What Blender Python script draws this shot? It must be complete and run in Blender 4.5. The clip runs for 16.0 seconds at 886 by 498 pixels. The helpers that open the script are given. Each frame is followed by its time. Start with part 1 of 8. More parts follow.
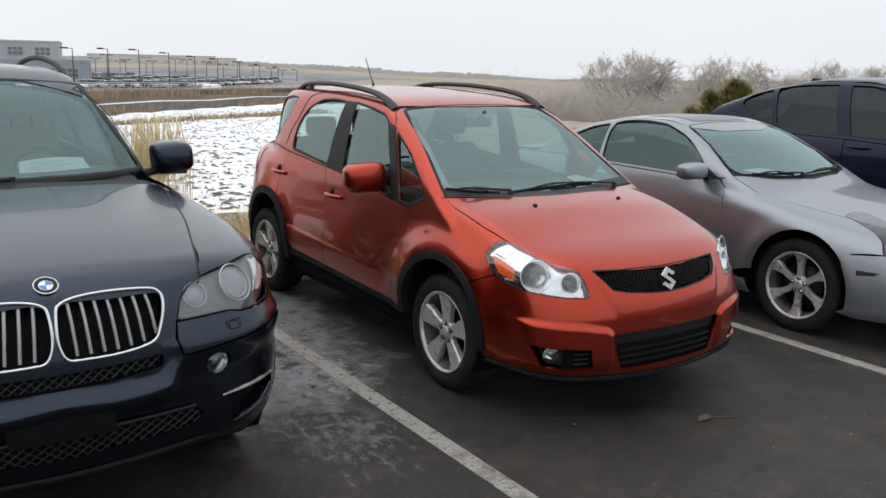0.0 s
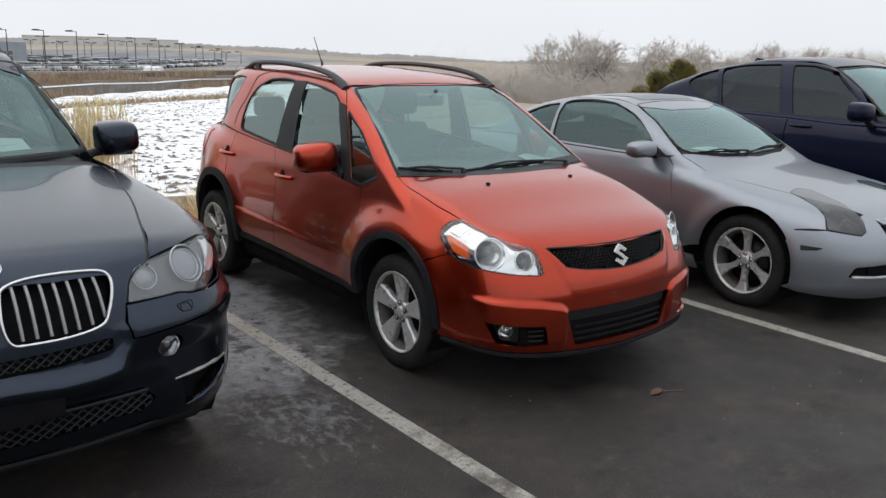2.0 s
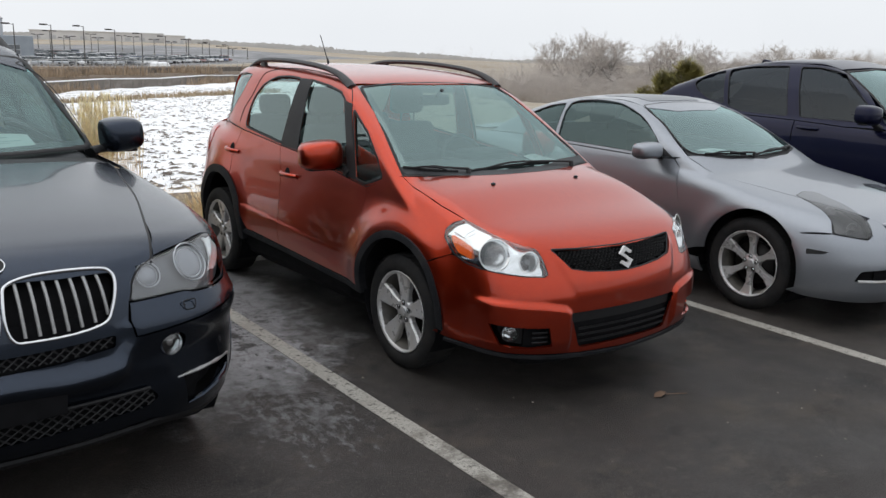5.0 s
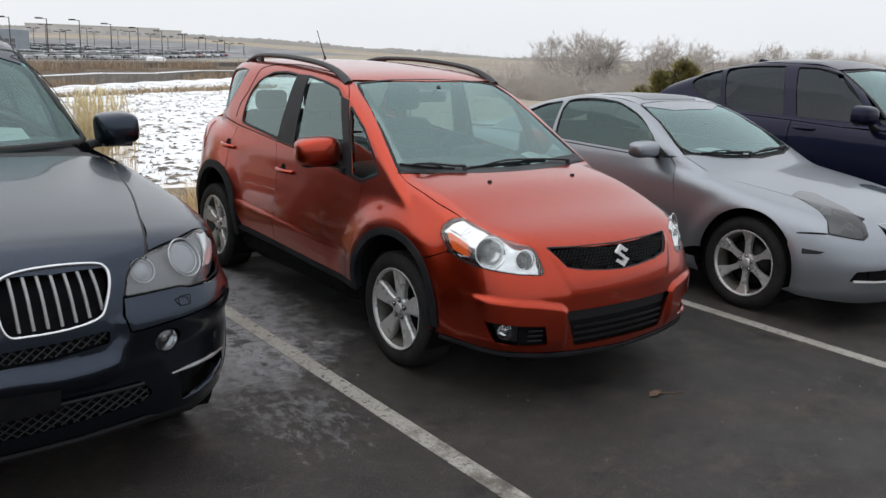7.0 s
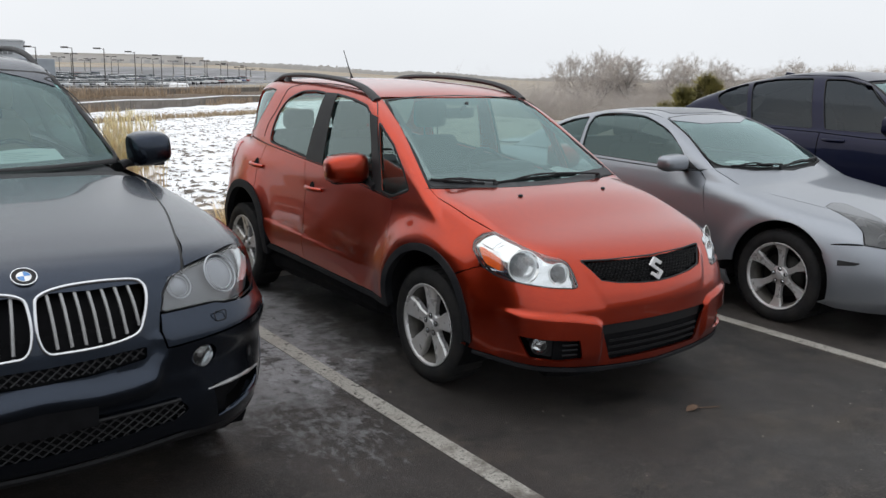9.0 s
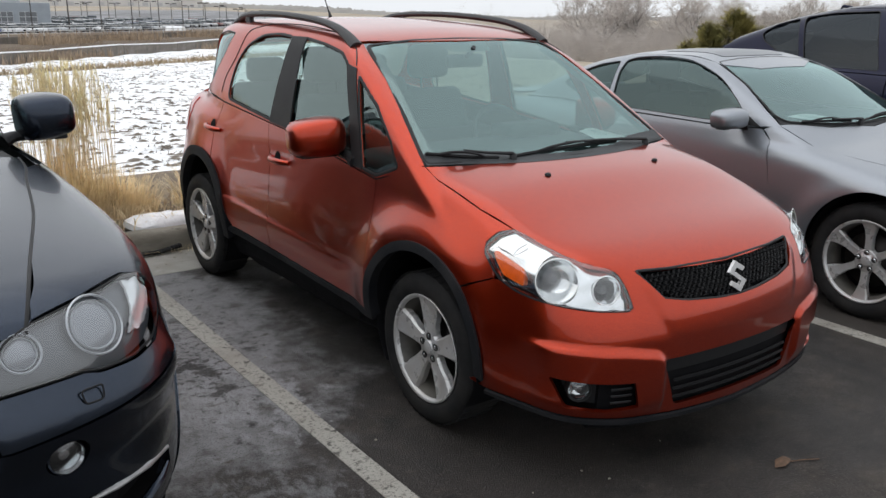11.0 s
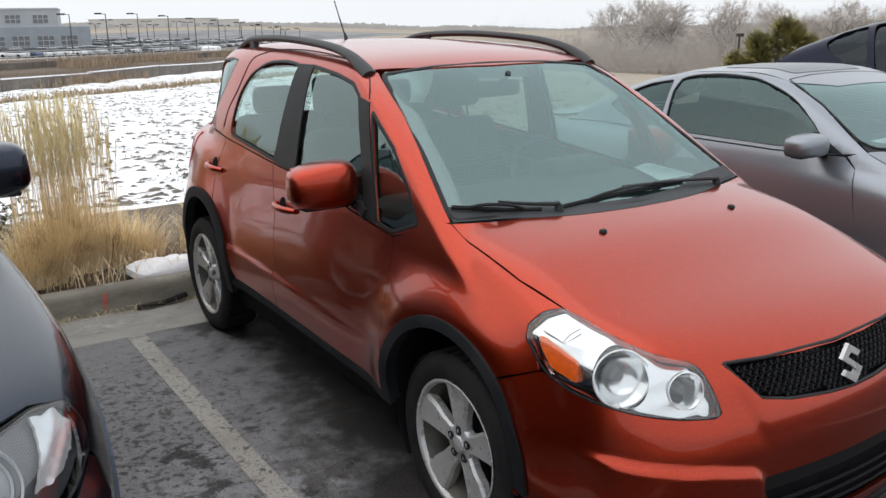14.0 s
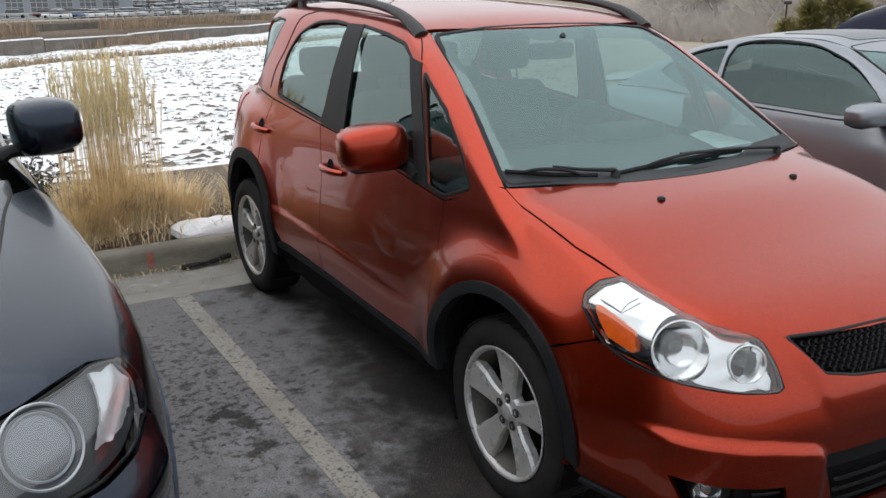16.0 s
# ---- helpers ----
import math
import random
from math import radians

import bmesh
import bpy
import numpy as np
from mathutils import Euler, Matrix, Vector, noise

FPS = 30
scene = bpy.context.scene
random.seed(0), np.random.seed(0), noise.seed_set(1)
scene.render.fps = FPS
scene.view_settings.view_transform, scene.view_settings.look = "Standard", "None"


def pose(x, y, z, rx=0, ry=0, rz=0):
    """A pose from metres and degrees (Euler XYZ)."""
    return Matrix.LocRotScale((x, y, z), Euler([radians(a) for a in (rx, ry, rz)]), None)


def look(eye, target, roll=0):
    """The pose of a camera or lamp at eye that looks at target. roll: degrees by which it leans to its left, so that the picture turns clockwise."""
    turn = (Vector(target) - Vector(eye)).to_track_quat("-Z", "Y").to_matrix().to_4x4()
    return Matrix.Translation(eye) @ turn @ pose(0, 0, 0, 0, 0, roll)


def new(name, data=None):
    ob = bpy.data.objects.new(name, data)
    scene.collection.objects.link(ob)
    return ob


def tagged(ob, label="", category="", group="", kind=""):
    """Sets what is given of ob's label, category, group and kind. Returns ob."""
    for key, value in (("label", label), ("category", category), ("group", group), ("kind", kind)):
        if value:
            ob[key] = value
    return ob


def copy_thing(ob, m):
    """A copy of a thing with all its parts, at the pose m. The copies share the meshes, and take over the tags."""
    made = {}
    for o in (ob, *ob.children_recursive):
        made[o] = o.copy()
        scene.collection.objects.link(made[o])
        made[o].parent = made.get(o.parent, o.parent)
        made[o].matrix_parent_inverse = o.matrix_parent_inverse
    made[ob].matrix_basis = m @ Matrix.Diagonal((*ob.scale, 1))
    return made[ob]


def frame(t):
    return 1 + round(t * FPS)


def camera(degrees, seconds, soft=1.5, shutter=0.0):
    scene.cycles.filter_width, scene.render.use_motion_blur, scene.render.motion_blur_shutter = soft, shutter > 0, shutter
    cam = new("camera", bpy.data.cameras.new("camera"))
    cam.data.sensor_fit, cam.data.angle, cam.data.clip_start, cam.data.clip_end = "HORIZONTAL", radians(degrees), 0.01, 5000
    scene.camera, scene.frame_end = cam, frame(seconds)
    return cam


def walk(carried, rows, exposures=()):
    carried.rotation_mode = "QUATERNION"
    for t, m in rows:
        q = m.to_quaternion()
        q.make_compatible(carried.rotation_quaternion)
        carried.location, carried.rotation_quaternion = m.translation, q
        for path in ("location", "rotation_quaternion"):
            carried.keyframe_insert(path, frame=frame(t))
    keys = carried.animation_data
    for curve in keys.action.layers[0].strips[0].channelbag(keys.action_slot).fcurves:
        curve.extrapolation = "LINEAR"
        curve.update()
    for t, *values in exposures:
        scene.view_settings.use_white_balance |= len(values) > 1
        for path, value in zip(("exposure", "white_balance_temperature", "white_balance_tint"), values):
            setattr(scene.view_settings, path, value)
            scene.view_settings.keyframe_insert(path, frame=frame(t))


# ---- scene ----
cam = camera(54.1, 16.0)
PATH = [
    (0, (-3.431, -3.908, 1.799), (-2.339, -2.285, 1.383), 1.3),
    (0.5, (-3.431, -3.902, 1.798), (-2.307, -2.303, 1.375), 1.2),
    (1, (-3.43, -3.882, 1.794), (-2.272, -2.309, 1.361), 1.3),
    (1.5, (-3.437, -3.89, 1.788), (-2.25, -2.341, 1.352), 1.5),
    (2, (-3.442, -3.882, 1.775), (-2.259, -2.334, 1.323), 1.3),
    (2.5, (-3.436, -3.886, 1.791), (-2.263, -2.327, 1.349), 1.6),
    (3, (-3.432, -3.886, 1.788), (-2.263, -2.325, 1.346), 1.6),
    (3.5, (-3.435, -3.875, 1.79), (-2.264, -2.32, 1.336), 1.7),
    (4, (-3.433, -3.881, 1.786), (-2.261, -2.325, 1.333), 1.6),
    (6.5, (-3.434, -3.85, 1.781), (-2.253, -2.304, 1.319), 2.3),
    (7, (-3.43, -3.861, 1.781), (-2.248, -2.316, 1.319), 2.3),
    (7.5, (-3.439, -3.865, 1.78), (-2.26, -2.318, 1.312), 2.2),
    (8, (-3.443, -3.87, 1.774), (-2.26, -2.328, 1.304), 2.0),
    (8.5, (-3.446, -3.858, 1.752), (-2.306, -2.271, 1.326), 1.2),
    (9, (-3.463, -3.815, 1.741), (-2.315, -2.231, 1.325), 1.3),
    (9.2, (-3.467, -3.786, 1.734), (-2.313, -2.208, 1.313), 1.1),
    (11.3, (-2.522, -2.625, 1.698), (-1.423, -1.051, 1.139), -0.0),
    (11.5, (-2.4, -2.516, 1.689), (-1.373, -0.89, 1.14), -0.8),
    (12, (-2.279, -2.331, 1.706), (-1.362, -0.666, 1.085), -1.0),
    (12.5, (-2.308, -2.265, 1.718), (-1.246, -0.678, 1.122), -0.2),
    (13, (-2.319, -2.247, 1.722), (-1.265, -0.656, 1.125), -0.3),
    (13.5, (-2.302, -2.251, 1.727), (-1.247, -0.647, 1.163), -0.4),
    (14, (-2.299, -2.256, 1.732), (-1.243, -0.638, 1.217), -0.8),
    (14.5, (-2.314, -2.26, 1.733), (-1.249, -0.64, 1.244), -0.4),
    (15, (-2.329, -2.256, 1.729), (-1.267, -0.636, 1.231), -0.3),
    (15.5, (-2.351, -2.229, 1.719), (-1.303, -0.609, 1.195), -0.4),
    (16, (-2.326, -2.186, 1.711), (-1.348, -0.543, 1.124), -0.3),
]
walk(cam, [(t, look(eye, target, roll)) for t, eye, target, roll in PATH], [(0, 0.06), (9.2, 0.06), (11.5, 0.16), (12, 0.18), (12.5, 0.1), (13, 0.12), (13.5, 0.3), (14, 0.18), (14.5, 0.03), (15, 0.01), (16, 0.08)])
# ---- world and light: a low, even overcast ----
SKY = 0.9
SUN_HEIGHT, SUN_TURN = radians(32), radians(-60)
world = bpy.data.worlds.new("overcast_sky")
scene.world = world
world.use_nodes = True
wn, wl = world.node_tree.nodes, world.node_tree.links
wn.clear()
sky = wn.new("ShaderNodeTexSky")
sky.sky_type, sky.sun_disc = "NISHITA", False
sky.sun_elevation, sky.sun_rotation = SUN_HEIGHT, SUN_TURN
sky.dust_density, sky.air_density = 5.0, 1.0
cloud = wn.new("ShaderNodeTexNoise")
cloud.inputs["Scale"].default_value, cloud.inputs["Detail"].default_value = 1.6, 5
cloud_ramp = wn.new("ShaderNodeValToRGB")
cloud_ramp.color_ramp.elements[0].position, cloud_ramp.color_ramp.elements[0].color = 0.3, (0.915, 0.95, 0.995, 1)
cloud_ramp.color_ramp.elements[1].position, cloud_ramp.color_ramp.elements[1].color = 0.75, (1.04, 1.07, 1.105, 1)
sky_dim = wn.new("ShaderNodeMix")
sky_dim.data_type = "RGBA"
sky_dim.inputs[0].default_value = 0.94
sky_scale = wn.new("ShaderNodeMix")
sky_scale.data_type, sky_scale.blend_type = "RGBA", "MULTIPLY"
sky_scale.inputs[0].default_value = 1.0
sky_scale.inputs[7].default_value = (0.12, 0.12, 0.12, 1)
background = wn.new("ShaderNodeBackground")
world_out = wn.new("ShaderNodeOutputWorld")
wl.new(cloud.outputs["Fac"], cloud_ramp.inputs["Fac"])
wl.new(sky.outputs["Color"], sky_scale.inputs[6])
wl.new(sky_scale.outputs[2], sky_dim.inputs[6])
wl.new(cloud_ramp.outputs["Color"], sky_dim.inputs[7])
# an overcast sky is brighter overhead than at the horizon
where = wn.new("ShaderNodeTexCoord")
height = wn.new("ShaderNodeSeparateXYZ")
wl.new(where.outputs["Generated"], height.inputs[0])
rise = wn.new("ShaderNodeMapRange")
rise.inputs[1].default_value, rise.inputs[2].default_value, rise.inputs[3].default_value, rise.inputs[4].default_value = 0.02, 1.0, SKY, SKY * 1.4
wl.new(height.outputs["Z"], rise.inputs[0])
wl.new(rise.outputs[0], background.inputs["Strength"])
wl.new(sky_dim.outputs[2], background.inputs["Color"])
wl.new(background.outputs["Background"], world_out.inputs["Surface"])
sun = new("sun", bpy.data.lights.new("sun", "SUN"))
sun.data.energy, sun.data.angle, sun.data.color = 0.5, radians(70), (1.0, 0.985, 0.97)
sun.matrix_world = look((-3, 5, 20), (0, 0, 0))

# ---- materials ----
def mat(name, colour, rough=0.5, metal=0.0, coat=0.0, spec=0.5, grain=0.0, scale=40.0, stain=0.0, stain_scale=3.0, bump_height=0.0, bump_scale=200.0, rough_vary=0.0, tint=None, coat_rough=0.03):
    """A surface with two scales of variation: fine grain, broad stains, and a fine relief."""
    m = bpy.data.materials.new(name)
    m.use_nodes = True
    n, l = m.node_tree.nodes, m.node_tree.links
    b = n["Principled BSDF"]
    b.inputs["Base Color"].default_value = (*colour, 1)
    b.inputs["Roughness"].default_value, b.inputs["Metallic"].default_value = rough, metal
    b.inputs["Coat Weight"].default_value, b.inputs["Coat Roughness"].default_value = coat, coat_rough
    b.inputs["Specular IOR Level"].default_value = spec
    co = n.new("ShaderNodeTexCoord")
    source = None

    def noise_at(s, detail):
        t = n.new("ShaderNodeTexNoise")
        t.inputs["Scale"].default_value, t.inputs["Detail"].default_value = s, detail
        l.new(co.outputs["Object"], t.inputs["Vector"])
        return t.outputs["Fac"]

    def blend(fac, lo, hi, a, c):
        r = n.new("ShaderNodeMapRange")
        r.inputs[1].default_value, r.inputs[2].default_value = lo, hi
        l.new(fac, r.inputs[0])
        x = n.new("ShaderNodeMix")
        x.data_type = "RGBA"
        l.new(r.outputs[0], x.inputs[0])
        for socket, v in ((x.inputs[6], a), (x.inputs[7], c)):
            if isinstance(v, tuple):
                socket.default_value = (*v, 1)
            else:
                l.new(v, socket)
        return x.outputs[2], r.outputs[0]
    if grain:
        source, _ = blend(noise_at(scale, 6), 0.3, 0.7, tuple(c * (1 - grain) for c in colour), tuple(min(1, c * (1 + grain)) for c in colour))
    if stain:
        source, _ = blend(noise_at(stain_scale, 5), 0.42, 0.68, source or colour, tint or tuple(c * (1 - stain) for c in colour))
    if source:
        l.new(source, b.inputs["Base Color"])
    if rough_vary:
        r = n.new("ShaderNodeMapRange")
        r.inputs[3].default_value, r.inputs[4].default_value = max(0, rough - rough_vary), min(1, rough + rough_vary)
        r.inputs[1].default_value, r.inputs[2].default_value = 0.3, 0.7
        l.new(noise_at(stain_scale * 1.7, 6), r.inputs[0])
        l.new(r.outputs[0], b.inputs["Roughness"])
    if bump_height:
        u = n.new("ShaderNodeBump")
        u.inputs["Distance"].default_value, u.inputs["Strength"].default_value = bump_height, 1.0
        l.new(noise_at(bump_scale, 4), u.inputs["Height"])
        l.new(u.outputs["Normal"], b.inputs["Normal"])
    return m


def glass(name, colour, gloss_rough=0.01, lift=0.0, sheen=(1, 1, 1)):
    """A thin pane: tinted see-through, with mirror gloss by Fresnel."""
    m = bpy.data.materials.new(name)
    m.use_nodes = True
    n, l = m.node_tree.nodes, m.node_tree.links
    n.clear()
    out, mix = n.new("ShaderNodeOutputMaterial"), n.new("ShaderNodeMixShader")
    clear, gloss, edge = n.new("ShaderNodeBsdfTransparent"), n.new("ShaderNodeBsdfGlossy"), n.new("ShaderNodeLayerWeight")
    clear.inputs["Color"].default_value = (*colour, 1)
    gloss.inputs["Roughness"].default_value = gloss_rough
    gloss.inputs["Color"].default_value = (*sheen, 1)
    edge.inputs["Blend"].default_value = 0.5
    steep = n.new("ShaderNodeMath")
    steep.operation = "POWER"
    steep.inputs[1].default_value = 5.0
    l.new(edge.outputs["Facing"], steep.inputs[0])
    add = n.new("ShaderNodeMath")
    add.operation, add.use_clamp = "MULTIPLY_ADD", True
    add.inputs[1].default_value, add.inputs[2].default_value = 0.9, 0.07 + lift
    l.new(steep.outputs[0], add.inputs[0])
    l.new(add.outputs[0], mix.inputs[0])
    l.new(clear.outputs[0], mix.inputs[1])
    l.new(gloss.outputs[0], mix.inputs[2])
    l.new(mix.outputs[0], out.inputs["Surface"])
    return m


def paint(name, colour, flake, metal, rough, dirt=(0.25, 0.22, 0.2), coat=0.7, coat_ior=1.42):
    """Car paint: metallic flakes under a clear coat, with a film of road dust and fine droplets."""
    m = mat(name, colour, rough, metal, coat=coat, coat_rough=0.04, spec=0.1)
    n, l = m.node_tree.nodes, m.node_tree.links
    b = n["Principled BSDF"]
    b.inputs["Coat IOR"].default_value = coat_ior
    co = n.new("ShaderNodeTexCoord")
    fl = n.new("ShaderNodeTexVoronoi")
    fl.inputs["Scale"].default_value = 900
    l.new(co.outputs["Object"], fl.inputs["Vector"])
    mixc = n.new("ShaderNodeMix")
    mixc.data_type = "RGBA"
    mixc.inputs[6].default_value, mixc.inputs[7].default_value = (*colour, 1), (*flake, 1)
    sep = n.new("ShaderNodeSeparateColor")
    l.new(fl.outputs["Color"], sep.inputs[0])
    l.new(sep.outputs[0], mixc.inputs[0])
    dust = n.new("ShaderNodeTexNoise")
    dust.inputs["Scale"].default_value, dust.inputs["Detail"].default_value = 3, 9
    l.new(co.outputs["Object"], dust.inputs["Vector"])
    r = n.new("ShaderNodeMapRange")
    r.inputs[1].default_value, r.inputs[2].default_value, r.inputs[3].default_value, r.inputs[4].default_value = 0.45, 0.9, 0.0, 0.06
    l.new(dust.outputs["Fac"], r.inputs[0])
    dm = n.new("ShaderNodeMix")
    dm.data_type = "RGBA"
    l.new(r.outputs[0], dm.inputs[0])
    l.new(mixc.outputs[2], dm.inputs[6])
    dm.inputs[7].default_value = (*[0.6 * c + 0.4 * d for c, d in zip(colour, dirt)], 1)
    l.new(dm.outputs[2], b.inputs["Base Color"])
    rr = n.new("ShaderNodeMapRange")
    rr.inputs[1].default_value, rr.inputs[2].default_value, rr.inputs[3].default_value, rr.inputs[4].default_value = 0.3, 0.8, 0.02, 0.07
    l.new(dust.outputs["Fac"], rr.inputs[0])
    l.new(rr.outputs[0], b.inputs["Coat Roughness"])
    return m


ORANGE = paint("burnt_orange_paint", (0.27, 0.0175, 0.006), (0.51, 0.05, 0.0135), 0.95, 0.28, coat=0.8, coat_ior=1.45)
NAVY = paint("blue_black_paint", (0.013, 0.0175, 0.029), (0.043, 0.055, 0.076), 0.95, 0.27, (0.1, 0.1, 0.1), 0.5, 1.42)
SILVER = paint("silver_grey_paint", (0.215, 0.232, 0.26), (0.32, 0.338, 0.365), 0.8, 0.36, coat=0.6)
INDIGO = paint("dark_indigo_paint", (0.004, 0.005, 0.018), (0.010, 0.012, 0.036), 0.5, 0.32, (0.1, 0.1, 0.1), 0.5, 1.38)
BLACK = mat("black_plastic", (0.010, 0.0105, 0.012), 0.55, spec=0.3, grain=0.25, scale=60, stain=0.3, stain_scale=5, tint=(0.02, 0.02, 0.021), bump_height=0.0006, bump_scale=500)
CLAD = mat("grey_black_cladding", (0.008, 0.009, 0.0115), 0.66, spec=0.22, grain=0.2, scale=80, stain=0.3, stain_scale=6, tint=(0.019, 0.019, 0.021), bump_height=0.0008, bump_scale=600)
RAIL_BLACK = mat("satin_black_rail", (0.028, 0.028, 0.03), 0.5, spec=0.4, grain=0.15, scale=60, bump_height=0.0004, bump_scale=500)
# near-black for hidden parts; also painted as shade in spoke gaps and handle recesses
GAP = mat("near_black_parts_and_shade", (0.006, 0.006, 0.007), 0.8, spec=0.1, grain=0.3, scale=20)
SEAL = mat("black_rubber_seal", (0.010, 0.010, 0.011), 0.5, spec=0.25, grain=0.2)
RUBBER = mat("tyre_rubber", (0.011, 0.011, 0.012), 0.8, spec=0.25, grain=0.3, scale=30, stain=0.5, stain_scale=8, tint=(0.02, 0.019, 0.018), bump_height=0.0008, bump_scale=300)
ALLOY = mat("silver_alloy", (0.5, 0.5, 0.505), 0.3, 0.45, coat=0.4, grain=0.06, scale=30, stain=0.3, stain_scale=9, tint=(0.42, 0.40, 0.38), rough_vary=0.08)
CHROME = mat("chrome", (0.66, 0.67, 0.69), 0.14, 1.0, grain=0.05, rough_vary=0.05)
DULL_BAR = mat("satin_grey_bar", (0.34, 0.34, 0.34), 0.35, 0.6, grain=0.1, scale=40)
BARREL = mat("dusty_rim_barrel", (0.055, 0.052, 0.047), 0.6, 0.1, grain=0.15, scale=25, stain=0.5, stain_scale=9, tint=(0.1, 0.092, 0.08))
STEEL = mat("brake_disc_steel", (0.022, 0.021, 0.02), 0.5, 0.7, grain=0.2, scale=50)
MIRROR = mat("mirror_glass", (0.85, 0.87, 0.88), 0.02, 1.0)
REFLECTOR = mat("lamp_reflector", (0.74, 0.76, 0.76), 0.13, 1.0, grain=0.04, scale=25)
LAMP_WHITE = mat("lamp_housing_silver", (0.80, 0.82, 0.82), 0.28, 0.5, grain=0.06, scale=12)
LAMP_DARK = mat("lamp_housing_grey", (0.10, 0.106, 0.115), 0.3, 0.4, grain=0.1, scale=12)
LAMP_BLACK = mat("lamp_housing_dark", (0.05, 0.052, 0.056), 0.35, 0.3, grain=0.1, scale=12)
AMBER = mat("amber_lens", (0.82, 0.13, 0.015), 0.18, 0.0, coat=0.6, grain=0.15, scale=90)
RED = mat("red_lens", (0.5, 0.012, 0.01), 0.15, 0.0, coat=0.8, grain=0.1, scale=60)
CLOTH = mat("grey_seat_cloth", (0.05, 0.064, 0.068), 0.9, grain=0.2, scale=90, bump_height=0.001, bump_scale=400)
TRIM = mat("dark_dashboard", (0.03, 0.033, 0.036), 0.65, grain=0.15, scale=70, bump_height=0.0006, bump_scale=500)
LINING = mat("grey_headlining", (0.32, 0.32, 0.31), 0.9, grain=0.06, scale=80)
TAN = mat("tan_upholstery", (0.3, 0.24, 0.18), 0.7, grain=0.1, scale=60)
PAPER = mat("white_paper", (0.82, 0.83, 0.82), 0.7, grain=0.03)
INK = mat("grey_print", (0.25, 0.26, 0.28), 0.7, grain=0.05)
SCREEN = glass("green_tinted_windscreen", (0.44, 0.56, 0.54), lift=0.115, sheen=(0.74, 0.97, 0.96))
SCREEN_DEEP = glass("deep_green_windscreen", (0.40, 0.52, 0.50), lift=0.03, sheen=(0.72, 0.95, 0.96))
PANE = glass("green_tinted_glass", (0.70, 0.80, 0.78), lift=0.095, sheen=(0.80, 0.97, 0.95))
SMOKE = glass("smoked_glass", (0.13, 0.175, 0.17), lift=0.022, sheen=(0.74, 0.97, 0.97))
QUARTER = glass("privacy_tinted_glass", (0.34, 0.40, 0.40), lift=0.12, sheen=(0.8, 0.97, 0.96))
DEEP = glass("dark_privacy_glass", (0.05, 0.06, 0.065), lift=-0.03, sheen=(0.8, 0.9, 1.0))
BAND_TINT = glass("shade_band_tint", (0.25, 0.28, 0.31), lift=-0.07)
CLEAR = glass("clear_lamp_lens", (0.93, 0.94, 0.95), lift=0.03)

# ---- shape arithmetic ----
def curve(*keys):
    """A smooth monotone curve through (a, b) keys, flat slopes kept, straight beyond the ends."""
    k = np.array(keys, float)
    xs, ys = k[:, 0], k[:, 1]
    h, d = np.diff(xs), np.diff(ys) / np.diff(xs)
    m = np.empty(len(xs))
    m[0], m[-1] = d[0], d[-1]
    for i in range(1, len(xs) - 1):
        if d[i - 1] * d[i] <= 0:
            m[i] = 0
        else:
            a, b = 2 * h[i] + h[i - 1], h[i] + 2 * h[i - 1]
            m[i] = (a + b) / (a / d[i - 1] + b / d[i])

    def at(x):
        x = np.asarray(x, float)
        i = np.clip(np.searchsorted(xs, x) - 1, 0, len(xs) - 2)
        t = np.clip((x - xs[i]) / h[i], 0, 1)
        y = (ys[i] * (1 + 2 * t) * (1 - t) ** 2 + ys[i + 1] * t * t * (3 - 2 * t)
             + h[i] * (m[i] * t * (1 - t) ** 2 - m[i + 1] * t * t * (1 - t)))
        return y + m[0] * np.minimum(x - xs[0], 0) + m[-1] * np.maximum(x - xs[-1], 0)
    return at


def smax(a, b, k):
    h = np.maximum(k - np.abs(a - b), 0) / k
    return np.maximum(a, b) + h * h * h * k / 6


def smin(a, b, k):
    return -smax(-a, -b, k)


def step(a, b, x):
    t = np.clip((x - a) / (b - a), 0, 1)
    return t * t * (3 - 2 * t)


def bump(x, c, w):
    return np.exp(-((x - c) / w) ** 2)


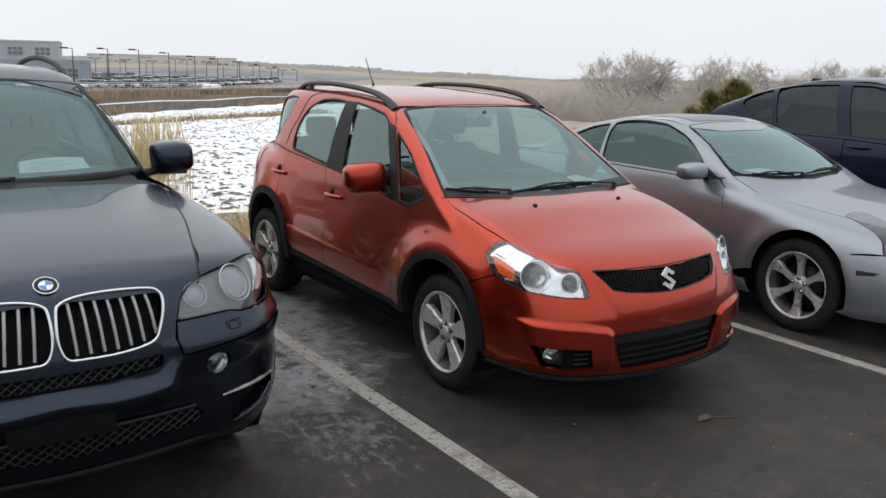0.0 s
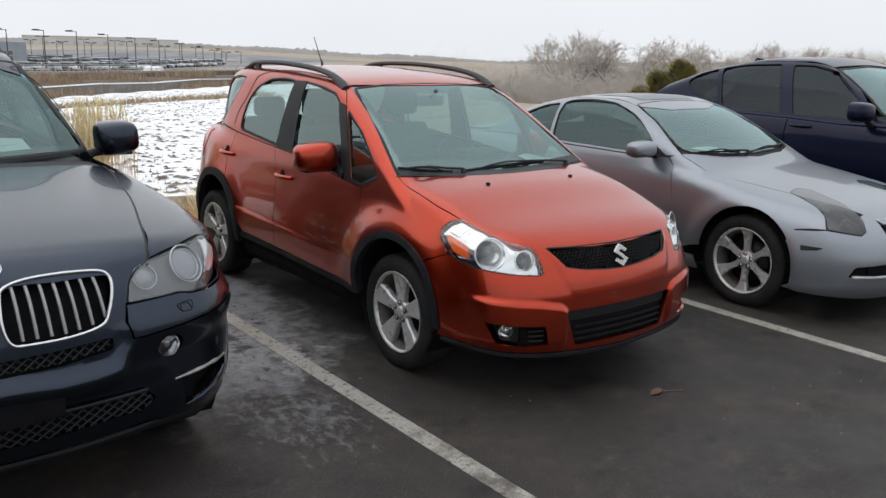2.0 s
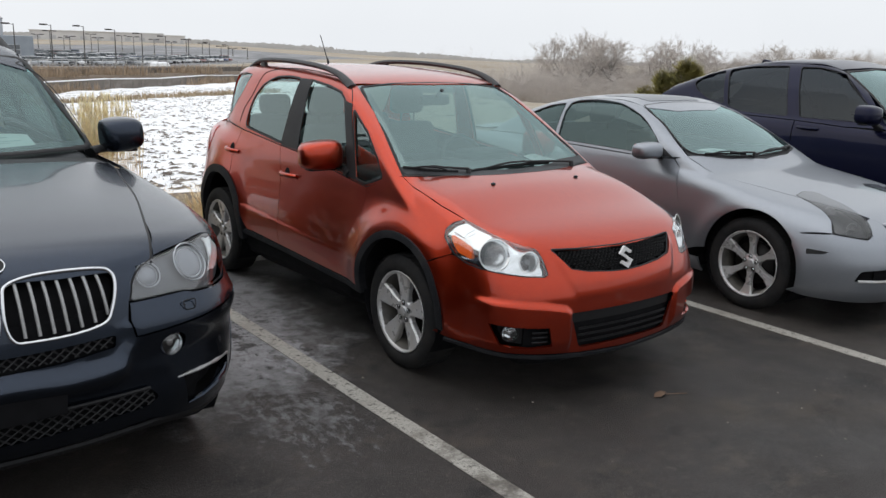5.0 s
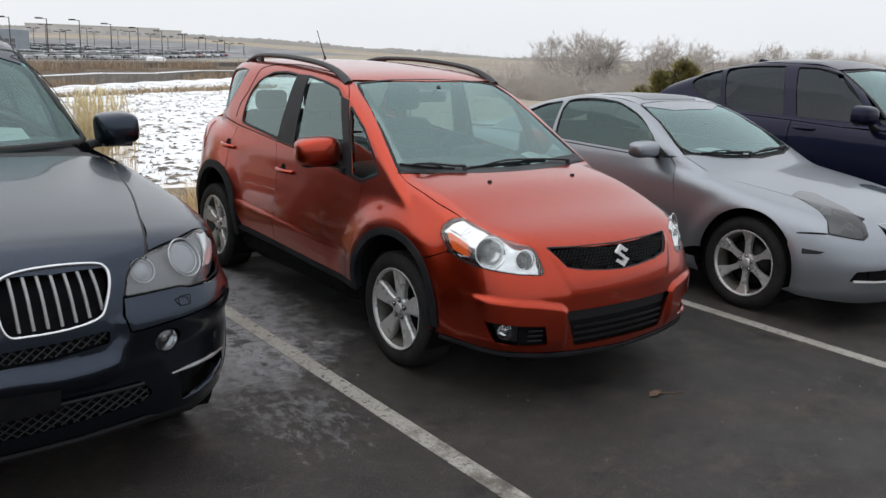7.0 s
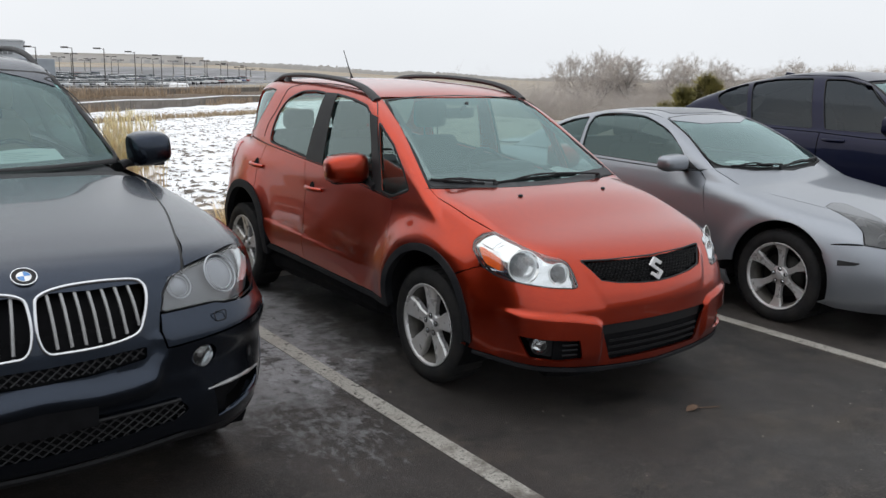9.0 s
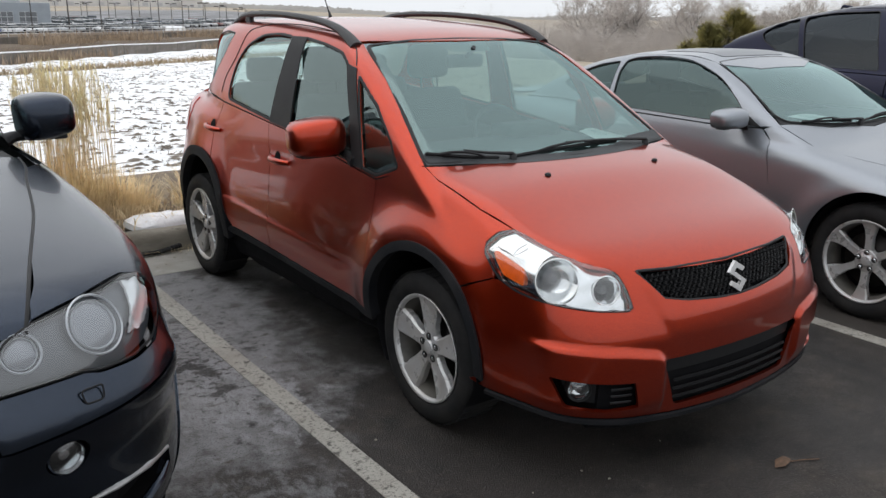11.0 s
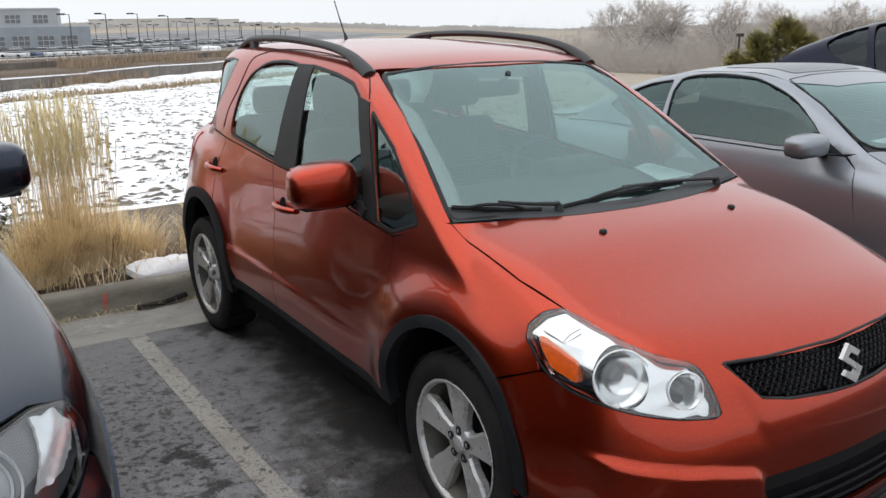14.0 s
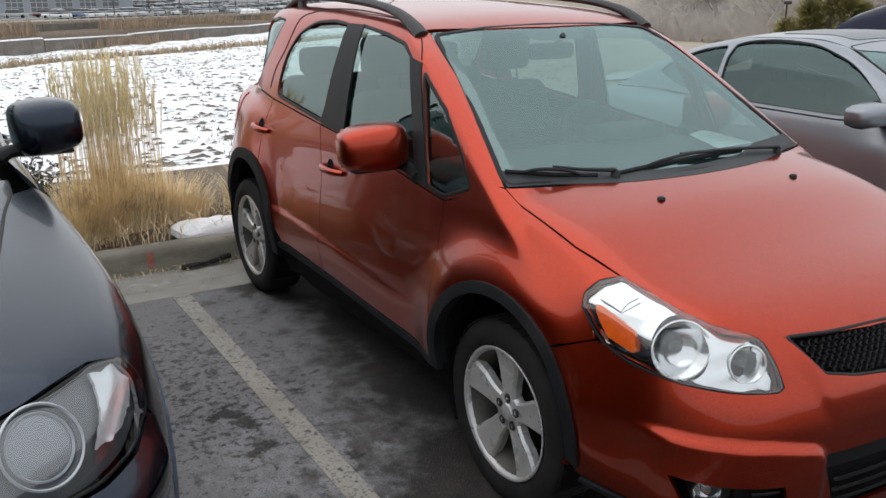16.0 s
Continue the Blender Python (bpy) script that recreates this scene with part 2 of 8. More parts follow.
class Body:
    """A car's skin as a smooth function, below zero inside. x across, y back from the front axle, z up."""

    def __init__(self, **s):
        self.s = s

    def lower(self, p):
        s = self.s
        x, y, z = np.abs(p[:, 0]), p[:, 1], p[:, 2]
        w = s["plan"](y) + s["tumble"](z)
        for yc, zc, r, amount, wide in s.get("flares", ()):
            ring = np.hypot(y - yc, z - zc)
            w = w + amount * bump(ring, r, wide) * step(zc - 0.25, zc + 0.05, z)
        if "relief" in s:
            w = w + s["relief"](y, z)
        side = x - w
        a, b = s["nose_plan"]
        front = s["nose"](z) + a * x ** 2 + b * x ** 6 - y
        if "nose_relief" in s:
            front = front - s["nose_relief"](x, z)
        rear = y - s["tail"](z) + s.get("tail_plan", 0.18) * x ** 2
        c, e = s["hood_crown"]
        top = z - s["hood"](y) + c * x ** 2 + e * x ** 6
        if "hood_relief" in s:
            top = top - s["hood_relief"](x, y)
        f = smax(front, side, s.get("corner", 0.3))
        f = smax(f, rear, 0.25)
        f = smax(f, top, s.get("shoulder", 0.09))
        return smax(f, s.get("floor", 0.2) - z, 0.06)

    def upper(self, p):
        s = self.s
        x, y, z = np.abs(p[:, 0]), p[:, 1], p[:, 2]
        side = x - s["cabin"](z) - s["cabin_plan"](y)
        screen = s["screen"](z) + s["screen_plan"] * x ** 2 - y
        roof = z - s["roof"](y) + s["roof_crown"] * x ** 2
        hatch = y - s["hatch"](z) + s.get("hatch_plan", 0.15) * x ** 2
        f = smax(screen, side, s.get("pillar", 0.12))
        f = smax(f, hatch, 0.14)
        f = smax(f, roof, s.get("roof_edge", 0.14))
        return smax(f, s.get("belt_floor", 0.8) - z, 0.02)

    def __call__(self, p):
        p = np.asarray(p, float)
        return smin(self.lower(p), self.upper(p), self.s.get("belt_blend", 0.05))

    def normal(self, p, e=0.004):
        g = np.stack([self(p + np.eye(3)[i] * e) - self(p - np.eye(3)[i] * e) for i in range(3)], 1)
        return g / np.maximum(np.linalg.norm(g, axis=1, keepdims=True), 1e-9)

    def cast(self, o, d, far=4.0):
        """Where the rays first enter the skin; a ray that misses stays at its closest approach."""
        o, d = np.asarray(o, float), np.asarray(d, float)
        ts = np.linspace(0, far, 81)
        inside = np.full(len(o), np.nan)
        near, best = np.zeros(len(o)), np.full(len(o), 1e9)
        for t in ts:
            v = self(o + d * t)
            hit = np.isnan(inside) & (v < 0)
            inside[hit] = t
            closer = (v < best) & np.isnan(inside)
            near[closer], best[closer] = t, v[closer]
        miss = np.isnan(inside)
        b = np.where(miss, near, inside)
        a = np.where(miss, near, b - ts[1])
        for _ in range(18):
            m = (a + b) / 2
            neg = self(o + d * m[:, None]) < 0
            b, a = np.where(neg, m, b), np.where(neg, a, m)
        return o + d * b[:, None]

    def snap(self, p, n=12):
        """Points moved to the skin along its slope."""
        p = np.array(p, float)
        for _ in range(n):
            e = 0.004
            g = np.stack([self(p + np.eye(3)[i] * e) - self(p - np.eye(3)[i] * e) for i in range(3)], 1) / (2 * e)
            p = p - (self(p) / np.maximum((g * g).sum(1), 0.05))[:, None] * g * 0.9
        return p

    def rays(self, view, q):
        """Starts and directions for plane points q seen in a view: side (y, z), front and rear (x, z), top (x, y), nose (degrees round, z)."""
        q = np.asarray(q, float)
        a, b, n = q[:, 0], q[:, 1], len(q)
        if view == "side":
            return np.stack([np.full(n, -1.6), a, b], 1), np.tile([1.0, 0, 0], (n, 1))
        if view == "front":
            return np.stack([a, np.full(n, -1.6), b], 1), np.tile([0, 1.0, 0], (n, 1))
        if view == "rear":
            return np.stack([a, np.full(n, 5.0), b], 1), np.tile([0, -1.0, 0], (n, 1))
        if view == "top":
            return np.stack([a, b, np.full(n, 2.2)], 1), np.tile([0, 0, -1.0], (n, 1))
        if view == "diag":
            c, e = math.cos(0.7), math.sin(0.7)
            d = np.array([c, 0, -e])
            return np.stack([b * e, a, b * c], 1) - d * 1.8 + np.array([0, 0, 0.45]), np.tile(d, (n, 1))
        r = np.radians(a)
        d = np.stack([np.sin(r), -np.cos(r), np.zeros(n)], 1)
        return np.array([0, self.s["hub_y"], 0]) + d * 2.2 + np.stack([0 * b, 0 * b, b], 1), -d

    def place(self, view, q):
        return self.cast(*self.rays(view, q))

    def plane(self, view, p):
        """The view's plane point of a place."""
        if view == "side":
            return p[1], p[2]
        if view in ("front", "rear"):
            return p[0], p[2]
        if view == "top":
            return p[0], p[1]
        if view == "diag":
            return p[1], p[0] * math.sin(0.7) + (p[2] - 0.45) * math.cos(0.7)
        return math.degrees(math.atan2(p[0], self.s["hub_y"] - p[1])), p[2]


def small_suv():
    def relief(y, z):
        line = 0.553 + 0.05 * np.clip(y - 0.94, -0.2, 1.2)
        crease = 0.008 * step(line + 0.013, line - 0.013, z) * step(0.36, 0.52, z) * step(0.35, 1.2, y) * step(2.15, 1.95, y)
        return crease - 0.028 * step(0.76, 0.96, z) * step(0.5, 0.15, y) * step(-0.6, -0.2, y)
    return Body(
        plan=curve((-0.95, 0.74), (-0.4, 0.822), (0, 0.852), (0.7, 0.832), (1.3, 0.828), (2, 0.838), (2.45, 0.853), (2.75, 0.822), (3, 0.75), (3.3, 0.6)),
        tumble=curve((0.18, -0.06), (0.3, -0.026), (0.42, -0.012), (0.56, 0), (0.64, -0.006), (0.8, -0.025), (0.95, -0.05), (1.05, -0.078), (1.2, -0.14)),
        flares=((-0.03, 0.4, 0.41, 0.034, 0.12), (2.48, 0.4, 0.43, 0.022, 0.1)),
        relief=relief,
        nose=curve((0.16, -0.925), (0.3, -0.96), (0.45, -0.97), (0.56, -0.966), (0.63, -0.95), (0.7, -0.921), (0.78, -0.885), (0.9, -0.8)), nose_plan=(0.2, 0.22), corner=0.27,
        tail=curve((0.25, 3.15), (0.45, 3.24), (0.7, 3.23), (0.9, 3.2), (1.1, 3.14)),
        hood=curve((-0.98, 0.7), (-0.9, 0.79), (-0.75, 0.865), (-0.5, 0.945), (-0.2, 1.042), (0.1, 1.095), (0.4, 1.12), (0.7, 1.13), (3, 1.16)), hood_crown=(0.06, 0.1), shoulder=0.12,
        cabin=curve((0.85, 0.76), (0.97, 0.774), (1.06, 0.766), (1.2, 0.738), (1.4, 0.685), (1.5, 0.65), (1.65, 0.57)),
        cabin_plan=curve((0, 0.02), (0.4, 0), (0.9, 0), (2.1, -0.006), (2.4, -0.02), (2.55, -0.045), (2.7, -0.1), (2.85, -0.18), (3.2, -0.42)),
        screen=curve((0.95, -0.15), (1.06, 0.02), (1.3, 0.405), (1.52, 0.795), (1.62, 1.03)), screen_plan=0.12,
        roof=curve((0.6, 1.485), (0.95, 1.575), (1.3, 1.612), (1.8, 1.63), (2.3, 1.622), (2.8, 1.575), (3.1, 1.51)), roof_crown=0.065,
        hatch=curve((0.9, 3.24), (1.1, 3.16), (1.3, 3.04), (1.5, 2.89), (1.65, 2.7)),
        floor=0.18, hub_y=0.35)


def large_suv():
    return Body(
        plan=curve((-0.9, 0.915), (-0.4, 0.985), (0, 1.0), (0.8, 0.965), (1.8, 0.945), (2.9, 0.965), (3.6, 0.9), (4, 0.8)),
        tumble=curve((0.22, -0.05), (0.4, 0), (0.6, 0), (0.8, -0.01), (1, -0.035), (1.15, -0.075), (1.3, -0.13)),
        flares=((0, 0.37, 0.48, 0.015, 0.09), (2.93, 0.37, 0.48, 0.015, 0.09)),
        nose=curve((0.22, -0.72), (0.35, -0.82), (0.5, -0.865), (0.7, -0.86), (0.85, -0.835), (0.95, -0.8), (1.05, -0.72)), nose_plan=(0.14, 0.26), corner=0.3,
        tail=curve((0.3, 3.9), (0.6, 3.99), (0.9, 3.96), (1.2, 3.88)),
        hood=curve((-0.92, 0.86), (-0.82, 0.965), (-0.7, 1.025), (-0.5, 1.065), (-0.2, 1.105), (0.3, 1.155), (0.7, 1.19), (1, 1.2), (3.5, 1.22)), hood_crown=(0.05, 0.05), shoulder=0.12,
        cabin=curve((1, 0.87), (1.2, 0.82), (1.4, 0.75), (1.6, 0.66), (1.75, 0.58)),
        cabin_plan=curve((0.6, -0.05), (1.4, 0), (2.6, 0), (3.5, -0.05), (3.9, -0.1)),
        screen=curve((1.05, 0.5), (1.2, 0.72), (1.4, 1.02), (1.6, 1.38), (1.74, 1.72)), screen_plan=0.26,
        roof=curve((1, 1.6), (1.4, 1.685), (1.8, 1.735), (2.4, 1.75), (3, 1.73), (3.6, 1.66)), roof_crown=0.08,
        hatch=curve((1, 3.97), (1.2, 3.9), (1.5, 3.7), (1.75, 3.45)),
        floor=0.24, hub_y=0.4, belt_floor=0.95)


def coupe():
    return Body(
        plan=curve((-0.9, 0.8), (-0.4, 0.88), (0, 0.9), (0.8, 0.88), (1.6, 0.875), (2.3, 0.895), (2.85, 0.905), (3.4, 0.86), (3.75, 0.78)),
        tumble=curve((0.15, -0.06), (0.3, -0.01), (0.45, 0), (0.6, -0.005), (0.75, -0.02), (0.85, -0.035), (0.95, -0.062), (1.05, -0.12)),
        flares=((0, 0.33, 0.4, 0.018, 0.09), (2.85, 0.33, 0.4, 0.02, 0.1)),
        nose=curve((0.15, -0.83), (0.28, -0.9), (0.42, -0.915), (0.55, -0.89), (0.64, -0.83), (0.72, -0.7)), nose_plan=(0.22, 0.3), corner=0.36,
        tail=curve((0.25, 3.65), (0.5, 3.73), (0.75, 3.7), (0.95, 3.62)),
        hood=curve((-0.95, 0.6), (-0.85, 0.68), (-0.6, 0.755), (-0.2, 0.83), (0.3, 0.91), (0.7, 0.965), (1, 0.99), (2.2, 1.01), (2.9, 1.02), (3.5, 1.02)), hood_crown=(0.05, 0.06), shoulder=0.12,
        cabin=curve((0.78, 0.81), (0.92, 0.823), (1, 0.8), (1.15, 0.735), (1.3, 0.65), (1.42, 0.57)),
        cabin_plan=curve((0.5, -0.06), (1.2, 0), (2, 0), (2.7, -0.07), (3.1, -0.14)),
        screen=curve((0.85, 0.25), (0.98, 0.5), (1.15, 0.84), (1.3, 1.16), (1.38, 1.4)), screen_plan=0.22,
        roof=curve((0.9, 1.27), (1.25, 1.37), (1.6, 1.41), (2, 1.4), (2.4, 1.335), (2.8, 1.2), (3.2, 1.02), (3.5, 0.87)), roof_crown=0.09,
        hatch=curve((0.8, 3.6), (1, 3.3), (1.2, 3.1), (1.4, 2.9)),
        floor=0.17, hub_y=0.4, belt_floor=0.75)


def fastback_suv():
    return Body(
        plan=curve((-0.9, 0.84), (-0.4, 0.93), (0, 0.965), (0.8, 0.95), (1.8, 0.945), (2.9, 0.98), (3.6, 0.93), (4, 0.82)),
        tumble=curve((0.22, -0.05), (0.4, 0), (0.6, 0), (0.8, -0.01), (1, -0.035), (1.15, -0.075), (1.3, -0.13)),
        flares=((0, 0.37, 0.48, 0.015, 0.09), (2.93, 0.37, 0.48, 0.02, 0.1)),
        nose=curve((0.22, -0.72), (0.35, -0.82), (0.5, -0.865), (0.7, -0.86), (0.85, -0.825), (0.95, -0.77), (1.05, -0.65)), nose_plan=(0.16, 0.3), corner=0.34,
        tail=curve((0.3, 3.9), (0.6, 4.0), (0.9, 3.97), (1.2, 3.9)),
        hood=curve((-0.9, 0.83), (-0.8, 0.91), (-0.6, 0.975), (-0.2, 1.05), (0.3, 1.12), (0.7, 1.17), (1, 1.19), (3.5, 1.22)), hood_crown=(0.09, 0.06), shoulder=0.12,
        cabin=curve((1, 0.89), (1.2, 0.83), (1.4, 0.75), (1.6, 0.63), (1.7, 0.56)),
        cabin_plan=curve((0.6, -0.05), (1.4, 0), (2.4, 0), (3.3, -0.07), (3.9, -0.13)),
        screen=curve((1.05, 0.5), (1.2, 0.76), (1.4, 1.1), (1.6, 1.5), (1.7, 1.8)), screen_plan=0.26,
        roof=curve((1, 1.53), (1.4, 1.64), (1.8, 1.69), (2.2, 1.685), (2.8, 1.6), (3.4, 1.42), (3.9, 1.22)), roof_crown=0.08,
        hatch=curve((1, 4.05), (1.2, 3.95), (1.5, 3.85), (1.7, 3.75)),
        floor=0.24, hub_y=0.4, belt_floor=0.95)


# ---- building tools ----
from mathutils.geometry import delaunay_2d_cdt


def mesh_object(name, verts, faces, material, parent=None, label="", normals=None, smooth=False):
    me = bpy.data.meshes.new(name)
    me.from_pydata([tuple(map(float, v)) for v in verts], [], [tuple(map(int, f)) for f in faces])
    if smooth or normals is not None:
        me.polygons.foreach_set("use_smooth", [True] * len(me.polygons))
    if normals is not None:
        me.normals_split_custom_set_from_vertices([tuple(map(float, v)) for v in normals])
    me.materials.append(material)
    me.update()
    ob = new(name, me)
    if parent:
        ob.parent = parent
    return tagged(ob, label)


def part(name, bm, material, parent=None, label="", smooth=False, angle=40):
    """One bmesh as one mesh object, under a thing or a part."""
    me = bpy.data.meshes.new(name)
    if smooth:
        for f in bm.faces:
            f.smooth = True
        for e in bm.edges:
            if len(e.link_faces) == 2 and e.calc_face_angle(0) > radians(angle):
                e.smooth = False
    bm.to_mesh(me)
    bm.free()
    me.materials.append(material)
    ob = new(name, me)
    if parent:
        ob.parent = parent
    return tagged(ob, label)


def thing(name, label, category, group="", m=Matrix()):
    ob = tagged(new(name), label, category, group)
    ob.matrix_world = m
    return ob


def block(size, at=(0, 0, 0), bevel=0.0, segments=2, bm=None, turn=None):
    """A bevelled box added to a bmesh."""
    bm = bm or bmesh.new()
    made = bmesh.ops.create_cube(bm, size=1.0)["verts"]
    bmesh.ops.scale(bm, vec=size, verts=made)
    if bevel:
        edges = list({e for v in made for e in v.link_edges})
        made = list({v for f in bmesh.ops.bevel(bm, geom=edges, offset=bevel, segments=segments, affect="EDGES", profile=0.5)["faces"] for v in f.verts} | {v for v in made if v.is_valid})
    if turn:
        bmesh.ops.rotate(bm, cent=(0, 0, 0), matrix=Euler([radians(a) for a in turn]).to_matrix(), verts=made)
    bmesh.ops.translate(bm, vec=at, verts=made)
    return bm


def lathe(profile, n=48, axis="x", bm=None, closed=False):
    """A profile of (along, radius) turned round an axis."""
    bm = bm or bmesh.new()
    rings = []
    for a, r in profile:
        ring = []
        for i in range(n):
            t = 2 * math.pi * i / n
            u, v = r * math.cos(t), r * math.sin(t)
            ring.append(bm.verts.new({"x": (a, u, v), "y": (u, a, v), "z": (u, v, a)}[axis]))
        rings.append(ring)
    pairs = list(zip(rings, rings[1:])) + ([(rings[-1], rings[0])] if closed else [])
    for p, q in pairs:
        for i in range(n):
            bm.faces.new((p[i], p[(i + 1) % n], q[(i + 1) % n], q[i]))
    return bm


def tube(path, radius, n=8, bm=None, flat=1.0, cap=True, up=(0, 0, 1)):
    """A round or flattened bar along a path; radius may be one value or one a point."""
    bm = bm or bmesh.new()
    path = [Vector(p) for p in path]
    radii = radius if isinstance(radius, (list, tuple)) else [radius] * len(path)
    rings = []
    for i, p in enumerate(path):
        d = (path[min(i + 1, len(path) - 1)] - path[max(i - 1, 0)]).normalized()
        a = d.cross(Vector(up))
        a = a.normalized() if a.length > 1e-4 else d.orthogonal().normalized()
        b = a.cross(d)
        rings.append([bm.verts.new(p + (a * math.cos(t) + b * math.sin(t) * flat) * radii[i]) for t in (2 * math.pi * k / n for k in range(n))])
    for p, q in zip(rings, rings[1:]):
        for i in range(n):
            bm.faces.new((p[i], p[(i + 1) % n], q[(i + 1) % n], q[i]))
    if cap:
        bm.faces.new(rings[0][::-1])
        bm.faces.new(rings[-1])
    bmesh.ops.recalc_face_normals(bm, faces=bm.faces)
    return bm


def spline(points, n=8, closed=False):
    """A Catmull-Rom curve through the points."""
    p = np.array(points, float)
    k = len(p)
    out = []
    for i in range(k if closed else k - 1):
        if closed:
            a, b, c, d = p[(i - 1) % k], p[i], p[(i + 1) % k], p[(i + 2) % k]
        else:
            a, b, c, d = p[max(i - 1, 0)], p[i], p[i + 1], p[min(i + 2, k - 1)]
        for j in range(n):
            t = j / n
            out.append(0.5 * (2 * b + (c - a) * t + (2 * a - 5 * b + 4 * c - d) * t * t + (3 * b - a - 3 * c + d) * t ** 3))
    if not closed:
        out.append(p[-1])
    return np.array(out)


def arc(cy, cz, r, a0, a1, n=18, squash=1.0):
    return [(cy + r * math.cos(radians(a0 + (a1 - a0) * i / n)), cz + squash * r * math.sin(radians(a0 + (a1 - a0) * i / n))) for i in range(n + 1)]


def rounded(points, r=0.02, n=4):
    """A closed outline with its corners rounded."""
    p = np.array(points, float)
    out = []
    for i in range(len(p)):
        a, b, c = p[i - 1], p[i], p[(i + 1) % len(p)]
        la, lc = np.linalg.norm(a - b), np.linalg.norm(c - b)
        ra, rc = min(r, la * 0.45), min(r, lc * 0.45)
        s, e = b + (a - b) / max(la, 1e-9) * ra, b + (c - b) / max(lc, 1e-9) * rc
        for j in range(n + 1):
            t = j / n
            out.append((1 - t) ** 2 * s + 2 * t * (1 - t) * b + t * t * e)
    return np.array(out)


def nose_round(points, r=0.012, n=4):
    """Rounded corners for an outline in degrees and metres."""
    return rounded(np.array(points, float) * SCALE["nose"], r, n) / SCALE["nose"]


def nose_spline(points, n=5):
    """A closed smooth outline in degrees and metres."""
    return spline(np.array(points, float) * SCALE["nose"], n, True) / SCALE["nose"]


def resample(p, gap):
    """A closed outline with points no farther apart than gap."""
    p = np.array(p, float)
    out = []
    for a, b in zip(p, np.roll(p, -1, 0)):
        k = max(1, int(math.ceil(np.linalg.norm(b - a) / gap)))
        if np.linalg.norm(b - a) < 1e-6:
            continue
        out += [a + (b - a) * j / k for j in range(k)]
    return np.array(out)


def inside(q, poly):
    x, y = q[:, 0], q[:, 1]
    r = np.zeros(len(q), bool)
    for (x0, y0), (x1, y1) in zip(poly, np.roll(poly, -1, 0)):
        cross = (y0 > y) != (y1 > y)
        with np.errstate(divide="ignore", invalid="ignore"):
            r ^= cross & (x < (x1 - x0) * (y - y0) / (y1 - y0) + x0)
    return r


def area(p):
    return 0.5 * float(np.sum(p[:, 0] * np.roll(p[:, 1], -1) - np.roll(p[:, 0], -1) * p[:, 1]))


def inset(p, d):
    """An outline drawn in by d (out where d is below zero)."""
    if not d:
        return p
    s = 1 if area(p) > 0 else -1
    e0, e1 = p - np.roll(p, 1, 0), np.roll(p, -1, 0) - p
    t = e0 / np.maximum(np.linalg.norm(e0, axis=1, keepdims=True), 1e-9) + e1 / np.maximum(np.linalg.norm(e1, axis=1, keepdims=True), 1e-9)
    t = t / np.maximum(np.linalg.norm(t, axis=1, keepdims=True), 1e-9)
    return p + s * d * np.stack([-t[:, 1], t[:, 0]], 1)


SCALE = {"nose": np.array([0.0195, 1.0])}


def flat_outline(body, view, outline):
    """An outline, or pieces of it drawn in other views, in the plane of one view, in metres."""
    k = SCALE.get(view, np.ones(2))
    if isinstance(outline, np.ndarray) or not isinstance(outline[0][0], str):
        return np.array(outline, float) * k
    out = []
    for v, pts in outline:
        pts = np.array(pts, float)
        if v == view:
            out += list(pts * k)
        else:
            out += [np.array(body.plane(view, q)) * k for q in body.place(v, pts)]
    return np.array(out)


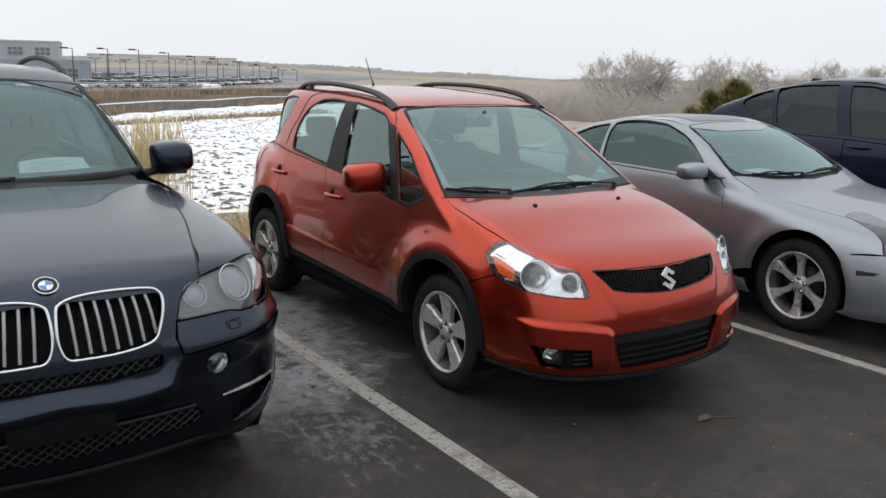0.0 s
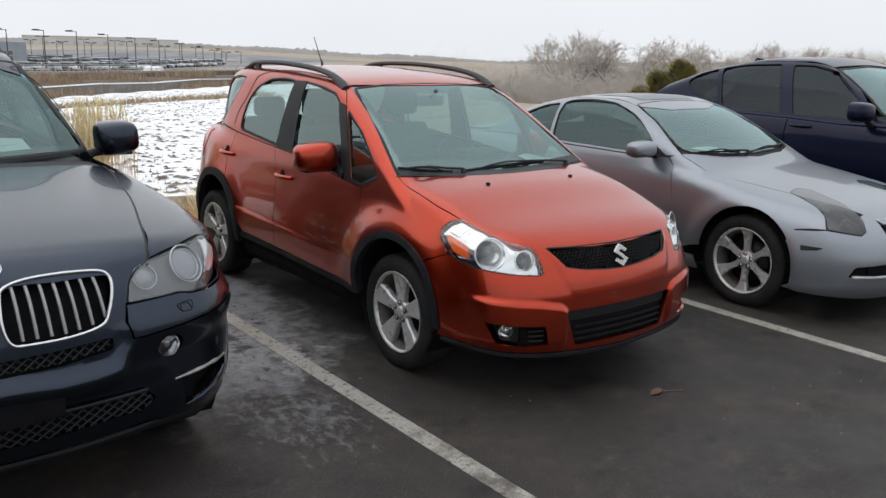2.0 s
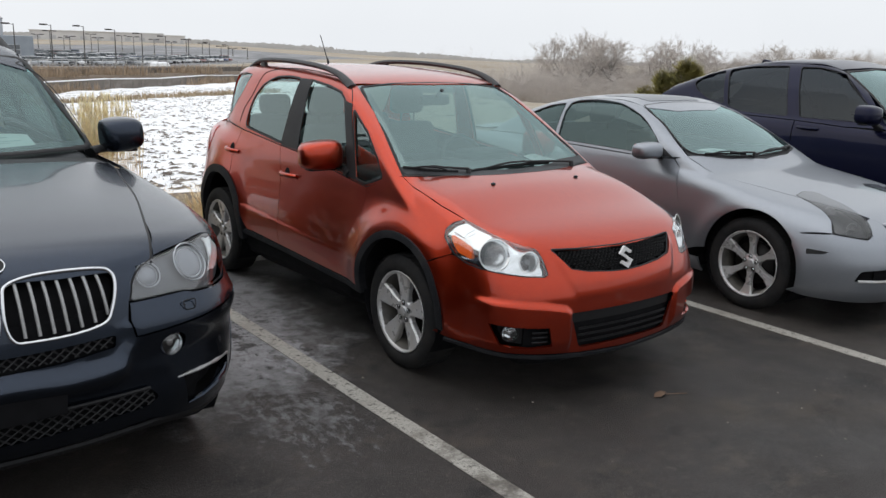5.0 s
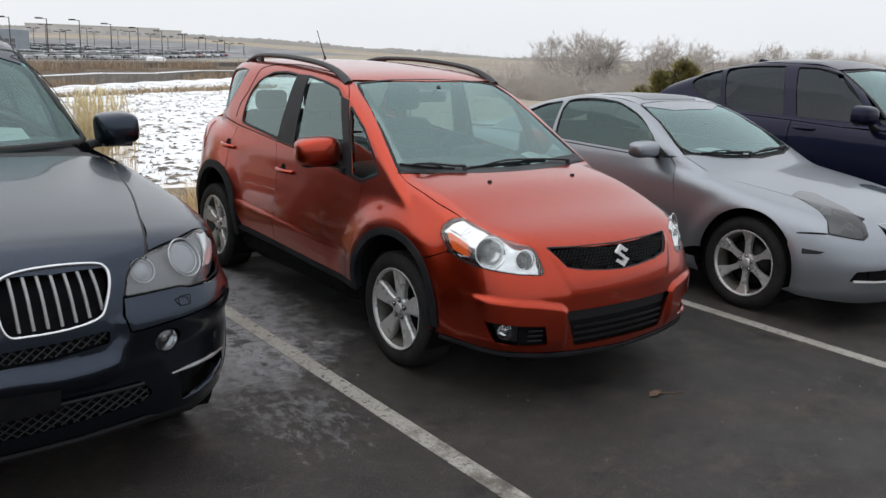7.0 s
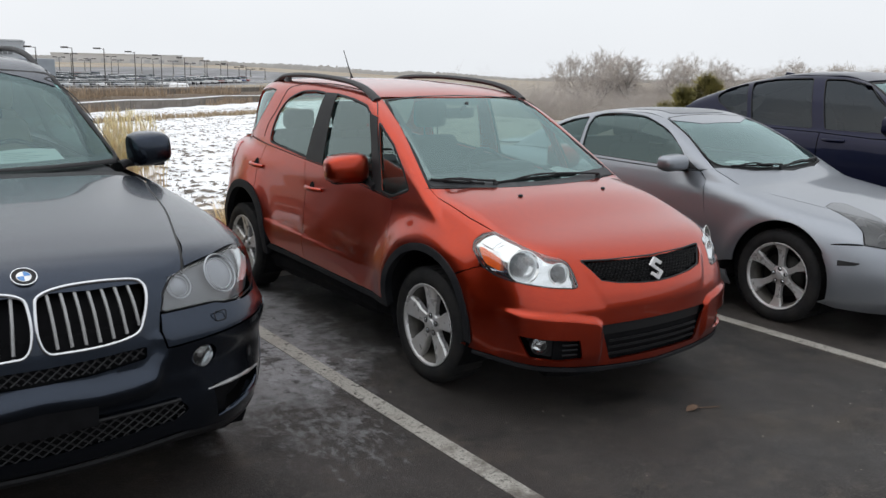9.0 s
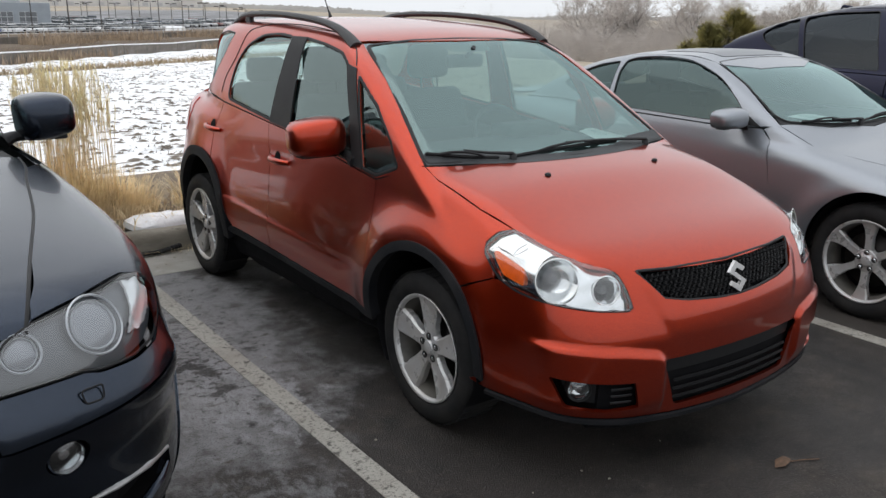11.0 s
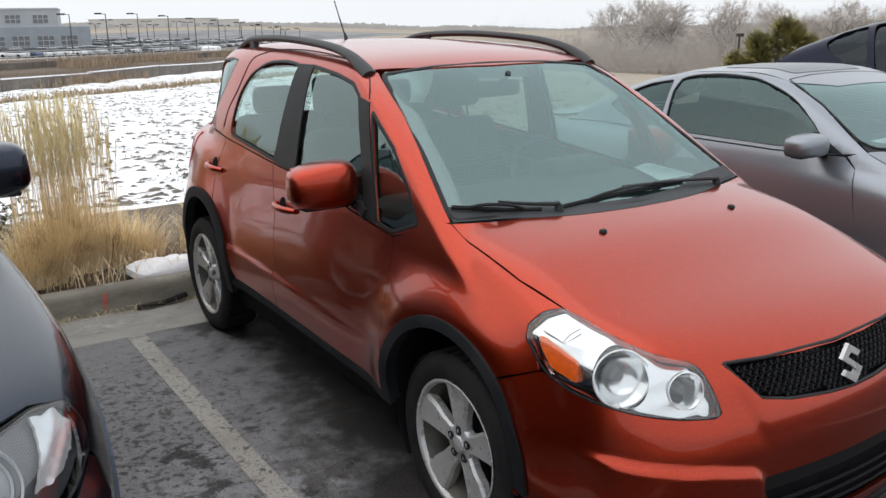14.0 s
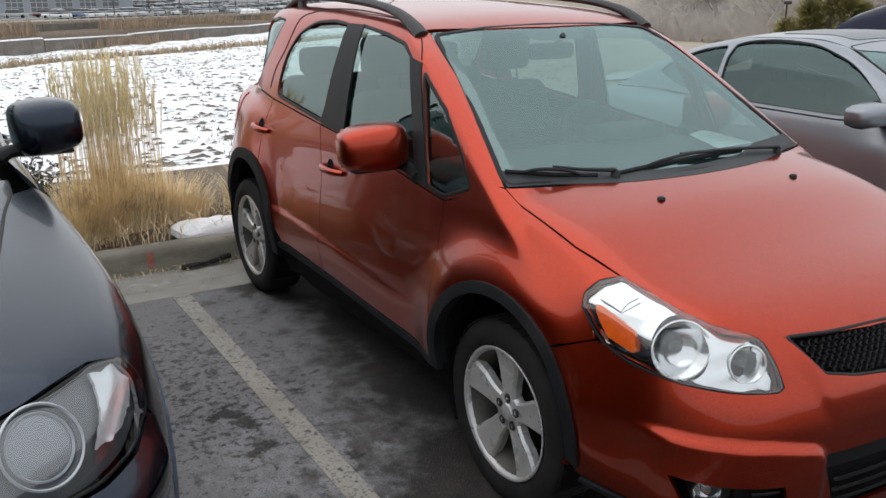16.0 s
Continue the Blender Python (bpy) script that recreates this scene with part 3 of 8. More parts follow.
def panel(body, name, outline, view, material, parent, label="", gap=0.0025, lift=0.0, rim=0.014, res=0.03, holes=(), mirror=False, both=True, push=None):
    """A pressed panel: an outline laid on the skin in one view, with turned-in edges. both: its twin on the other side too."""
    k = SCALE.get(view, np.ones(2))
    edge = inset(resample(flat_outline(body, view, outline), res * 0.8), gap)
    cuts = [inset(resample(flat_outline(body, view, h), res * 0.8), -gap) for h in holes]
    loops = [edge, *cuts]
    lo, hi = edge.min(0), edge.max(0)
    gx = np.arange(lo[0], hi[0], res)
    gy = np.arange(lo[1], hi[1], res * 0.87)
    g = np.array([(x + (j % 2) * res / 2, y) for j, y in enumerate(gy) for x in gx]) if len(gx) and len(gy) else np.zeros((0, 2))
    if len(g):
        keep = inside(g, edge)
        for h in cuts:
            keep &= ~inside(g, h)
        g = g[keep]
        every = np.concatenate(loops)
        if len(g):
            near = np.array([np.min(np.sum((every - q) ** 2, 1)) for q in g])
            g = g[near > (res * 0.45) ** 2]
    pts = [Vector((float(a), float(b))) for L in loops for a, b in L] + [Vector((float(a), float(b))) for a, b in g]
    edges, at = [], 0
    for L in loops:
        edges += [(at + i, at + (i + 1) % len(L)) for i in range(len(L))]
        at += len(L)
    v2, _, f2, *_ = delaunay_2d_cdt(pts, edges, [], 0, 1e-6)
    q = np.array([(p.x, p.y) for p in v2])
    tri = np.array(f2)
    mid = q[tri].mean(1)
    keep = inside(mid, edge)
    for h in cuts:
        keep &= ~inside(mid, h)
    tri = tri[keep]
    p3 = body.place(view, q / k)
    nn = body.normal(p3)
    if push is not None:
        p3 = p3 + nn * push(p3)[:, None]
        tn = np.zeros_like(p3)
        fn = np.cross(p3[tri[:, 1]] - p3[tri[:, 0]], p3[tri[:, 2]] - p3[tri[:, 0]])
        fn *= np.sign((fn * nn[tri[:, 0]]).sum(1))[:, None]
        for j in range(3):
            np.add.at(tn, tri[:, j], fn)
        nn = tn / np.maximum(np.linalg.norm(tn, axis=1, keepdims=True), 1e-12)
    p3 = p3 + nn * lift
    fn = np.cross(p3[tri[:, 1]] - p3[tri[:, 0]], p3[tri[:, 2]] - p3[tri[:, 0]])
    flip = (fn * nn[tri[:, 0]]).sum(1) < 0
    tri[flip] = tri[flip][:, ::-1]
    verts, norms, faces = list(p3), list(nn), [tuple(t) for t in tri]
    if rim:
        count = {}
        for t in tri:
            for a, b in ((t[0], t[1]), (t[1], t[2]), (t[2], t[0])):
                count[(a, b)] = 1
        for a, b in [ab for ab in count if (ab[1], ab[0]) not in count]:
            out = np.cross(p3[b] - p3[a], nn[a])
            out = out / max(np.linalg.norm(out), 1e-9)
            i = len(verts)
            verts += [p3[a], p3[b], p3[b] - nn[b] * rim, p3[a] - nn[a] * rim]
            norms += [out] * 4
            faces.append((i + 3, i + 2, i + 1, i))
    verts, norms = np.array(verts), np.array(norms)
    made = mesh_object(name, verts, faces, material, parent, label, norms)
    if both:
        s = np.array([-1.0, 1, 1])
        twin = mesh_object(name, verts * s, [f[::-1] for f in faces], material, parent, label, norms * s)
        return made, twin
    return made


def strip(body, name, view, path, material, parent, width=0.008, height=0.004, closed=False, both=True, label="", n=6, lift=0.0):
    """A seal or moulding that runs along the skin."""
    p = np.array(path, float)
    if closed:
        p = np.concatenate([p, p[:1]])
    q = body.place(view, p)
    nn = body.normal(q)
    made = []
    for s in ((1, -1) if both else (1,)):
        bm = bmesh.new()
        rings = []
        for i in range(len(q)):
            d = q[min(i + 1, len(q) - 1)] - q[max(i - 1, 0)]
            d = d / max(np.linalg.norm(d), 1e-9)
            a = np.cross(d, nn[i])
            ring = []
            for t in range(n):
                u, v = math.cos(math.pi * t / (n - 1)), math.sin(math.pi * t / (n - 1))
                c = q[i] + a * u * width / 2 + nn[i] * (v * height - 0.002 + lift)
                ring.append(bm.verts.new((c[0] * s, c[1], c[2])))
            rings.append(ring)
        for a, b in zip(rings, rings[1:]):
            for t in range(n - 1):
                bm.faces.new((a[t], a[t + 1], b[t + 1], b[t]) if s > 0 else (b[t], b[t + 1], a[t + 1], a[t]))
        made.append(part(name, bm, material, parent, label, smooth=True, angle=80))
    return made


def belt_lining(body, belt, parent, depth=0.22):
    """Dark door cards just inside the skin below the windows."""
    low = [(y, z - depth) for y, z in belt[::-1]]
    panel(body, "door_lining", [("side", [*[(y, z + 0.004) for y, z in belt], *low])], "side", TRIM, parent, "dark door lining", lift=-0.02, rim=0, res=0.08, gap=0)


def core(body, name, parent, wells, inset_by=0.03, material=None, label="dark inner structure"):
    """The dark structure under the panels, with the wheel wells left open."""
    lo = np.array([0, 1.3, 0.6])
    nu, nv = 72, 36
    dirs = []
    for j in range(nv + 1):
        e = -math.pi / 2 + math.pi * j / nv
        for i in range(nu):
            a = 2 * math.pi * i / nu
            dirs.append((math.cos(e) * math.cos(a) * 0.5, math.cos(e) * math.sin(a), math.sin(e) * 0.35))
    d = np.array(dirs)
    d /= np.linalg.norm(d, axis=1, keepdims=True)

    def f(p):
        v = body.lower(p) + inset_by
        v = np.maximum(v, p[:, 2] - np.maximum(body.s["sill_line"](p[:, 1]), 0.3))
        for yc, zc, r, xin in wells:
            v = np.maximum(v, np.minimum(r - np.hypot(p[:, 1] - yc, p[:, 2] - zc), np.abs(p[:, 0]) - xin))
        return v
    a, b = np.zeros(len(d)), np.full(len(d), 3.2)
    for _ in range(30):
        m = (a + b) / 2
        neg = f(lo + d * m[:, None]) < 0
        a, b = np.where(neg, m, a), np.where(neg, b, m)
    v = lo + d * a[:, None]
    faces = [(j * nu + i, j * nu + (i + 1) % nu, (j + 1) * nu + (i + 1) % nu, (j + 1) * nu + i) for j in range(nv) for i in range(nu)]
    return mesh_object(name, v, faces, material or GAP, parent, label)

# ---- parts that all cars share ----
def wheel(parent, at, side, radius, rim_r, width, spokes, style, group=""):
    """A wheel with tyre, rim, spokes, hub cap, nuts and brake disc; its outer face looks to -x, or +x where side is 1."""
    hub = new("wheel")
    hub.parent = parent
    hub.matrix_local = pose(*at, 0, 0, 180 if side > 0 else 0)
    w = width / 2
    s = 0.009
    bm = lathe([(w * 0.75, rim_r), (w * 0.97, rim_r + 0.02), (w, rim_r + (radius - rim_r) * 0.5), (w * 0.9, radius - 0.015), (w * 0.72, radius - 0.003), (w * 0.3, radius), (-w * 0.3, radius), (-w * 0.72, radius - 0.003),
                (-w * 0.9, radius - 0.015), (-w, rim_r + (radius - rim_r) * 0.55), (-w * 0.99, rim_r + (radius - rim_r) * 0.35), (-w * 0.95, rim_r + 0.014), (-w * 0.86, rim_r + 0.002)], 64)
    tyre = part("tyre", bm, RUBBER, hub, "black rubber tyre", smooth=True)
    bm = bmesh.new()
    for k in range(44):
        for row in (-0.5, 0.5):
            block((w * 0.8, 0.03, 0.004), (row * w * 0.85, 0, 0), 0, bm=bm)
            vs = list(bm.verts)[-8:]
            bmesh.ops.translate(bm, vec=(0, 0, radius - 0.001), verts=vs)
            bmesh.ops.rotate(bm, cent=(0, 0, 0), matrix=Euler((2 * math.pi * (k + row * 0.5) / 44, 0, 0)).to_matrix(), verts=vs)
    part("tread", bm, RUBBER, tyre)
    part("rim_barrel", lathe([(w * 0.8, rim_r - 0.005), (w * 0.5, rim_r - 0.03), (-w * 0.5, rim_r - 0.03), (-w * 0.76, rim_r - s)], 48), BARREL, hub, "dusty inner rim", smooth=True)
    part("rim", lathe([(-w * 0.70, rim_r - s - 0.004), (-w * 0.78, rim_r - s), (-w * 0.88, rim_r - 0.004), (-w * 0.92, rim_r + 0.003), (-w * 0.95, rim_r - 0.002), (-w * 0.9, rim_r - 0.01), (-w * 0.8, rim_r - 0.016)], 64), ALLOY, hub, "silver alloy rim", smooth=True)
    part("brake_disc", lathe([(-0.012, 0.0), (-0.012, rim_r * 0.66), (0.01, rim_r * 0.66), (0.01, 0.0)], 40), STEEL, hub, "grey steel brake disc", smooth=True)
    # added black disc: shade between the spokes given as a surface
    part("spoke_gap_shade", lathe([(0.03, 0.0), (0.03, rim_r - 0.035)], 40), GAP, hub, "black disc standing in for the shade behind the spokes")
    face = -w * (0.72 if style == "five" else 0.62)
    for k in range(spokes):
        a = 2 * math.pi * k / spokes
        bm = bmesh.new()
        if style == "five":
            rows = [(0.03, 0.036, 0.008), (0.07, 0.034, 0.004), (0.11, 0.040, 0.0), (0.15, 0.052, -0.001), (rim_r * 0.86, 0.062, -0.008), (rim_r - 0.004, 0.068, -0.018)]
        else:
            rows = [(0.03, 0.032, 0.012), (0.09, 0.021, 0.004), (0.14, 0.022, 0.0), (0.185, 0.034, -0.004), (rim_r - 0.004, 0.054, -0.026)]
        rings = []
        for r, half, back in rows:
            x = face + back
            rings.append([bm.verts.new((x + px, py * half, r)) for px, py in ((0.034, -1.0), (0.009, -1.0), (0.0, -0.8), (0.0025, 0.0), (0.0, 0.8), (0.009, 1.0), (0.034, 1.0))])
        for p, q in zip(rings, rings[1:]):
            for i in range(6):
                bm.faces.new((p[i], p[i + 1], q[i + 1], q[i]))
        bmesh.ops.recalc_face_normals(bm, faces=bm.faces)
        bmesh.ops.rotate(bm, cent=(0, 0, 0), matrix=Euler((a, 0, 0)).to_matrix(), verts=bm.verts)
        part("spoke", bm, ALLOY, hub, smooth=True, angle=25)
    part("hub", lathe([(face + 0.04, 0.07), (face + 0.008, 0.066), (face + 0.004, 0.058), (face + 0.007, 0.032), (face - 0.001, 0.03), (face - 0.003, 0.025), (face - 0.003, 0.0)], 32), ALLOY, hub, smooth=True)
    for k in range(5):
        a = 2 * math.pi * (k + 0.25) / 5
        bm = lathe([(face + 0.015, 0.016), (face + 0.002, 0.0155), (face + 0.002, 0.011), (face + 0.012, 0.010)], 12)
        bmesh.ops.translate(bm, vec=(0, 0.05 * math.cos(a), 0.05 * math.sin(a)), verts=bm.verts)
        part("nut_recess", bm, STEEL, hub, smooth=True)
        bm = lathe([(face + 0.014, 0.009), (face + 0.002, 0.009), (face + 0.0, 0.006), (face + 0.0, 0.0)], 6)
        bmesh.ops.translate(bm, vec=(0, 0.05 * math.cos(a), 0.05 * math.sin(a)), verts=bm.verts)
        part("wheel_nut", bm, CHROME, hub)
    return hub


def well(parent, y, z, r, x_in, x_out):
    """The dark liner of a wheel well, on both sides."""
    for s in (-1, 1):
        bm = bmesh.new()
        rings = []
        for x in (x_in, x_out):
            rings.append([bm.verts.new((s * x, y + r * math.cos(radians(a)), z + r * math.sin(radians(a)))) for a in range(-40, 221, 10)])
        for i in range(len(rings[0]) - 1):
            bm.faces.new((rings[0][i], rings[0][i + 1], rings[1][i + 1], rings[1][i]))
        bm.faces.new(rings[0])
        part("wheel_well_liner", bm, GAP, parent, smooth=True)


def seat(parent, at, material, headrest=0.2, w=0.5, back=0.62):
    """A front seat: cushion, backrest and headrest on two posts."""
    x, y, z = at
    part("seat_cushion", block((w, 0.5, 0.16), (x, y - 0.2, z), 0.05, 3), material, parent, smooth=True)
    bm = block((w, 0.16, back), (0, 0, back / 2), 0.06, 3)
    for v in bm.verts:
        v.co.x *= 1 - 0.22 * (v.co.z / back) ** 2
    bmesh.ops.rotate(bm, cent=(0, 0, 0), matrix=Euler((radians(-17), 0, 0)).to_matrix(), verts=bm.verts)
    bmesh.ops.translate(bm, vec=(x, y + 0.05, z), verts=bm.verts)
    part("seat_backrest", bm, material, parent, smooth=True)
    top = Vector((x, y + 0.05 + math.sin(radians(17)) * back, z + math.cos(radians(17)) * back))
    part("headrest", block((0.27, 0.11, headrest), (top.x, top.y + 0.02, top.z + 0.06 + headrest / 2), 0.045, 3), material, parent, smooth=True)
    for s in (-0.06, 0.06):
        part("headrest_post", tube([(top.x + s, top.y, top.z - 0.02), (top.x + s, top.y + 0.01, top.z + 0.1)], 0.006), STEEL, parent)


def steering_wheel(parent, at, tilt=-25):
    bm = bmesh.new()
    tor = []
    for i in range(32):
        a = 2 * math.pi * i / 32
        tor.append([bm.verts.new(((0.18 + 0.015 * math.cos(b)) * math.cos(a), 0.015 * math.sin(b), (0.18 + 0.015 * math.cos(b)) * math.sin(a))) for b in (2 * math.pi * j / 8 for j in range(8))])
    for i in range(32):
        for j in range(8):
            bm.faces.new((tor[i][j], tor[i][(j + 1) % 8], tor[(i + 1) % 32][(j + 1) % 8], tor[(i + 1) % 32][j]))
    block((0.14, 0.05, 0.12), (0, -0.02, 0), 0.03, 2, bm)
    block((0.34, 0.02, 0.035), (0, 0, 0.01), 0.008, 1, bm)
    block((0.04, 0.02, 0.17), (0, 0, -0.09), 0.008, 1, bm)
    bmesh.ops.rotate(bm, cent=(0, 0, 0), matrix=Euler((radians(tilt), 0, 0)).to_matrix(), verts=bm.verts)
    bmesh.ops.translate(bm, vec=at, verts=bm.verts)
    part("steering_wheel", bm, TRIM, parent, "dark steering wheel", smooth=True)


def wiper(parent, pivot, tip, body):
    """A wiper arm with its blade lying on the windscreen."""
    p, q = np.array(pivot, float), np.array(tip, float)
    pts = body.snap(np.array([p + (q - p) * t for t in np.linspace(0, 1, 9)])) + np.array([0, -0.012, 0.014])
    arm = part("wiper_arm", tube([tuple(v) for v in pts[:6]], [0.012, 0.011, 0.009, 0.008, 0.006, 0.005], 8), BLACK, parent, "black wiper arm", smooth=True)
    part("wiper_blade", tube([tuple(v + np.array([0, -0.004, -0.006])) for v in pts[2:]], 0.007, 6), SEAL, arm, smooth=True)
    part("wiper_pivot", lathe([(0, 0.016), (0.02, 0.014), (0.022, 0.0)], 16, "z"), BLACK, arm).location = tuple(pts[0] - np.array([0, 0, 0.006]))


def long_wiper(parent, pivot, grip, tips, body):
    """A wiper whose arm grips the middle of its blade with a bowed bracket."""
    lay = lambda a, b, k: body.snap(np.array([np.array(a) + (np.array(b) - np.array(a)) * t for t in np.linspace(0, 1, k)]))
    up = np.array([0, -0.012, 0.016])
    p = lay(pivot, grip, 8) + up * 1.5
    arm = part("wiper_arm", tube([tuple(v) for v in p], [0.014, 0.013, 0.012, 0.011, 0.01, 0.009, 0.008, 0.007], 8, flat=0.6), BLACK, parent, "black wiper arm", smooth=True)
    q = lay(tips[0], tips[1], 11) + up * 0.55
    part("wiper_blade", tube([tuple(v) for v in q], 0.006, 6, flat=1.4), SEAL, arm, smooth=True)
    bow = [q[i] + up * h for i, h in ((2, 0.2), (3, 0.9), (4, 1.2), (5, 1.3), (6, 1.2), (7, 0.9), (8, 0.2))]
    part("blade_bracket", tube([tuple(v) for v in bow], 0.006, 6), BLACK, arm, smooth=True)
    part("wiper_pivot", lathe([(-0.03, 0.017), (-0.004, 0.015), (0.004, 0.0)], 16, "z"), BLACK, arm, smooth=True).location = tuple(p[0])


def side_mirror(parent, at, size, paint_mat, foot, lean=0.0, base_mat=None, sides=(1, -1)):
    """A door mirror: painted shell, black foot, glass facing back; built for -x and mirrored."""
    for s in sides:
        x, y, z = at
        w, d, h = size
        bm = bmesh.new()
        bmesh.ops.create_uvsphere(bm, u_segments=28, v_segments=16, radius=1.0)
        for v in bm.verts:
            c = v.co
            e = lambda t: math.copysign(abs(t) ** 0.5, t)
            px, py, pz = e(c.x), math.copysign(abs(c.y) ** 0.75, c.y), e(c.z)
            v.co = (px * w / 2, max(py, -1) * d / 2 if py < 0 else min(py, 0.25) * d / 2, pz * h / 2 * (1 - 0.12 * max(0, -px)) + 0.0)
        bmesh.ops.rotate(bm, cent=(0, 0, 0), matrix=Euler((0, radians(lean), radians(-8))).to_matrix(), verts=bm.verts)
        bmesh.ops.scale(bm, vec=(s, 1, 1), verts=bm.verts)
        bmesh.ops.translate(bm, vec=(x * s, y, z), verts=bm.verts)
        bmesh.ops.recalc_face_normals(bm, faces=bm.faces)
        m = part("door_mirror", bm, paint_mat, parent, "painted door mirror shell", smooth=True, angle=60)
        bm = block((w * 0.86, 0.004, h * 0.8), (x * s, y + d * 0.135, z), 0.0)
        part("mirror_glass", bm, MIRROR, m)
        bm = block((w * 0.7, d * 0.36, h * 0.1), (x * s, y - d * 0.06, z - h * 0.45), 0.008, 2)
        part("mirror_underside", bm, BLACK, m, smooth=True)
        fx, fy, fz = foot
        part("mirror_foot", tube([(s * (x + w * 0.32), y, z - h * 0.4), (s * (x + w * 0.55), y, z - h * 0.42), (s * fx, fy, fz)], [0.03, 0.032, 0.045], 10, flat=0.7), base_mat or BLACK, m, "black mirror foot", smooth=True)


def paper_sheet(parent, corners, lines=5):
    """A printed sheet lying on the dashboard, slightly curled."""
    c = [Vector(p) for p in corners]
    bm = bmesh.new()
    grid = []
    for j in range(7):
        row = []
        for i in range(7):
            u, v = i / 6, j / 6
            p = c[0].lerp(c[1], u).lerp(c[3].lerp(c[2], u), v)
            row.append(bm.verts.new(p + Vector((0, 0, 0.012 * math.sin(u * 3.1) * v))))
        grid.append(row)
    for j in range(6):
        for i in range(6):
            bm.faces.new((grid[j][i], grid[j][i + 1], grid[j + 1][i + 1], grid[j + 1][i]))
    sheet = part("dashboard_paper", bm, PAPER, parent, "white printed sheet on the dashboard", smooth=True)
    bm = bmesh.new()
    up = Vector((0, 0, 0.014))
    for k in range(lines):
        v = 0.2 + 0.6 * k / lines
        a, b = c[0].lerp(c[3], v), c[1].lerp(c[2], v)
        p, q = a.lerp(b, 0.15), a.lerp(b, 0.5 + 0.3 * ((k * 7) % 3) / 2)
        n = (c[3] - c[0]).normalized() * 0.006
        bm.faces.new([bm.verts.new(t + up) for t in (p, q, q + n, p + n)])
    part("print_bars", bm, INK, sheet)


# ---- the orange car ----
def orange_car(m):
    B = small_suv()
    B.s["sill_line"] = curve((-1, 0.68), (0, 0.9), (0.5, 0.92), (2, 1.02), (3.3, 1.06))
    car = thing("small_suv", "burnt orange compact crossover with black roof rails and cladding", "car", "parked cars", m)
    FA, RA = (-0.04, 0.42), (2.43, 0.42)
    hood_edge = [(-0.729, 0.095), (-0.728, 0.0), (-0.732, -0.14), (-0.732, -0.277), (-0.708, -0.453), (-0.667, -0.635), (-0.607, -0.736), (-0.536, -0.786), (-0.45, -0.815), (-0.302, -0.846), (-0.15, -0.863)]
    hood = [*hood_edge, (0, -0.869), *[(-x, y) for x, y in hood_edge[::-1]], (0.54, 0.025), (0.3, -0.025), (0, -0.042), (-0.3, -0.025), (-0.54, 0.025)]
    bonnet = panel(B, "bonnet", hood, "top", ORANGE, car, "burnt orange bonnet", both=False, res=0.03)
    for x in (-0.32, 0.326):
        bm = lathe([(0, 0.014), (0.008, 0.012), (0.011, 0.006), (0.011, 0.0)], 14, "z")
        q = B.place("top", [(x, -0.2)])[0]
        bmesh.ops.translate(bm, vec=q, verts=bm.verts)
        part("washer_nozzle", bm, BLACK, bonnet, "black washer nozzle", smooth=True)
    # wings, doors, quarters
    wing = [("top", hood_edge[:5]), ("nose", [(-44.5, 0.902), (-46.8, 0.862), (-47.0, 0.825), (-45.1, 0.777), (-44.7, 0.748)]), ("nose", [(-48.5, 0.715), (-52.2, 0.681)]), ("side", [*arc(*FA, 0.39, 138, 6, 22, 0.92), (0.335, 0.389), (0.35, 0.5), (0.368, 0.64), (0.388, 0.85), (0.393, 0.968), (0.25, 1.02)])]
    panel(B, "front_wing", wing, "diag", ORANGE, car, res=0.016)
    door = [(0.391, 0.968), (0.386, 0.85), (0.366, 0.64), (0.348, 0.5), (0.333, 0.389), (0.7, 0.389), (1.0, 0.396), (1.46, 0.412), (1.462, 0.6), (1.48, 0.881), (1.543, 1.086), (1.306, 1.071), (0.519, 0.982)]
    panel(B, "front_door", door, "side", ORANGE, car, res=0.016)
    rear = [(1.543, 1.086), (1.48, 0.881), (1.462, 0.6), (1.46, 0.412), (1.95, 0.433), (2.0, 0.5), *arc(*RA, 0.42, 162, 118, 6), (2.26, 0.95), (2.205, 1.134), (2.0, 1.12)]
    panel(B, "rear_door", rear, "side", ORANGE, car, res=0.016)
    quarter = [("side", [(2.205, 1.134), (2.26, 0.95), (2.235, 0.792), *arc(*RA, 0.39, 116, 0, 14), (2.88, 0.4), (3.0, 0.38), (3.1, 0.42), (3.14, 0.6), (3.1, 0.9), (3.0, 1.12), (2.92, 1.169), (2.5, 1.161)])]
    panel(B, "rear_quarter", quarter, "side", ORANGE, car, res=0.03)
    # windows and the frame round them
    rw = [(2.155, 1.158), (1.85, 1.13), (1.518, 1.099), (1.462, 1.535), (1.65, 1.546), (1.846, 1.534), (2.013, 1.471), (2.11, 1.37), (2.15, 1.25)]
    fw = [(1.313, 1.088), (0.9, 1.042), (0.6, 1.008), (0.685, 1.204), (0.815, 1.43), (0.91, 1.482), (1.09, 1.512), (1.343, 1.536)]
    tri = [(0.7, 1.39), (0.6, 1.17), (0.524, 0.998), (0.4, 0.983), (0.235, 1.042), (0.327, 1.142), (0.488, 1.272)]
    qw = [(2.265, 1.53), (2.345, 1.4), (2.47, 1.26), (2.57, 1.178), (2.84, 1.2), (2.82, 1.32), (2.75, 1.44), (2.62, 1.515), (2.42, 1.54)]
    rw_r, fw_r, tri_r, qw_r = rounded(rw, 0.05), rounded(fw, 0.025), rounded(tri, 0.02), rounded(qw, 0.02)
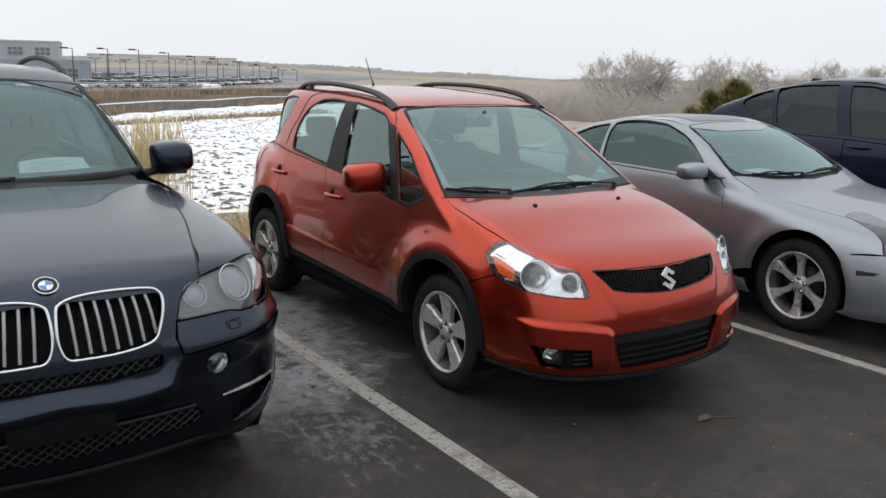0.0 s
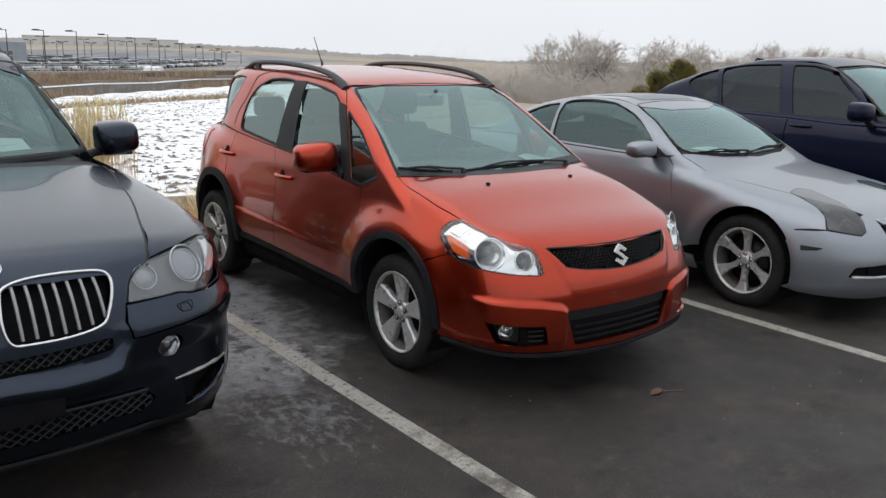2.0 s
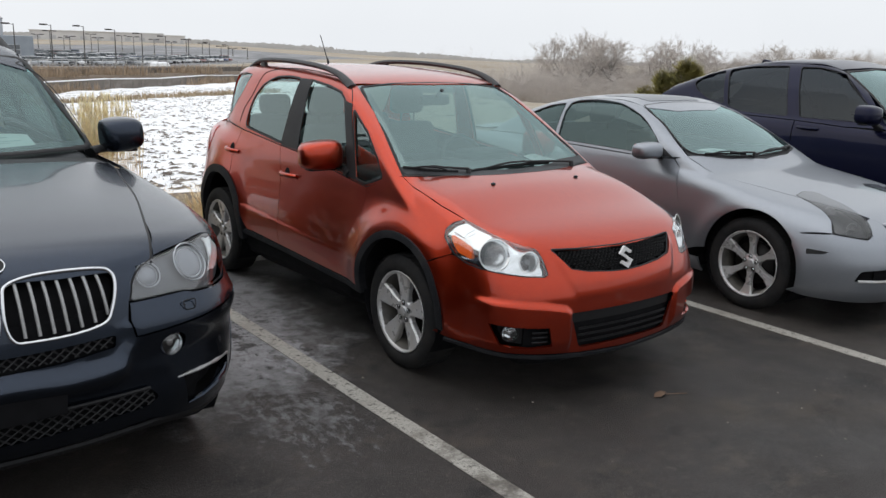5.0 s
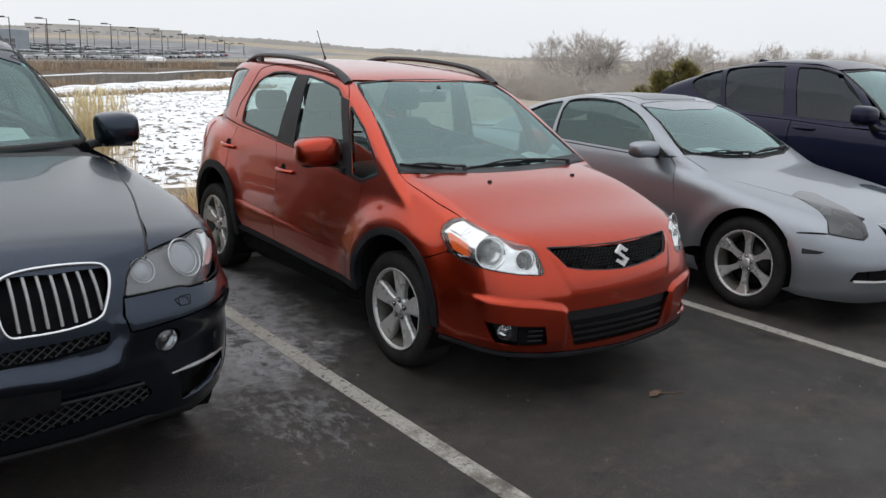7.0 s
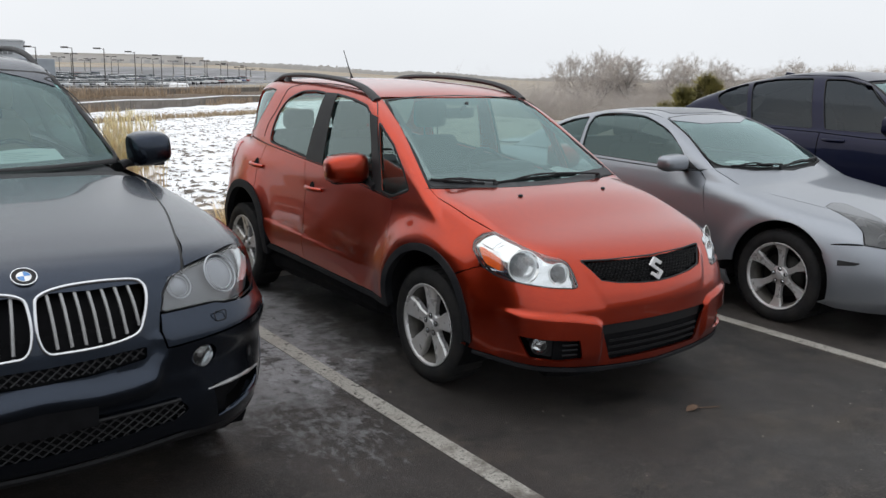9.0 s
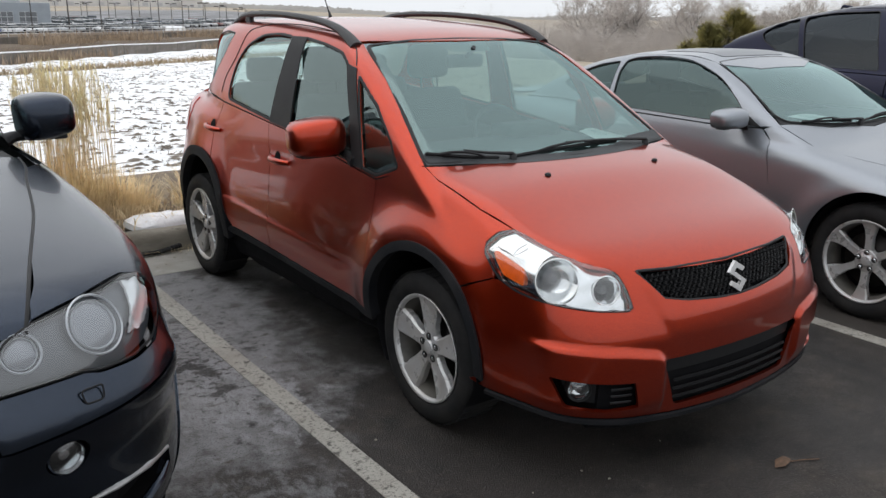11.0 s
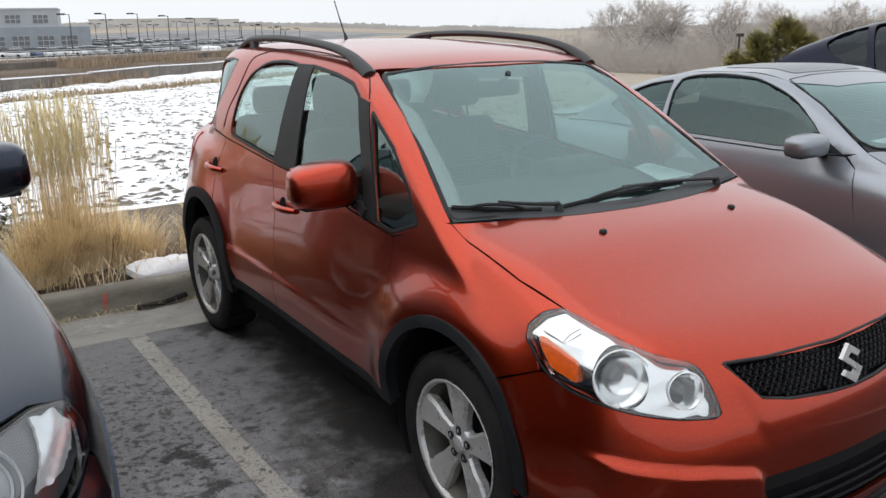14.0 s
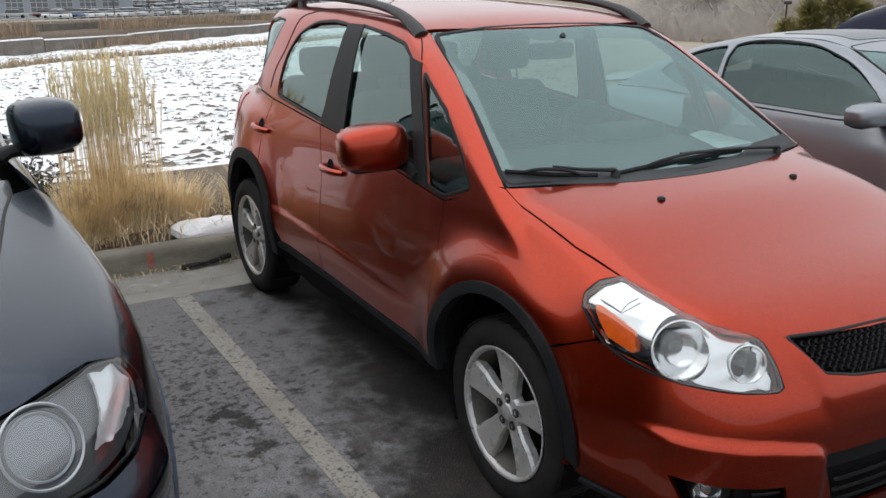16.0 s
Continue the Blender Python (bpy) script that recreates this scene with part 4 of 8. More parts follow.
    frame_side = [("side", [(0.14, 1.05), (0.393, 0.972), (0.519, 0.986), (1.306, 1.075), (1.543, 1.09), (2.205, 1.138), (2.5, 1.165), (2.97, 1.173), (2.935, 1.32), (2.85, 1.46), (2.72, 1.535)]),
                  ("top", [(-0.475, 2.62), (-0.51, 2.5), (-0.548, 2.2), (-0.57, 1.8), (-0.575, 1.4), (-0.57, 1.1), (-0.565, 0.9)]), ("front", [(-0.56, 1.52), (-0.612, 1.38), (-0.672, 1.22), (-0.73, 1.068)])]
    panel(B, "window_frame_panel", frame_side, "diag", ORANGE, car, res=0.025, holes=[[("side", rw_r)], [("side", fw_r)], [("side", tri_r)], [("side", qw_r)]], gap=0.001)
    for o, n_, g in ((rw_r, "rear_door_window", PANE), (fw_r, "front_door_window", PANE), (tri_r, "quarter_light", PANE), (qw_r, "rear_quarter_window", QUARTER)):
        for ob in panel(B, n_, o, "side", g, car, "tinted side window", gap=-0.004, lift=-0.012, rim=0, res=0.04):
            ob.visible_shadow = False
        strip(B, "window_seal", "side", resample(o, 0.012), SEAL, car, 0.008 if n_ == "rear_quarter_window" else 0.018, 0.003, closed=True)
    panel(B, "centre_pillar_cover", [("side", [(1.535, 1.092), (1.476, 1.538), (1.318, 1.538), (1.287, 1.078)])], "side", BLACK, car, "black centre pillar", lift=0.003, rim=0.006, gap=0.0)
    panel(B, "front_pillar_cover", [("side", [(0.615, 1.001), (0.7, 1.204), (0.832, 1.438), (0.735, 1.42), (0.598, 1.165), (0.522, 0.99)])], "side", BLACK, car, "black window divider", lift=0.003, rim=0.006, gap=0.0)
    # the shut line of the doors over the windows
    shut = B.snap(spline([(-0.72, 2.27, 1.183), (-0.70, 2.235, 1.282), (-0.68, 2.15, 1.38), (-0.65, 2.1, 1.469), (-0.611, 2.06, 1.546), (-0.587, 1.939, 1.576), (-0.567, 1.808, 1.592), (-0.554, 1.511, 1.593), (-0.562, 1.208, 1.576), (-0.575, 1.053, 1.558), (-0.588, 0.955, 1.539), (-0.607, 0.865, 1.51), (-0.632, 0.809, 1.481), (-0.665, 0.75, 1.43)], 4))
    for s in (1, -1):
        part("door_shut_line", tube([(p[0] * s, p[1], p[2]) for p in shut], 0.0032, 6), SEAL, car, smooth=True)
    # roof
    roof_edge = [(-0.563, 0.9), (-0.568, 1.1), (-0.573, 1.4), (-0.568, 1.8), (-0.546, 2.2), (-0.508, 2.5), (-0.4, 2.78)]
    panel(B, "roof", [*roof_edge, (-0.2, 2.83), (0.2, 2.83), *[(-x, y) for x, y in roof_edge[::-1]], (0.3, 0.855), (0, 0.84), (-0.3, 0.855)], "top", ORANGE, car, "burnt orange roof", both=False, res=0.04)
    panel(B, "windscreen", rounded([(-0.555, 1.515), (-0.3, 1.536), (0, 1.542), (0.3, 1.536), (0.555, 1.515), (0.668, 1.22), (0.722, 1.074), (0.3, 1.074), (0, 1.074), (-0.3, 1.074), (-0.722, 1.074), (-0.668, 1.22)], 0.03), "front", SCREEN, car, "green-tinted windscreen", both=False, gap=-0.002, lift=-0.003, rim=0, res=0.05).visible_shadow = False
    strip(B, "windscreen_seal", "front", rounded([(-0.555, 1.515), (-0.3, 1.536), (0, 1.542), (0.3, 1.536), (0.555, 1.515), (0.668, 1.22), (0.722, 1.074), (0.3, 1.074), (0, 1.074), (-0.3, 1.074), (-0.722, 1.074), (-0.668, 1.22)], 0.03, 6), SEAL, car, 0.022, 0.004, closed=True, both=False)
    panel(B, "cowl", [("top", [(-0.715, 0.09), (-0.54, 0.03), (-0.3, -0.02), (0, -0.037), (0.3, -0.02), (0.54, 0.03), (0.715, 0.09), (0.69, 0.13), (0.3, 0.07), (0, 0.055), (-0.3, 0.07), (-0.69, 0.13)])], "top", BLACK, car, "black plastic cowl below the windscreen", both=False, lift=-0.006, rim=0.02)
    hatch = panel(B, "tailgate", rounded([(-0.62, 0.75), (-0.6, 1.08), (-0.45, 1.5), (0.45, 1.5), (0.6, 1.08), (0.62, 0.75)], 0.05), "rear", ORANGE, car, both=False, holes=[rounded([(-0.5, 1.12), (-0.4, 1.45), (0.4, 1.45), (0.5, 1.12)], 0.05)], res=0.05)
    panel(B, "rear_window", rounded([(-0.5, 1.12), (-0.4, 1.45), (0.4, 1.45), (0.5, 1.12)], 0.05), "rear", PANE, car, both=False, rim=0, lift=-0.008, res=0.06).visible_shadow = False
    panel(B, "rear_bumper", [(-0.8, 0.3), (-0.8, 0.72), (0.8, 0.72), (0.8, 0.3)], "rear", ORANGE, car, both=False, res=0.05)
    panel(B, "tail_lamp", [("side", [(2.9, 1.11), (2.76, 1.11), (2.74, 1.03), (2.8, 0.9), (3.0, 0.86), (3.04, 1.0)])], "side", RED, car, "red tail lamp", lift=0.004)
    for s in (-1, 1):
        strip(B, "roof_channel", "top", [(s * x, y) for x, y in roof_edge], SEAL, car, 0.03, 0.001, both=False)
    panel(B, "windscreen_band", [(-0.72, 1.068), (-0.3, 1.066), (0, 1.066), (0.3, 1.066), (0.72, 1.068), (0.708, 1.108), (0.3, 1.094), (0, 1.09), (-0.3, 1.094), (-0.708, 1.108)], "front", TRIM, car, "black band at the foot of the windscreen", both=False, lift=0.001, rim=0, gap=0)
    # nose
    hl = [(-41.4, 0.917), (-44.5, 0.902), (-46.8, 0.862), (-47.0, 0.825), (-45.1, 0.777), (-43.5, 0.746), (-40.6, 0.72), (-37.4, 0.708), (-34.1, 0.701), (-27.5, 0.688), (-23.3, 0.683), (-22.5, 0.693), (-23.25, 0.749), (-24.2, 0.794), (-25.3, 0.815), (-29.2, 0.833), (-34.1, 0.866), (-37.2, 0.89)]
    grille = [(-21, 0.803), (-14, 0.797), (0, 0.792), (14, 0.797), (21, 0.803), (16.6, 0.708), (12, 0.688), (5, 0.674), (0, 0.670), (-5, 0.674), (-12, 0.688), (-16.6, 0.708)]
    intake = nose_round([(-17, 0.492), (17, 0.492), (14.2, 0.305), (-14.2, 0.305)], 0.02)
    fogs = [(-34.7, 0.448), (-22.7, 0.433), (-21.8, 0.338), (-26.5, 0.331), (-32.3, 0.342)]
    front_arch = [(-B.plane("nose", p)[0], float(p[2])) for p in B.place("side", arc(*FA, 0.39, 198, 146, 8, 0.92))]
    bumper = [("nose", [(-52.2, 0.681), (-48.5, 0.715), (-44.7, 0.748), *hl[5:15], (-22.6, 0.812), (-21, 0.803), (-16.6, 0.708), (-12, 0.688), (-5, 0.674), (0, 0.67), (5, 0.674), (12, 0.688), (16.6, 0.708), (21, 0.803), (22.6, 0.812), *[(-a, z) for a, z in hl[5:15][::-1]], (44.7, 0.748), (48.5, 0.715), (52.2, 0.681),
                        *front_arch[::-1], (50, 0.31), (46, 0.302), (28, 0.298), (14, 0.274), (0, 0.262), (-14, 0.274), (-28, 0.298), (-46, 0.302), (-50, 0.31), *[(-a, z) for a, z in front_arch]])]

    def moulding(p):
        """The step above the fog lamps and the ridge that runs down from the bonnet's corners."""
        a = np.degrees(np.arctan2(np.abs(p[:, 0]), 0.35 - p[:, 1]))
        z = p[:, 2]
        shelf = np.interp(a, (16.5, 18.5, 24, 30, 37), (0.49, 0.525, 0.55, 0.562, 0.566))
        low = 0.019 * step(shelf + 0.012, shelf - 0.016, z) * step(16.6, 17.5, a) * step(41, 34, a) * step(0.27, 0.36, z)
        line = 16.6 + (z - 0.62) / 0.165 * 4.2
        middle = 0.008 * step(line + 0.9, line - 0.9, a) * step(0.54, 0.68, z) * step(0.82, 0.74, z)
        return low + middle

    panel(B, "front_bumper", bumper, "nose", ORANGE, car, "burnt orange front bumper", both=False, holes=[intake, fogs, [(-a, z) for a, z in fogs]], res=0.011, push=moulding)
    # dark strip added for the thin shadow along the bumper's lower edge
    panel(B, "lower_lip", [(-46, 0.3), (-28, 0.296), (-14, 0.272), (0, 0.26), (14, 0.272), (28, 0.296), (46, 0.3), (46, 0.28), (28, 0.272), (14, 0.25), (0, 0.24), (-14, 0.25), (-28, 0.272), (-46, 0.28)], "nose", CLAD, car, "dark lower bumper lip standing in for the shadow below it", both=False, lift=0.01, res=0.03)
    # grille with a mesh of small cells
    back = panel(B, "grille", grille, "nose", GAP, car, "black honeycomb grille", both=False, lift=-0.03, rim=0, gap=-0.002, res=0.04)
    strip(B, "grille_surround", "nose", nose_round(grille, 0.012), BLACK, back, 0.012, 0.006, closed=True, both=False)
    bm = bmesh.new()
    g = np.array(grille) * np.array([0.0195, 1])
    cells = [((i + (j % 2) * 0.5) * 1.15 - 22, 0.668 + j * 0.0145) for j in range(10) for i in range(39)]
    cells = [c for c in cells if inside(np.array([c]) * np.array([0.0195, 1]), inset(resample(g, 0.01), 0.009))[0]]
    cq = B.place("nose", cells)
    cn = B.normal(cq)
    for q, nrm in zip(cq, cn):
        ux = np.cross([0, 0, 1.0], nrm)
        ux /= np.linalg.norm(ux)
        uz = np.cross(nrm, ux)
        outer, inner, deep = [], [], []
        for t in range(6):
            d = ux * math.cos(math.pi / 3 * t + math.pi / 6) * 1.25 + uz * math.sin(math.pi / 3 * t + math.pi / 6)
            outer.append(bm.verts.new(q + d * 0.0100 - nrm * 0.006))
            inner.append(bm.verts.new(q + d * 0.0070 - nrm * 0.001))
            deep.append(bm.verts.new(q + d * 0.0060 - nrm * 0.02))
        for t in range(6):
            u = (t + 1) % 6
            bm.faces.new((outer[t], outer[u], inner[u], inner[t]))
            bm.faces.new((inner[t], inner[u], deep[u], deep[t]))
    tagged(part("grille_mesh", bm, BLACK, back, "black plastic honeycomb"), kind="stuff")
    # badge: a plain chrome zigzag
    c = B.place("nose", [(0, 0.736)])[0] + np.array([0, -0.012, 0])
    bm = bmesh.new()
    half = [(-0.85, 0.35), (-0.1, 1.0), (0.82, 0.47), (0.52, 0.26), (-0.02, 0.56), (-0.3, 0.36)]
    f = bm.faces.new([bm.verts.new((c[0] + a * 0.056, c[1] + b * 0.0145, c[2] + b * 0.058)) for a, b in half + [(-a, -b) for a, b in half]])
    ex = bmesh.ops.extrude_face_region(bm, geom=[f])["geom"]
    bmesh.ops.translate(bm, vec=(0, -0.012, 0), verts=[e for e in ex if isinstance(e, bmesh.types.BMVert)])
    bmesh.ops.recalc_face_normals(bm, faces=bm.faces)
    part("front_badge", bm, ALLOY, back, "bright angular badge")
    # lower air intake
    box = panel(B, "air_intake", intake, "nose", GAP, car, "black lower air intake", both=False, lift=-0.06, rim=0, gap=-0.004, res=0.05)
    panel(B, "intake_beam", [(-16.8, 0.49), (16.8, 0.49), (15.8, 0.435), (-15.8, 0.435)], "nose", SEAL, box, both=False, lift=-0.02, rim=0.03, gap=0.001)
    for z in (0.405, 0.37, 0.335):
        strip(B, "intake_slat", "nose", [(a, z) for a in np.linspace(-14.6, 14.6, 24)], SEAL, box, 0.012, -0.01, both=False)
    # fog lamps
    for s in (-1, 1):
        pocket = panel(B, "fog_lamp_pocket", [(-s * a, z) for a, z in fogs], "nose", BLACK, car, "black fog lamp pocket", both=False, lift=-0.045, rim=0, gap=-0.003, res=0.04)
        q = B.place("nose", [(s * 30.85, 0.395)])[0]
        n_ = B.normal(q[None])[0]
        q = q - n_ * 0.026
        m4 = Matrix.Translation(q) @ Vector((n_[0] * 0.6, n_[1], 0)).normalized().to_track_quat("X", "Z").to_matrix().to_4x4()
        for nm, pr, mt, lb in (("fog_lamp_bezel", [(-0.03, 0.046), (0.008, 0.046), (0.012, 0.042), (0.004, 0.038)], BLACK, ""), ("fog_lamp_reflector", [(0.0, 0.038), (-0.02, 0.03), (-0.03, 0.0)], REFLECTOR, "round fog lamp reflector"), ("fog_lamp_bulb", [(-0.03, 0.012), (-0.006, 0.012), (-0.004, 0.0)], CHROME, ""), ("fog_lamp_lens", [(0.004, 0.038), (0.012, 0.02), (0.014, 0.0)], CLEAR, "")):
            bm = lathe(pr, 24)
            bmesh.ops.transform(bm, matrix=m4, verts=bm.verts)
            part(nm, bm, mt, pocket, lb, smooth=True)
        for k in range(3):
            strip(B, "pocket_slat", "nose", [(s * a, 0.355 + k * 0.026) for a in np.linspace(22.6, 26, 6)], BLACK, pocket, 0.01, 0.003, both=False)
    # headlamps
    for s in (-1, 1):
        o = np.array([(-s * a, z) for a, z in hl])
        bowls = ((s * 34.3, 0.785, 0.078), (s * 26.5, 0.757, 0.05))
        wells = [[(a + r / 0.0225 * math.cos(t), z + r * math.sin(t)) for t in np.linspace(0, 2 * math.pi, 28, endpoint=False)] for a, z, r in bowls]
        lamp = panel(B, "headlamp", o, "nose", REFLECTOR, car, "clear headlamp with amber indicator", both=False, lift=-0.009, rim=0, gap=-0.002, res=0.012, holes=wells, push=lambda p: -0.009 * np.abs(np.sin(p[:, 0] * 23 + p[:, 2] * 14)) - 0.004 * np.abs(np.sin(p[:, 2] * 60 - p[:, 0] * 20)))
        lens = panel(B, "headlamp_lens", nose_round(o, 0.015), "nose", CLEAR, lamp, both=False, gap=0.001, lift=0.002, rim=0.0, res=0.025)
        lens.visible_shadow = False
        strip(B, "headlamp_seal", "nose", nose_round(o, 0.015), SEAL, lamp, 0.009, 0.002, closed=True, both=False)
        strip(B, "housing_joint", "nose", [(s * 44.5, 0.858), (s * 42.8, 0.85), (s * 41.6, 0.842), (s * 40.6, 0.866), (s * 39.0, 0.883)], LAMP_DARK, lamp, 0.004, 0.001, both=False, lift=-0.006)
        panel(B, "indicator", nose_round([(s * 45.2, 0.841), (s * 44.3, 0.845), (s * 39.6, 0.806), (s * 39.6, 0.744), (s * 43.2, 0.766), (s * 44.8, 0.814)], 0.008), "nose", AMBER, lamp, "amber indicator", both=False, lift=-0.007, rim=0.012, gap=0, res=0.02)
        for a, z, r in bowls:
            q = B.place("nose", [(a, z)])[0] - B.normal(B.place("nose", [(a, z)]))[0] * 0.014
            m4 = Matrix.Translation(q) @ Vector((math.sin(radians(a)) * 0.85, -1, 0.22)).normalized().to_track_quat("X", "Z").to_matrix().to_4x4()
            for nm, pr, mt in (("reflector_bowl", [(0.004, r + 0.003), (0.002, r), (-0.03, r * 0.8), (-0.055, r * 0.35), (-0.06, 0.0)], REFLECTOR), ("bowl_rim", [(0.003, r + 0.004), (0.005, r + 0.001), (0.002, r - 0.001)], LAMP_WHITE), ("bulb_shield", [(-0.055, 0.016), (-0.03, 0.015), (-0.024, 0.011), (-0.023, 0)], LAMP_DARK)):
                bm = lathe(pr, 22 if nm == "reflector_bowl" else 32)
                bmesh.ops.transform(bm, matrix=m4, verts=bm.verts)
                part(nm, bm, mt, lamp, smooth=True)
    # cladding: arches and sills
    for (cy, cz), r0, r1, a0, a1 in ((FA, 0.362, 0.405, -9, 193), (RA, 0.372, 0.428, -4, 190)):
        squash = 0.92 if cy < 1 else 1.0
        arch = arc(cy, cz, r1, a0, a1, 30, squash) + arc(cy, cz, r0, a1, a0, 30, squash)
        panel(B, "arch_cladding", arch, "side", CLAD, car, "grey-black arch cladding", lift=0.012, rim=0.05, gap=0, res=0.022)
    panel(B, "sill_cladding", [(0.34, 0.387), (0.7, 0.387), (1.0, 0.394), (1.46, 0.41), (1.98, 0.431), (2.02, 0.4), (1.95, 0.385), (1.46, 0.372), (0.7, 0.348), (0.33, 0.348)], "side", CLAD, car, "grey-black sill cladding", lift=0.004, rim=0.03, res=0.02)
    # handles: a bar over a flat black oval painted as the recess's shade
    for y0, y1, z0, z1 in ((1.475, 1.25, 0.912, 0.91), (2.37, 2.165, 0.985, 0.972)):
        recess_ovals = panel(B, "handle_recess_shade", arc(y0 - 0.085, z0 + 0.008, 0.034, 0, 345, 16), "side", GAP, car, "black oval painted as the shade in a handle recess", lift=0.0015, rim=0, gap=0, res=0.03)
        for s, owner in zip((-1, 1), recess_ovals):
            q = B.place("side", [(y, z) for y, z in zip(np.linspace(y0, y1, 9), np.linspace(z0, z1, 9))])
            off = [0.004, 0.018, 0.028, 0.032, 0.033, 0.032, 0.028, 0.018, 0.004]
            path = [((abs(p[0]) + o_) * s, p[1], p[2]) for p, o_ in zip(q, off)]
            part("door_handle", tube(path, [0.012, 0.015, 0.016, 0.016, 0.016, 0.016, 0.016, 0.015, 0.012], 10), ORANGE, owner, "burnt orange door handle", smooth=True)
    side_mirror(car, (-0.888, 0.755, 1.117), (0.27, 0.2, 0.182), ORANGE, (-0.755, 0.6, 1.01), lean=-3)
    # roof rails and aerial
    for s in (-1, 1):
        path = [(-0.592, 0.88, -0.012), (-0.592, 0.96, 0.012), (-0.588, 1.08, 0.036), (-0.582, 1.3, 0.05), (-0.572, 1.7, 0.054), (-0.555, 2.05, 0.048), (-0.535, 2.3, 0.034), (-0.515, 2.44, 0.006), (-0.51, 2.5, -0.012)]
        q = spline([(x, y, float(B.place("top", [(x, y)])[0][2]) + h) for x, y, h in path], 5)
        rail = part("roof_rail", tube([(p[0] * -s, p[1], p[2]) for p in q], [0.022 + 0.012 * math.exp(-(i / 8) ** 2) + 0.008 * math.exp(-((i - 40) / 5) ** 2) for i in range(len(q))], 10, flat=0.8), RAIL_BLACK, car, "black roof rail", smooth=True)
        foot = B.place("top", [(-0.54, 2.24)])[0]
        part("rail_foot", block((0.03, 0.07, 0.06), (foot[0] * -s, foot[1], foot[2] + 0.012), 0.01), RAIL_BLACK, rail)
    q = B.place("top", [(0.01, 2.25)])[0]
    part("aerial", tube([tuple(q + np.array([0, 0, -0.005])), tuple(q + np.array([0, 0.01, 0.02])), tuple(q + np.array([0, 0.03, 0.045])), tuple(q + np.array([0, 0.13, 0.21]))], [0.013, 0.008, 0.004, 0.003], 8), BLACK, car, "short black roof aerial", smooth=True)
    panel(B, "mirror_mount_patch", rounded([(-0.17, 1.538), (0.17, 1.538), (0.13, 1.488), (-0.13, 1.488)], 0.025), "front", TRIM, car, "dark patch behind the mirror mount", both=False, lift=-0.008, rim=0, gap=0)
    long_wiper(car, (-0.34, 0.02, 1.065), (-0.54, 0.105, 1.1), ((-0.7, 0.145, 1.103), (-0.4, 0.03, 1.075)), B)
    long_wiper(car, (0.505, 0.04, 1.065), (0.0, 0.055, 1.092), ((-0.316, 0.015, 1.077), (0.339, 0.058, 1.088)), B)
    # inside
    belt_lining(B, [(0.393, 0.972), (0.519, 0.986), (1.306, 1.075), (1.543, 1.09), (2.205, 1.138), (2.5, 1.165), (2.9, 1.173)], car)
    core(B, "inner_structure", car, [(0, 0.4, 0.46, 0.5), (2.5, 0.4, 0.46, 0.5)])
    well(car, FA[0], FA[1], 0.375, 0.5, 0.83)
    well(car, RA[0], RA[1], 0.39, 0.5, 0.83)
    bm = block((1.32, 0.6, 0.16), (0, 0.5, 0.965), 0.06, 3)
    part("dashboard", bm, TRIM, car, "dark dashboard", smooth=True)
    part("instrument_hood", block((0.36, 0.2, 0.09), (0.35, 0.72, 1.06), 0.035, 3), TRIM, car, smooth=True)
    steering_wheel(car, (0.35, 0.92, 1.0))
    panel(B, "pillar_trim", [(-0.505, 1.5), (-0.558, 1.512), (-0.712, 1.09), (-0.66, 1.09)], "front", TRIM, car, "dark inner pillar trim", lift=-0.025, rim=0, gap=0)
    for x in (-0.35, 0.35):
        seat(car, (x, 1.4, 0.62), CLOTH)
    part("rear_bench", block((1.24, 0.18, 0.62), (0, 2.35, 0.92), 0.06, 3), CLOTH, car, "grey rear seat back", smooth=True)
    for x in (-0.38, 0.38):
        part("rear_headrest", block((0.25, 0.1, 0.15), (x, 2.4, 1.3), 0.04, 3), CLOTH, car, smooth=True)
    part("parcel_shelf", block((1.2, 0.4, 0.03), (0, 2.75, 1.08), 0.01), TRIM, car)
    part("interior_mirror", block((0.23, 0.04, 0.07), (0.02, 0.84, 1.43), 0.018, 2), TRIM, car, "dark rear-view mirror", smooth=True)
    part("mirror_stem", tube([(0.02, 0.76, 1.5), (0.02, 0.82, 1.45)], 0.012), TRIM, car)
    panel(B, "headlining", [(-0.45, 1.05), (0.45, 1.05), (0.42, 2.7), (-0.42, 2.7)], "top", LINING, car, "pale headlining", both=False, lift=-0.04, rim=0, res=0.1)
    paper_sheet(car, [(0.43, 0.25, 1.06), (0.655, 0.26, 1.06), (0.69, 0.52, 1.066), (0.55, 0.52, 1.066)])
    for y in (0, 2.5):
        for s in (-1, 1):
            wheel(car, (s * 0.72, y - 0.03 + 0.012 * y, 0.326), s, 0.326, 0.231, 0.215, 5, "five")
    return car


orange_car(pose(0, 0, 0))

# ---- the blue-black large car ----
def both_ways(pts):
    """A left-hand outline closed by its mirror image."""
    return [*pts, *[(-a, b) for a, b in pts[::-1]]]


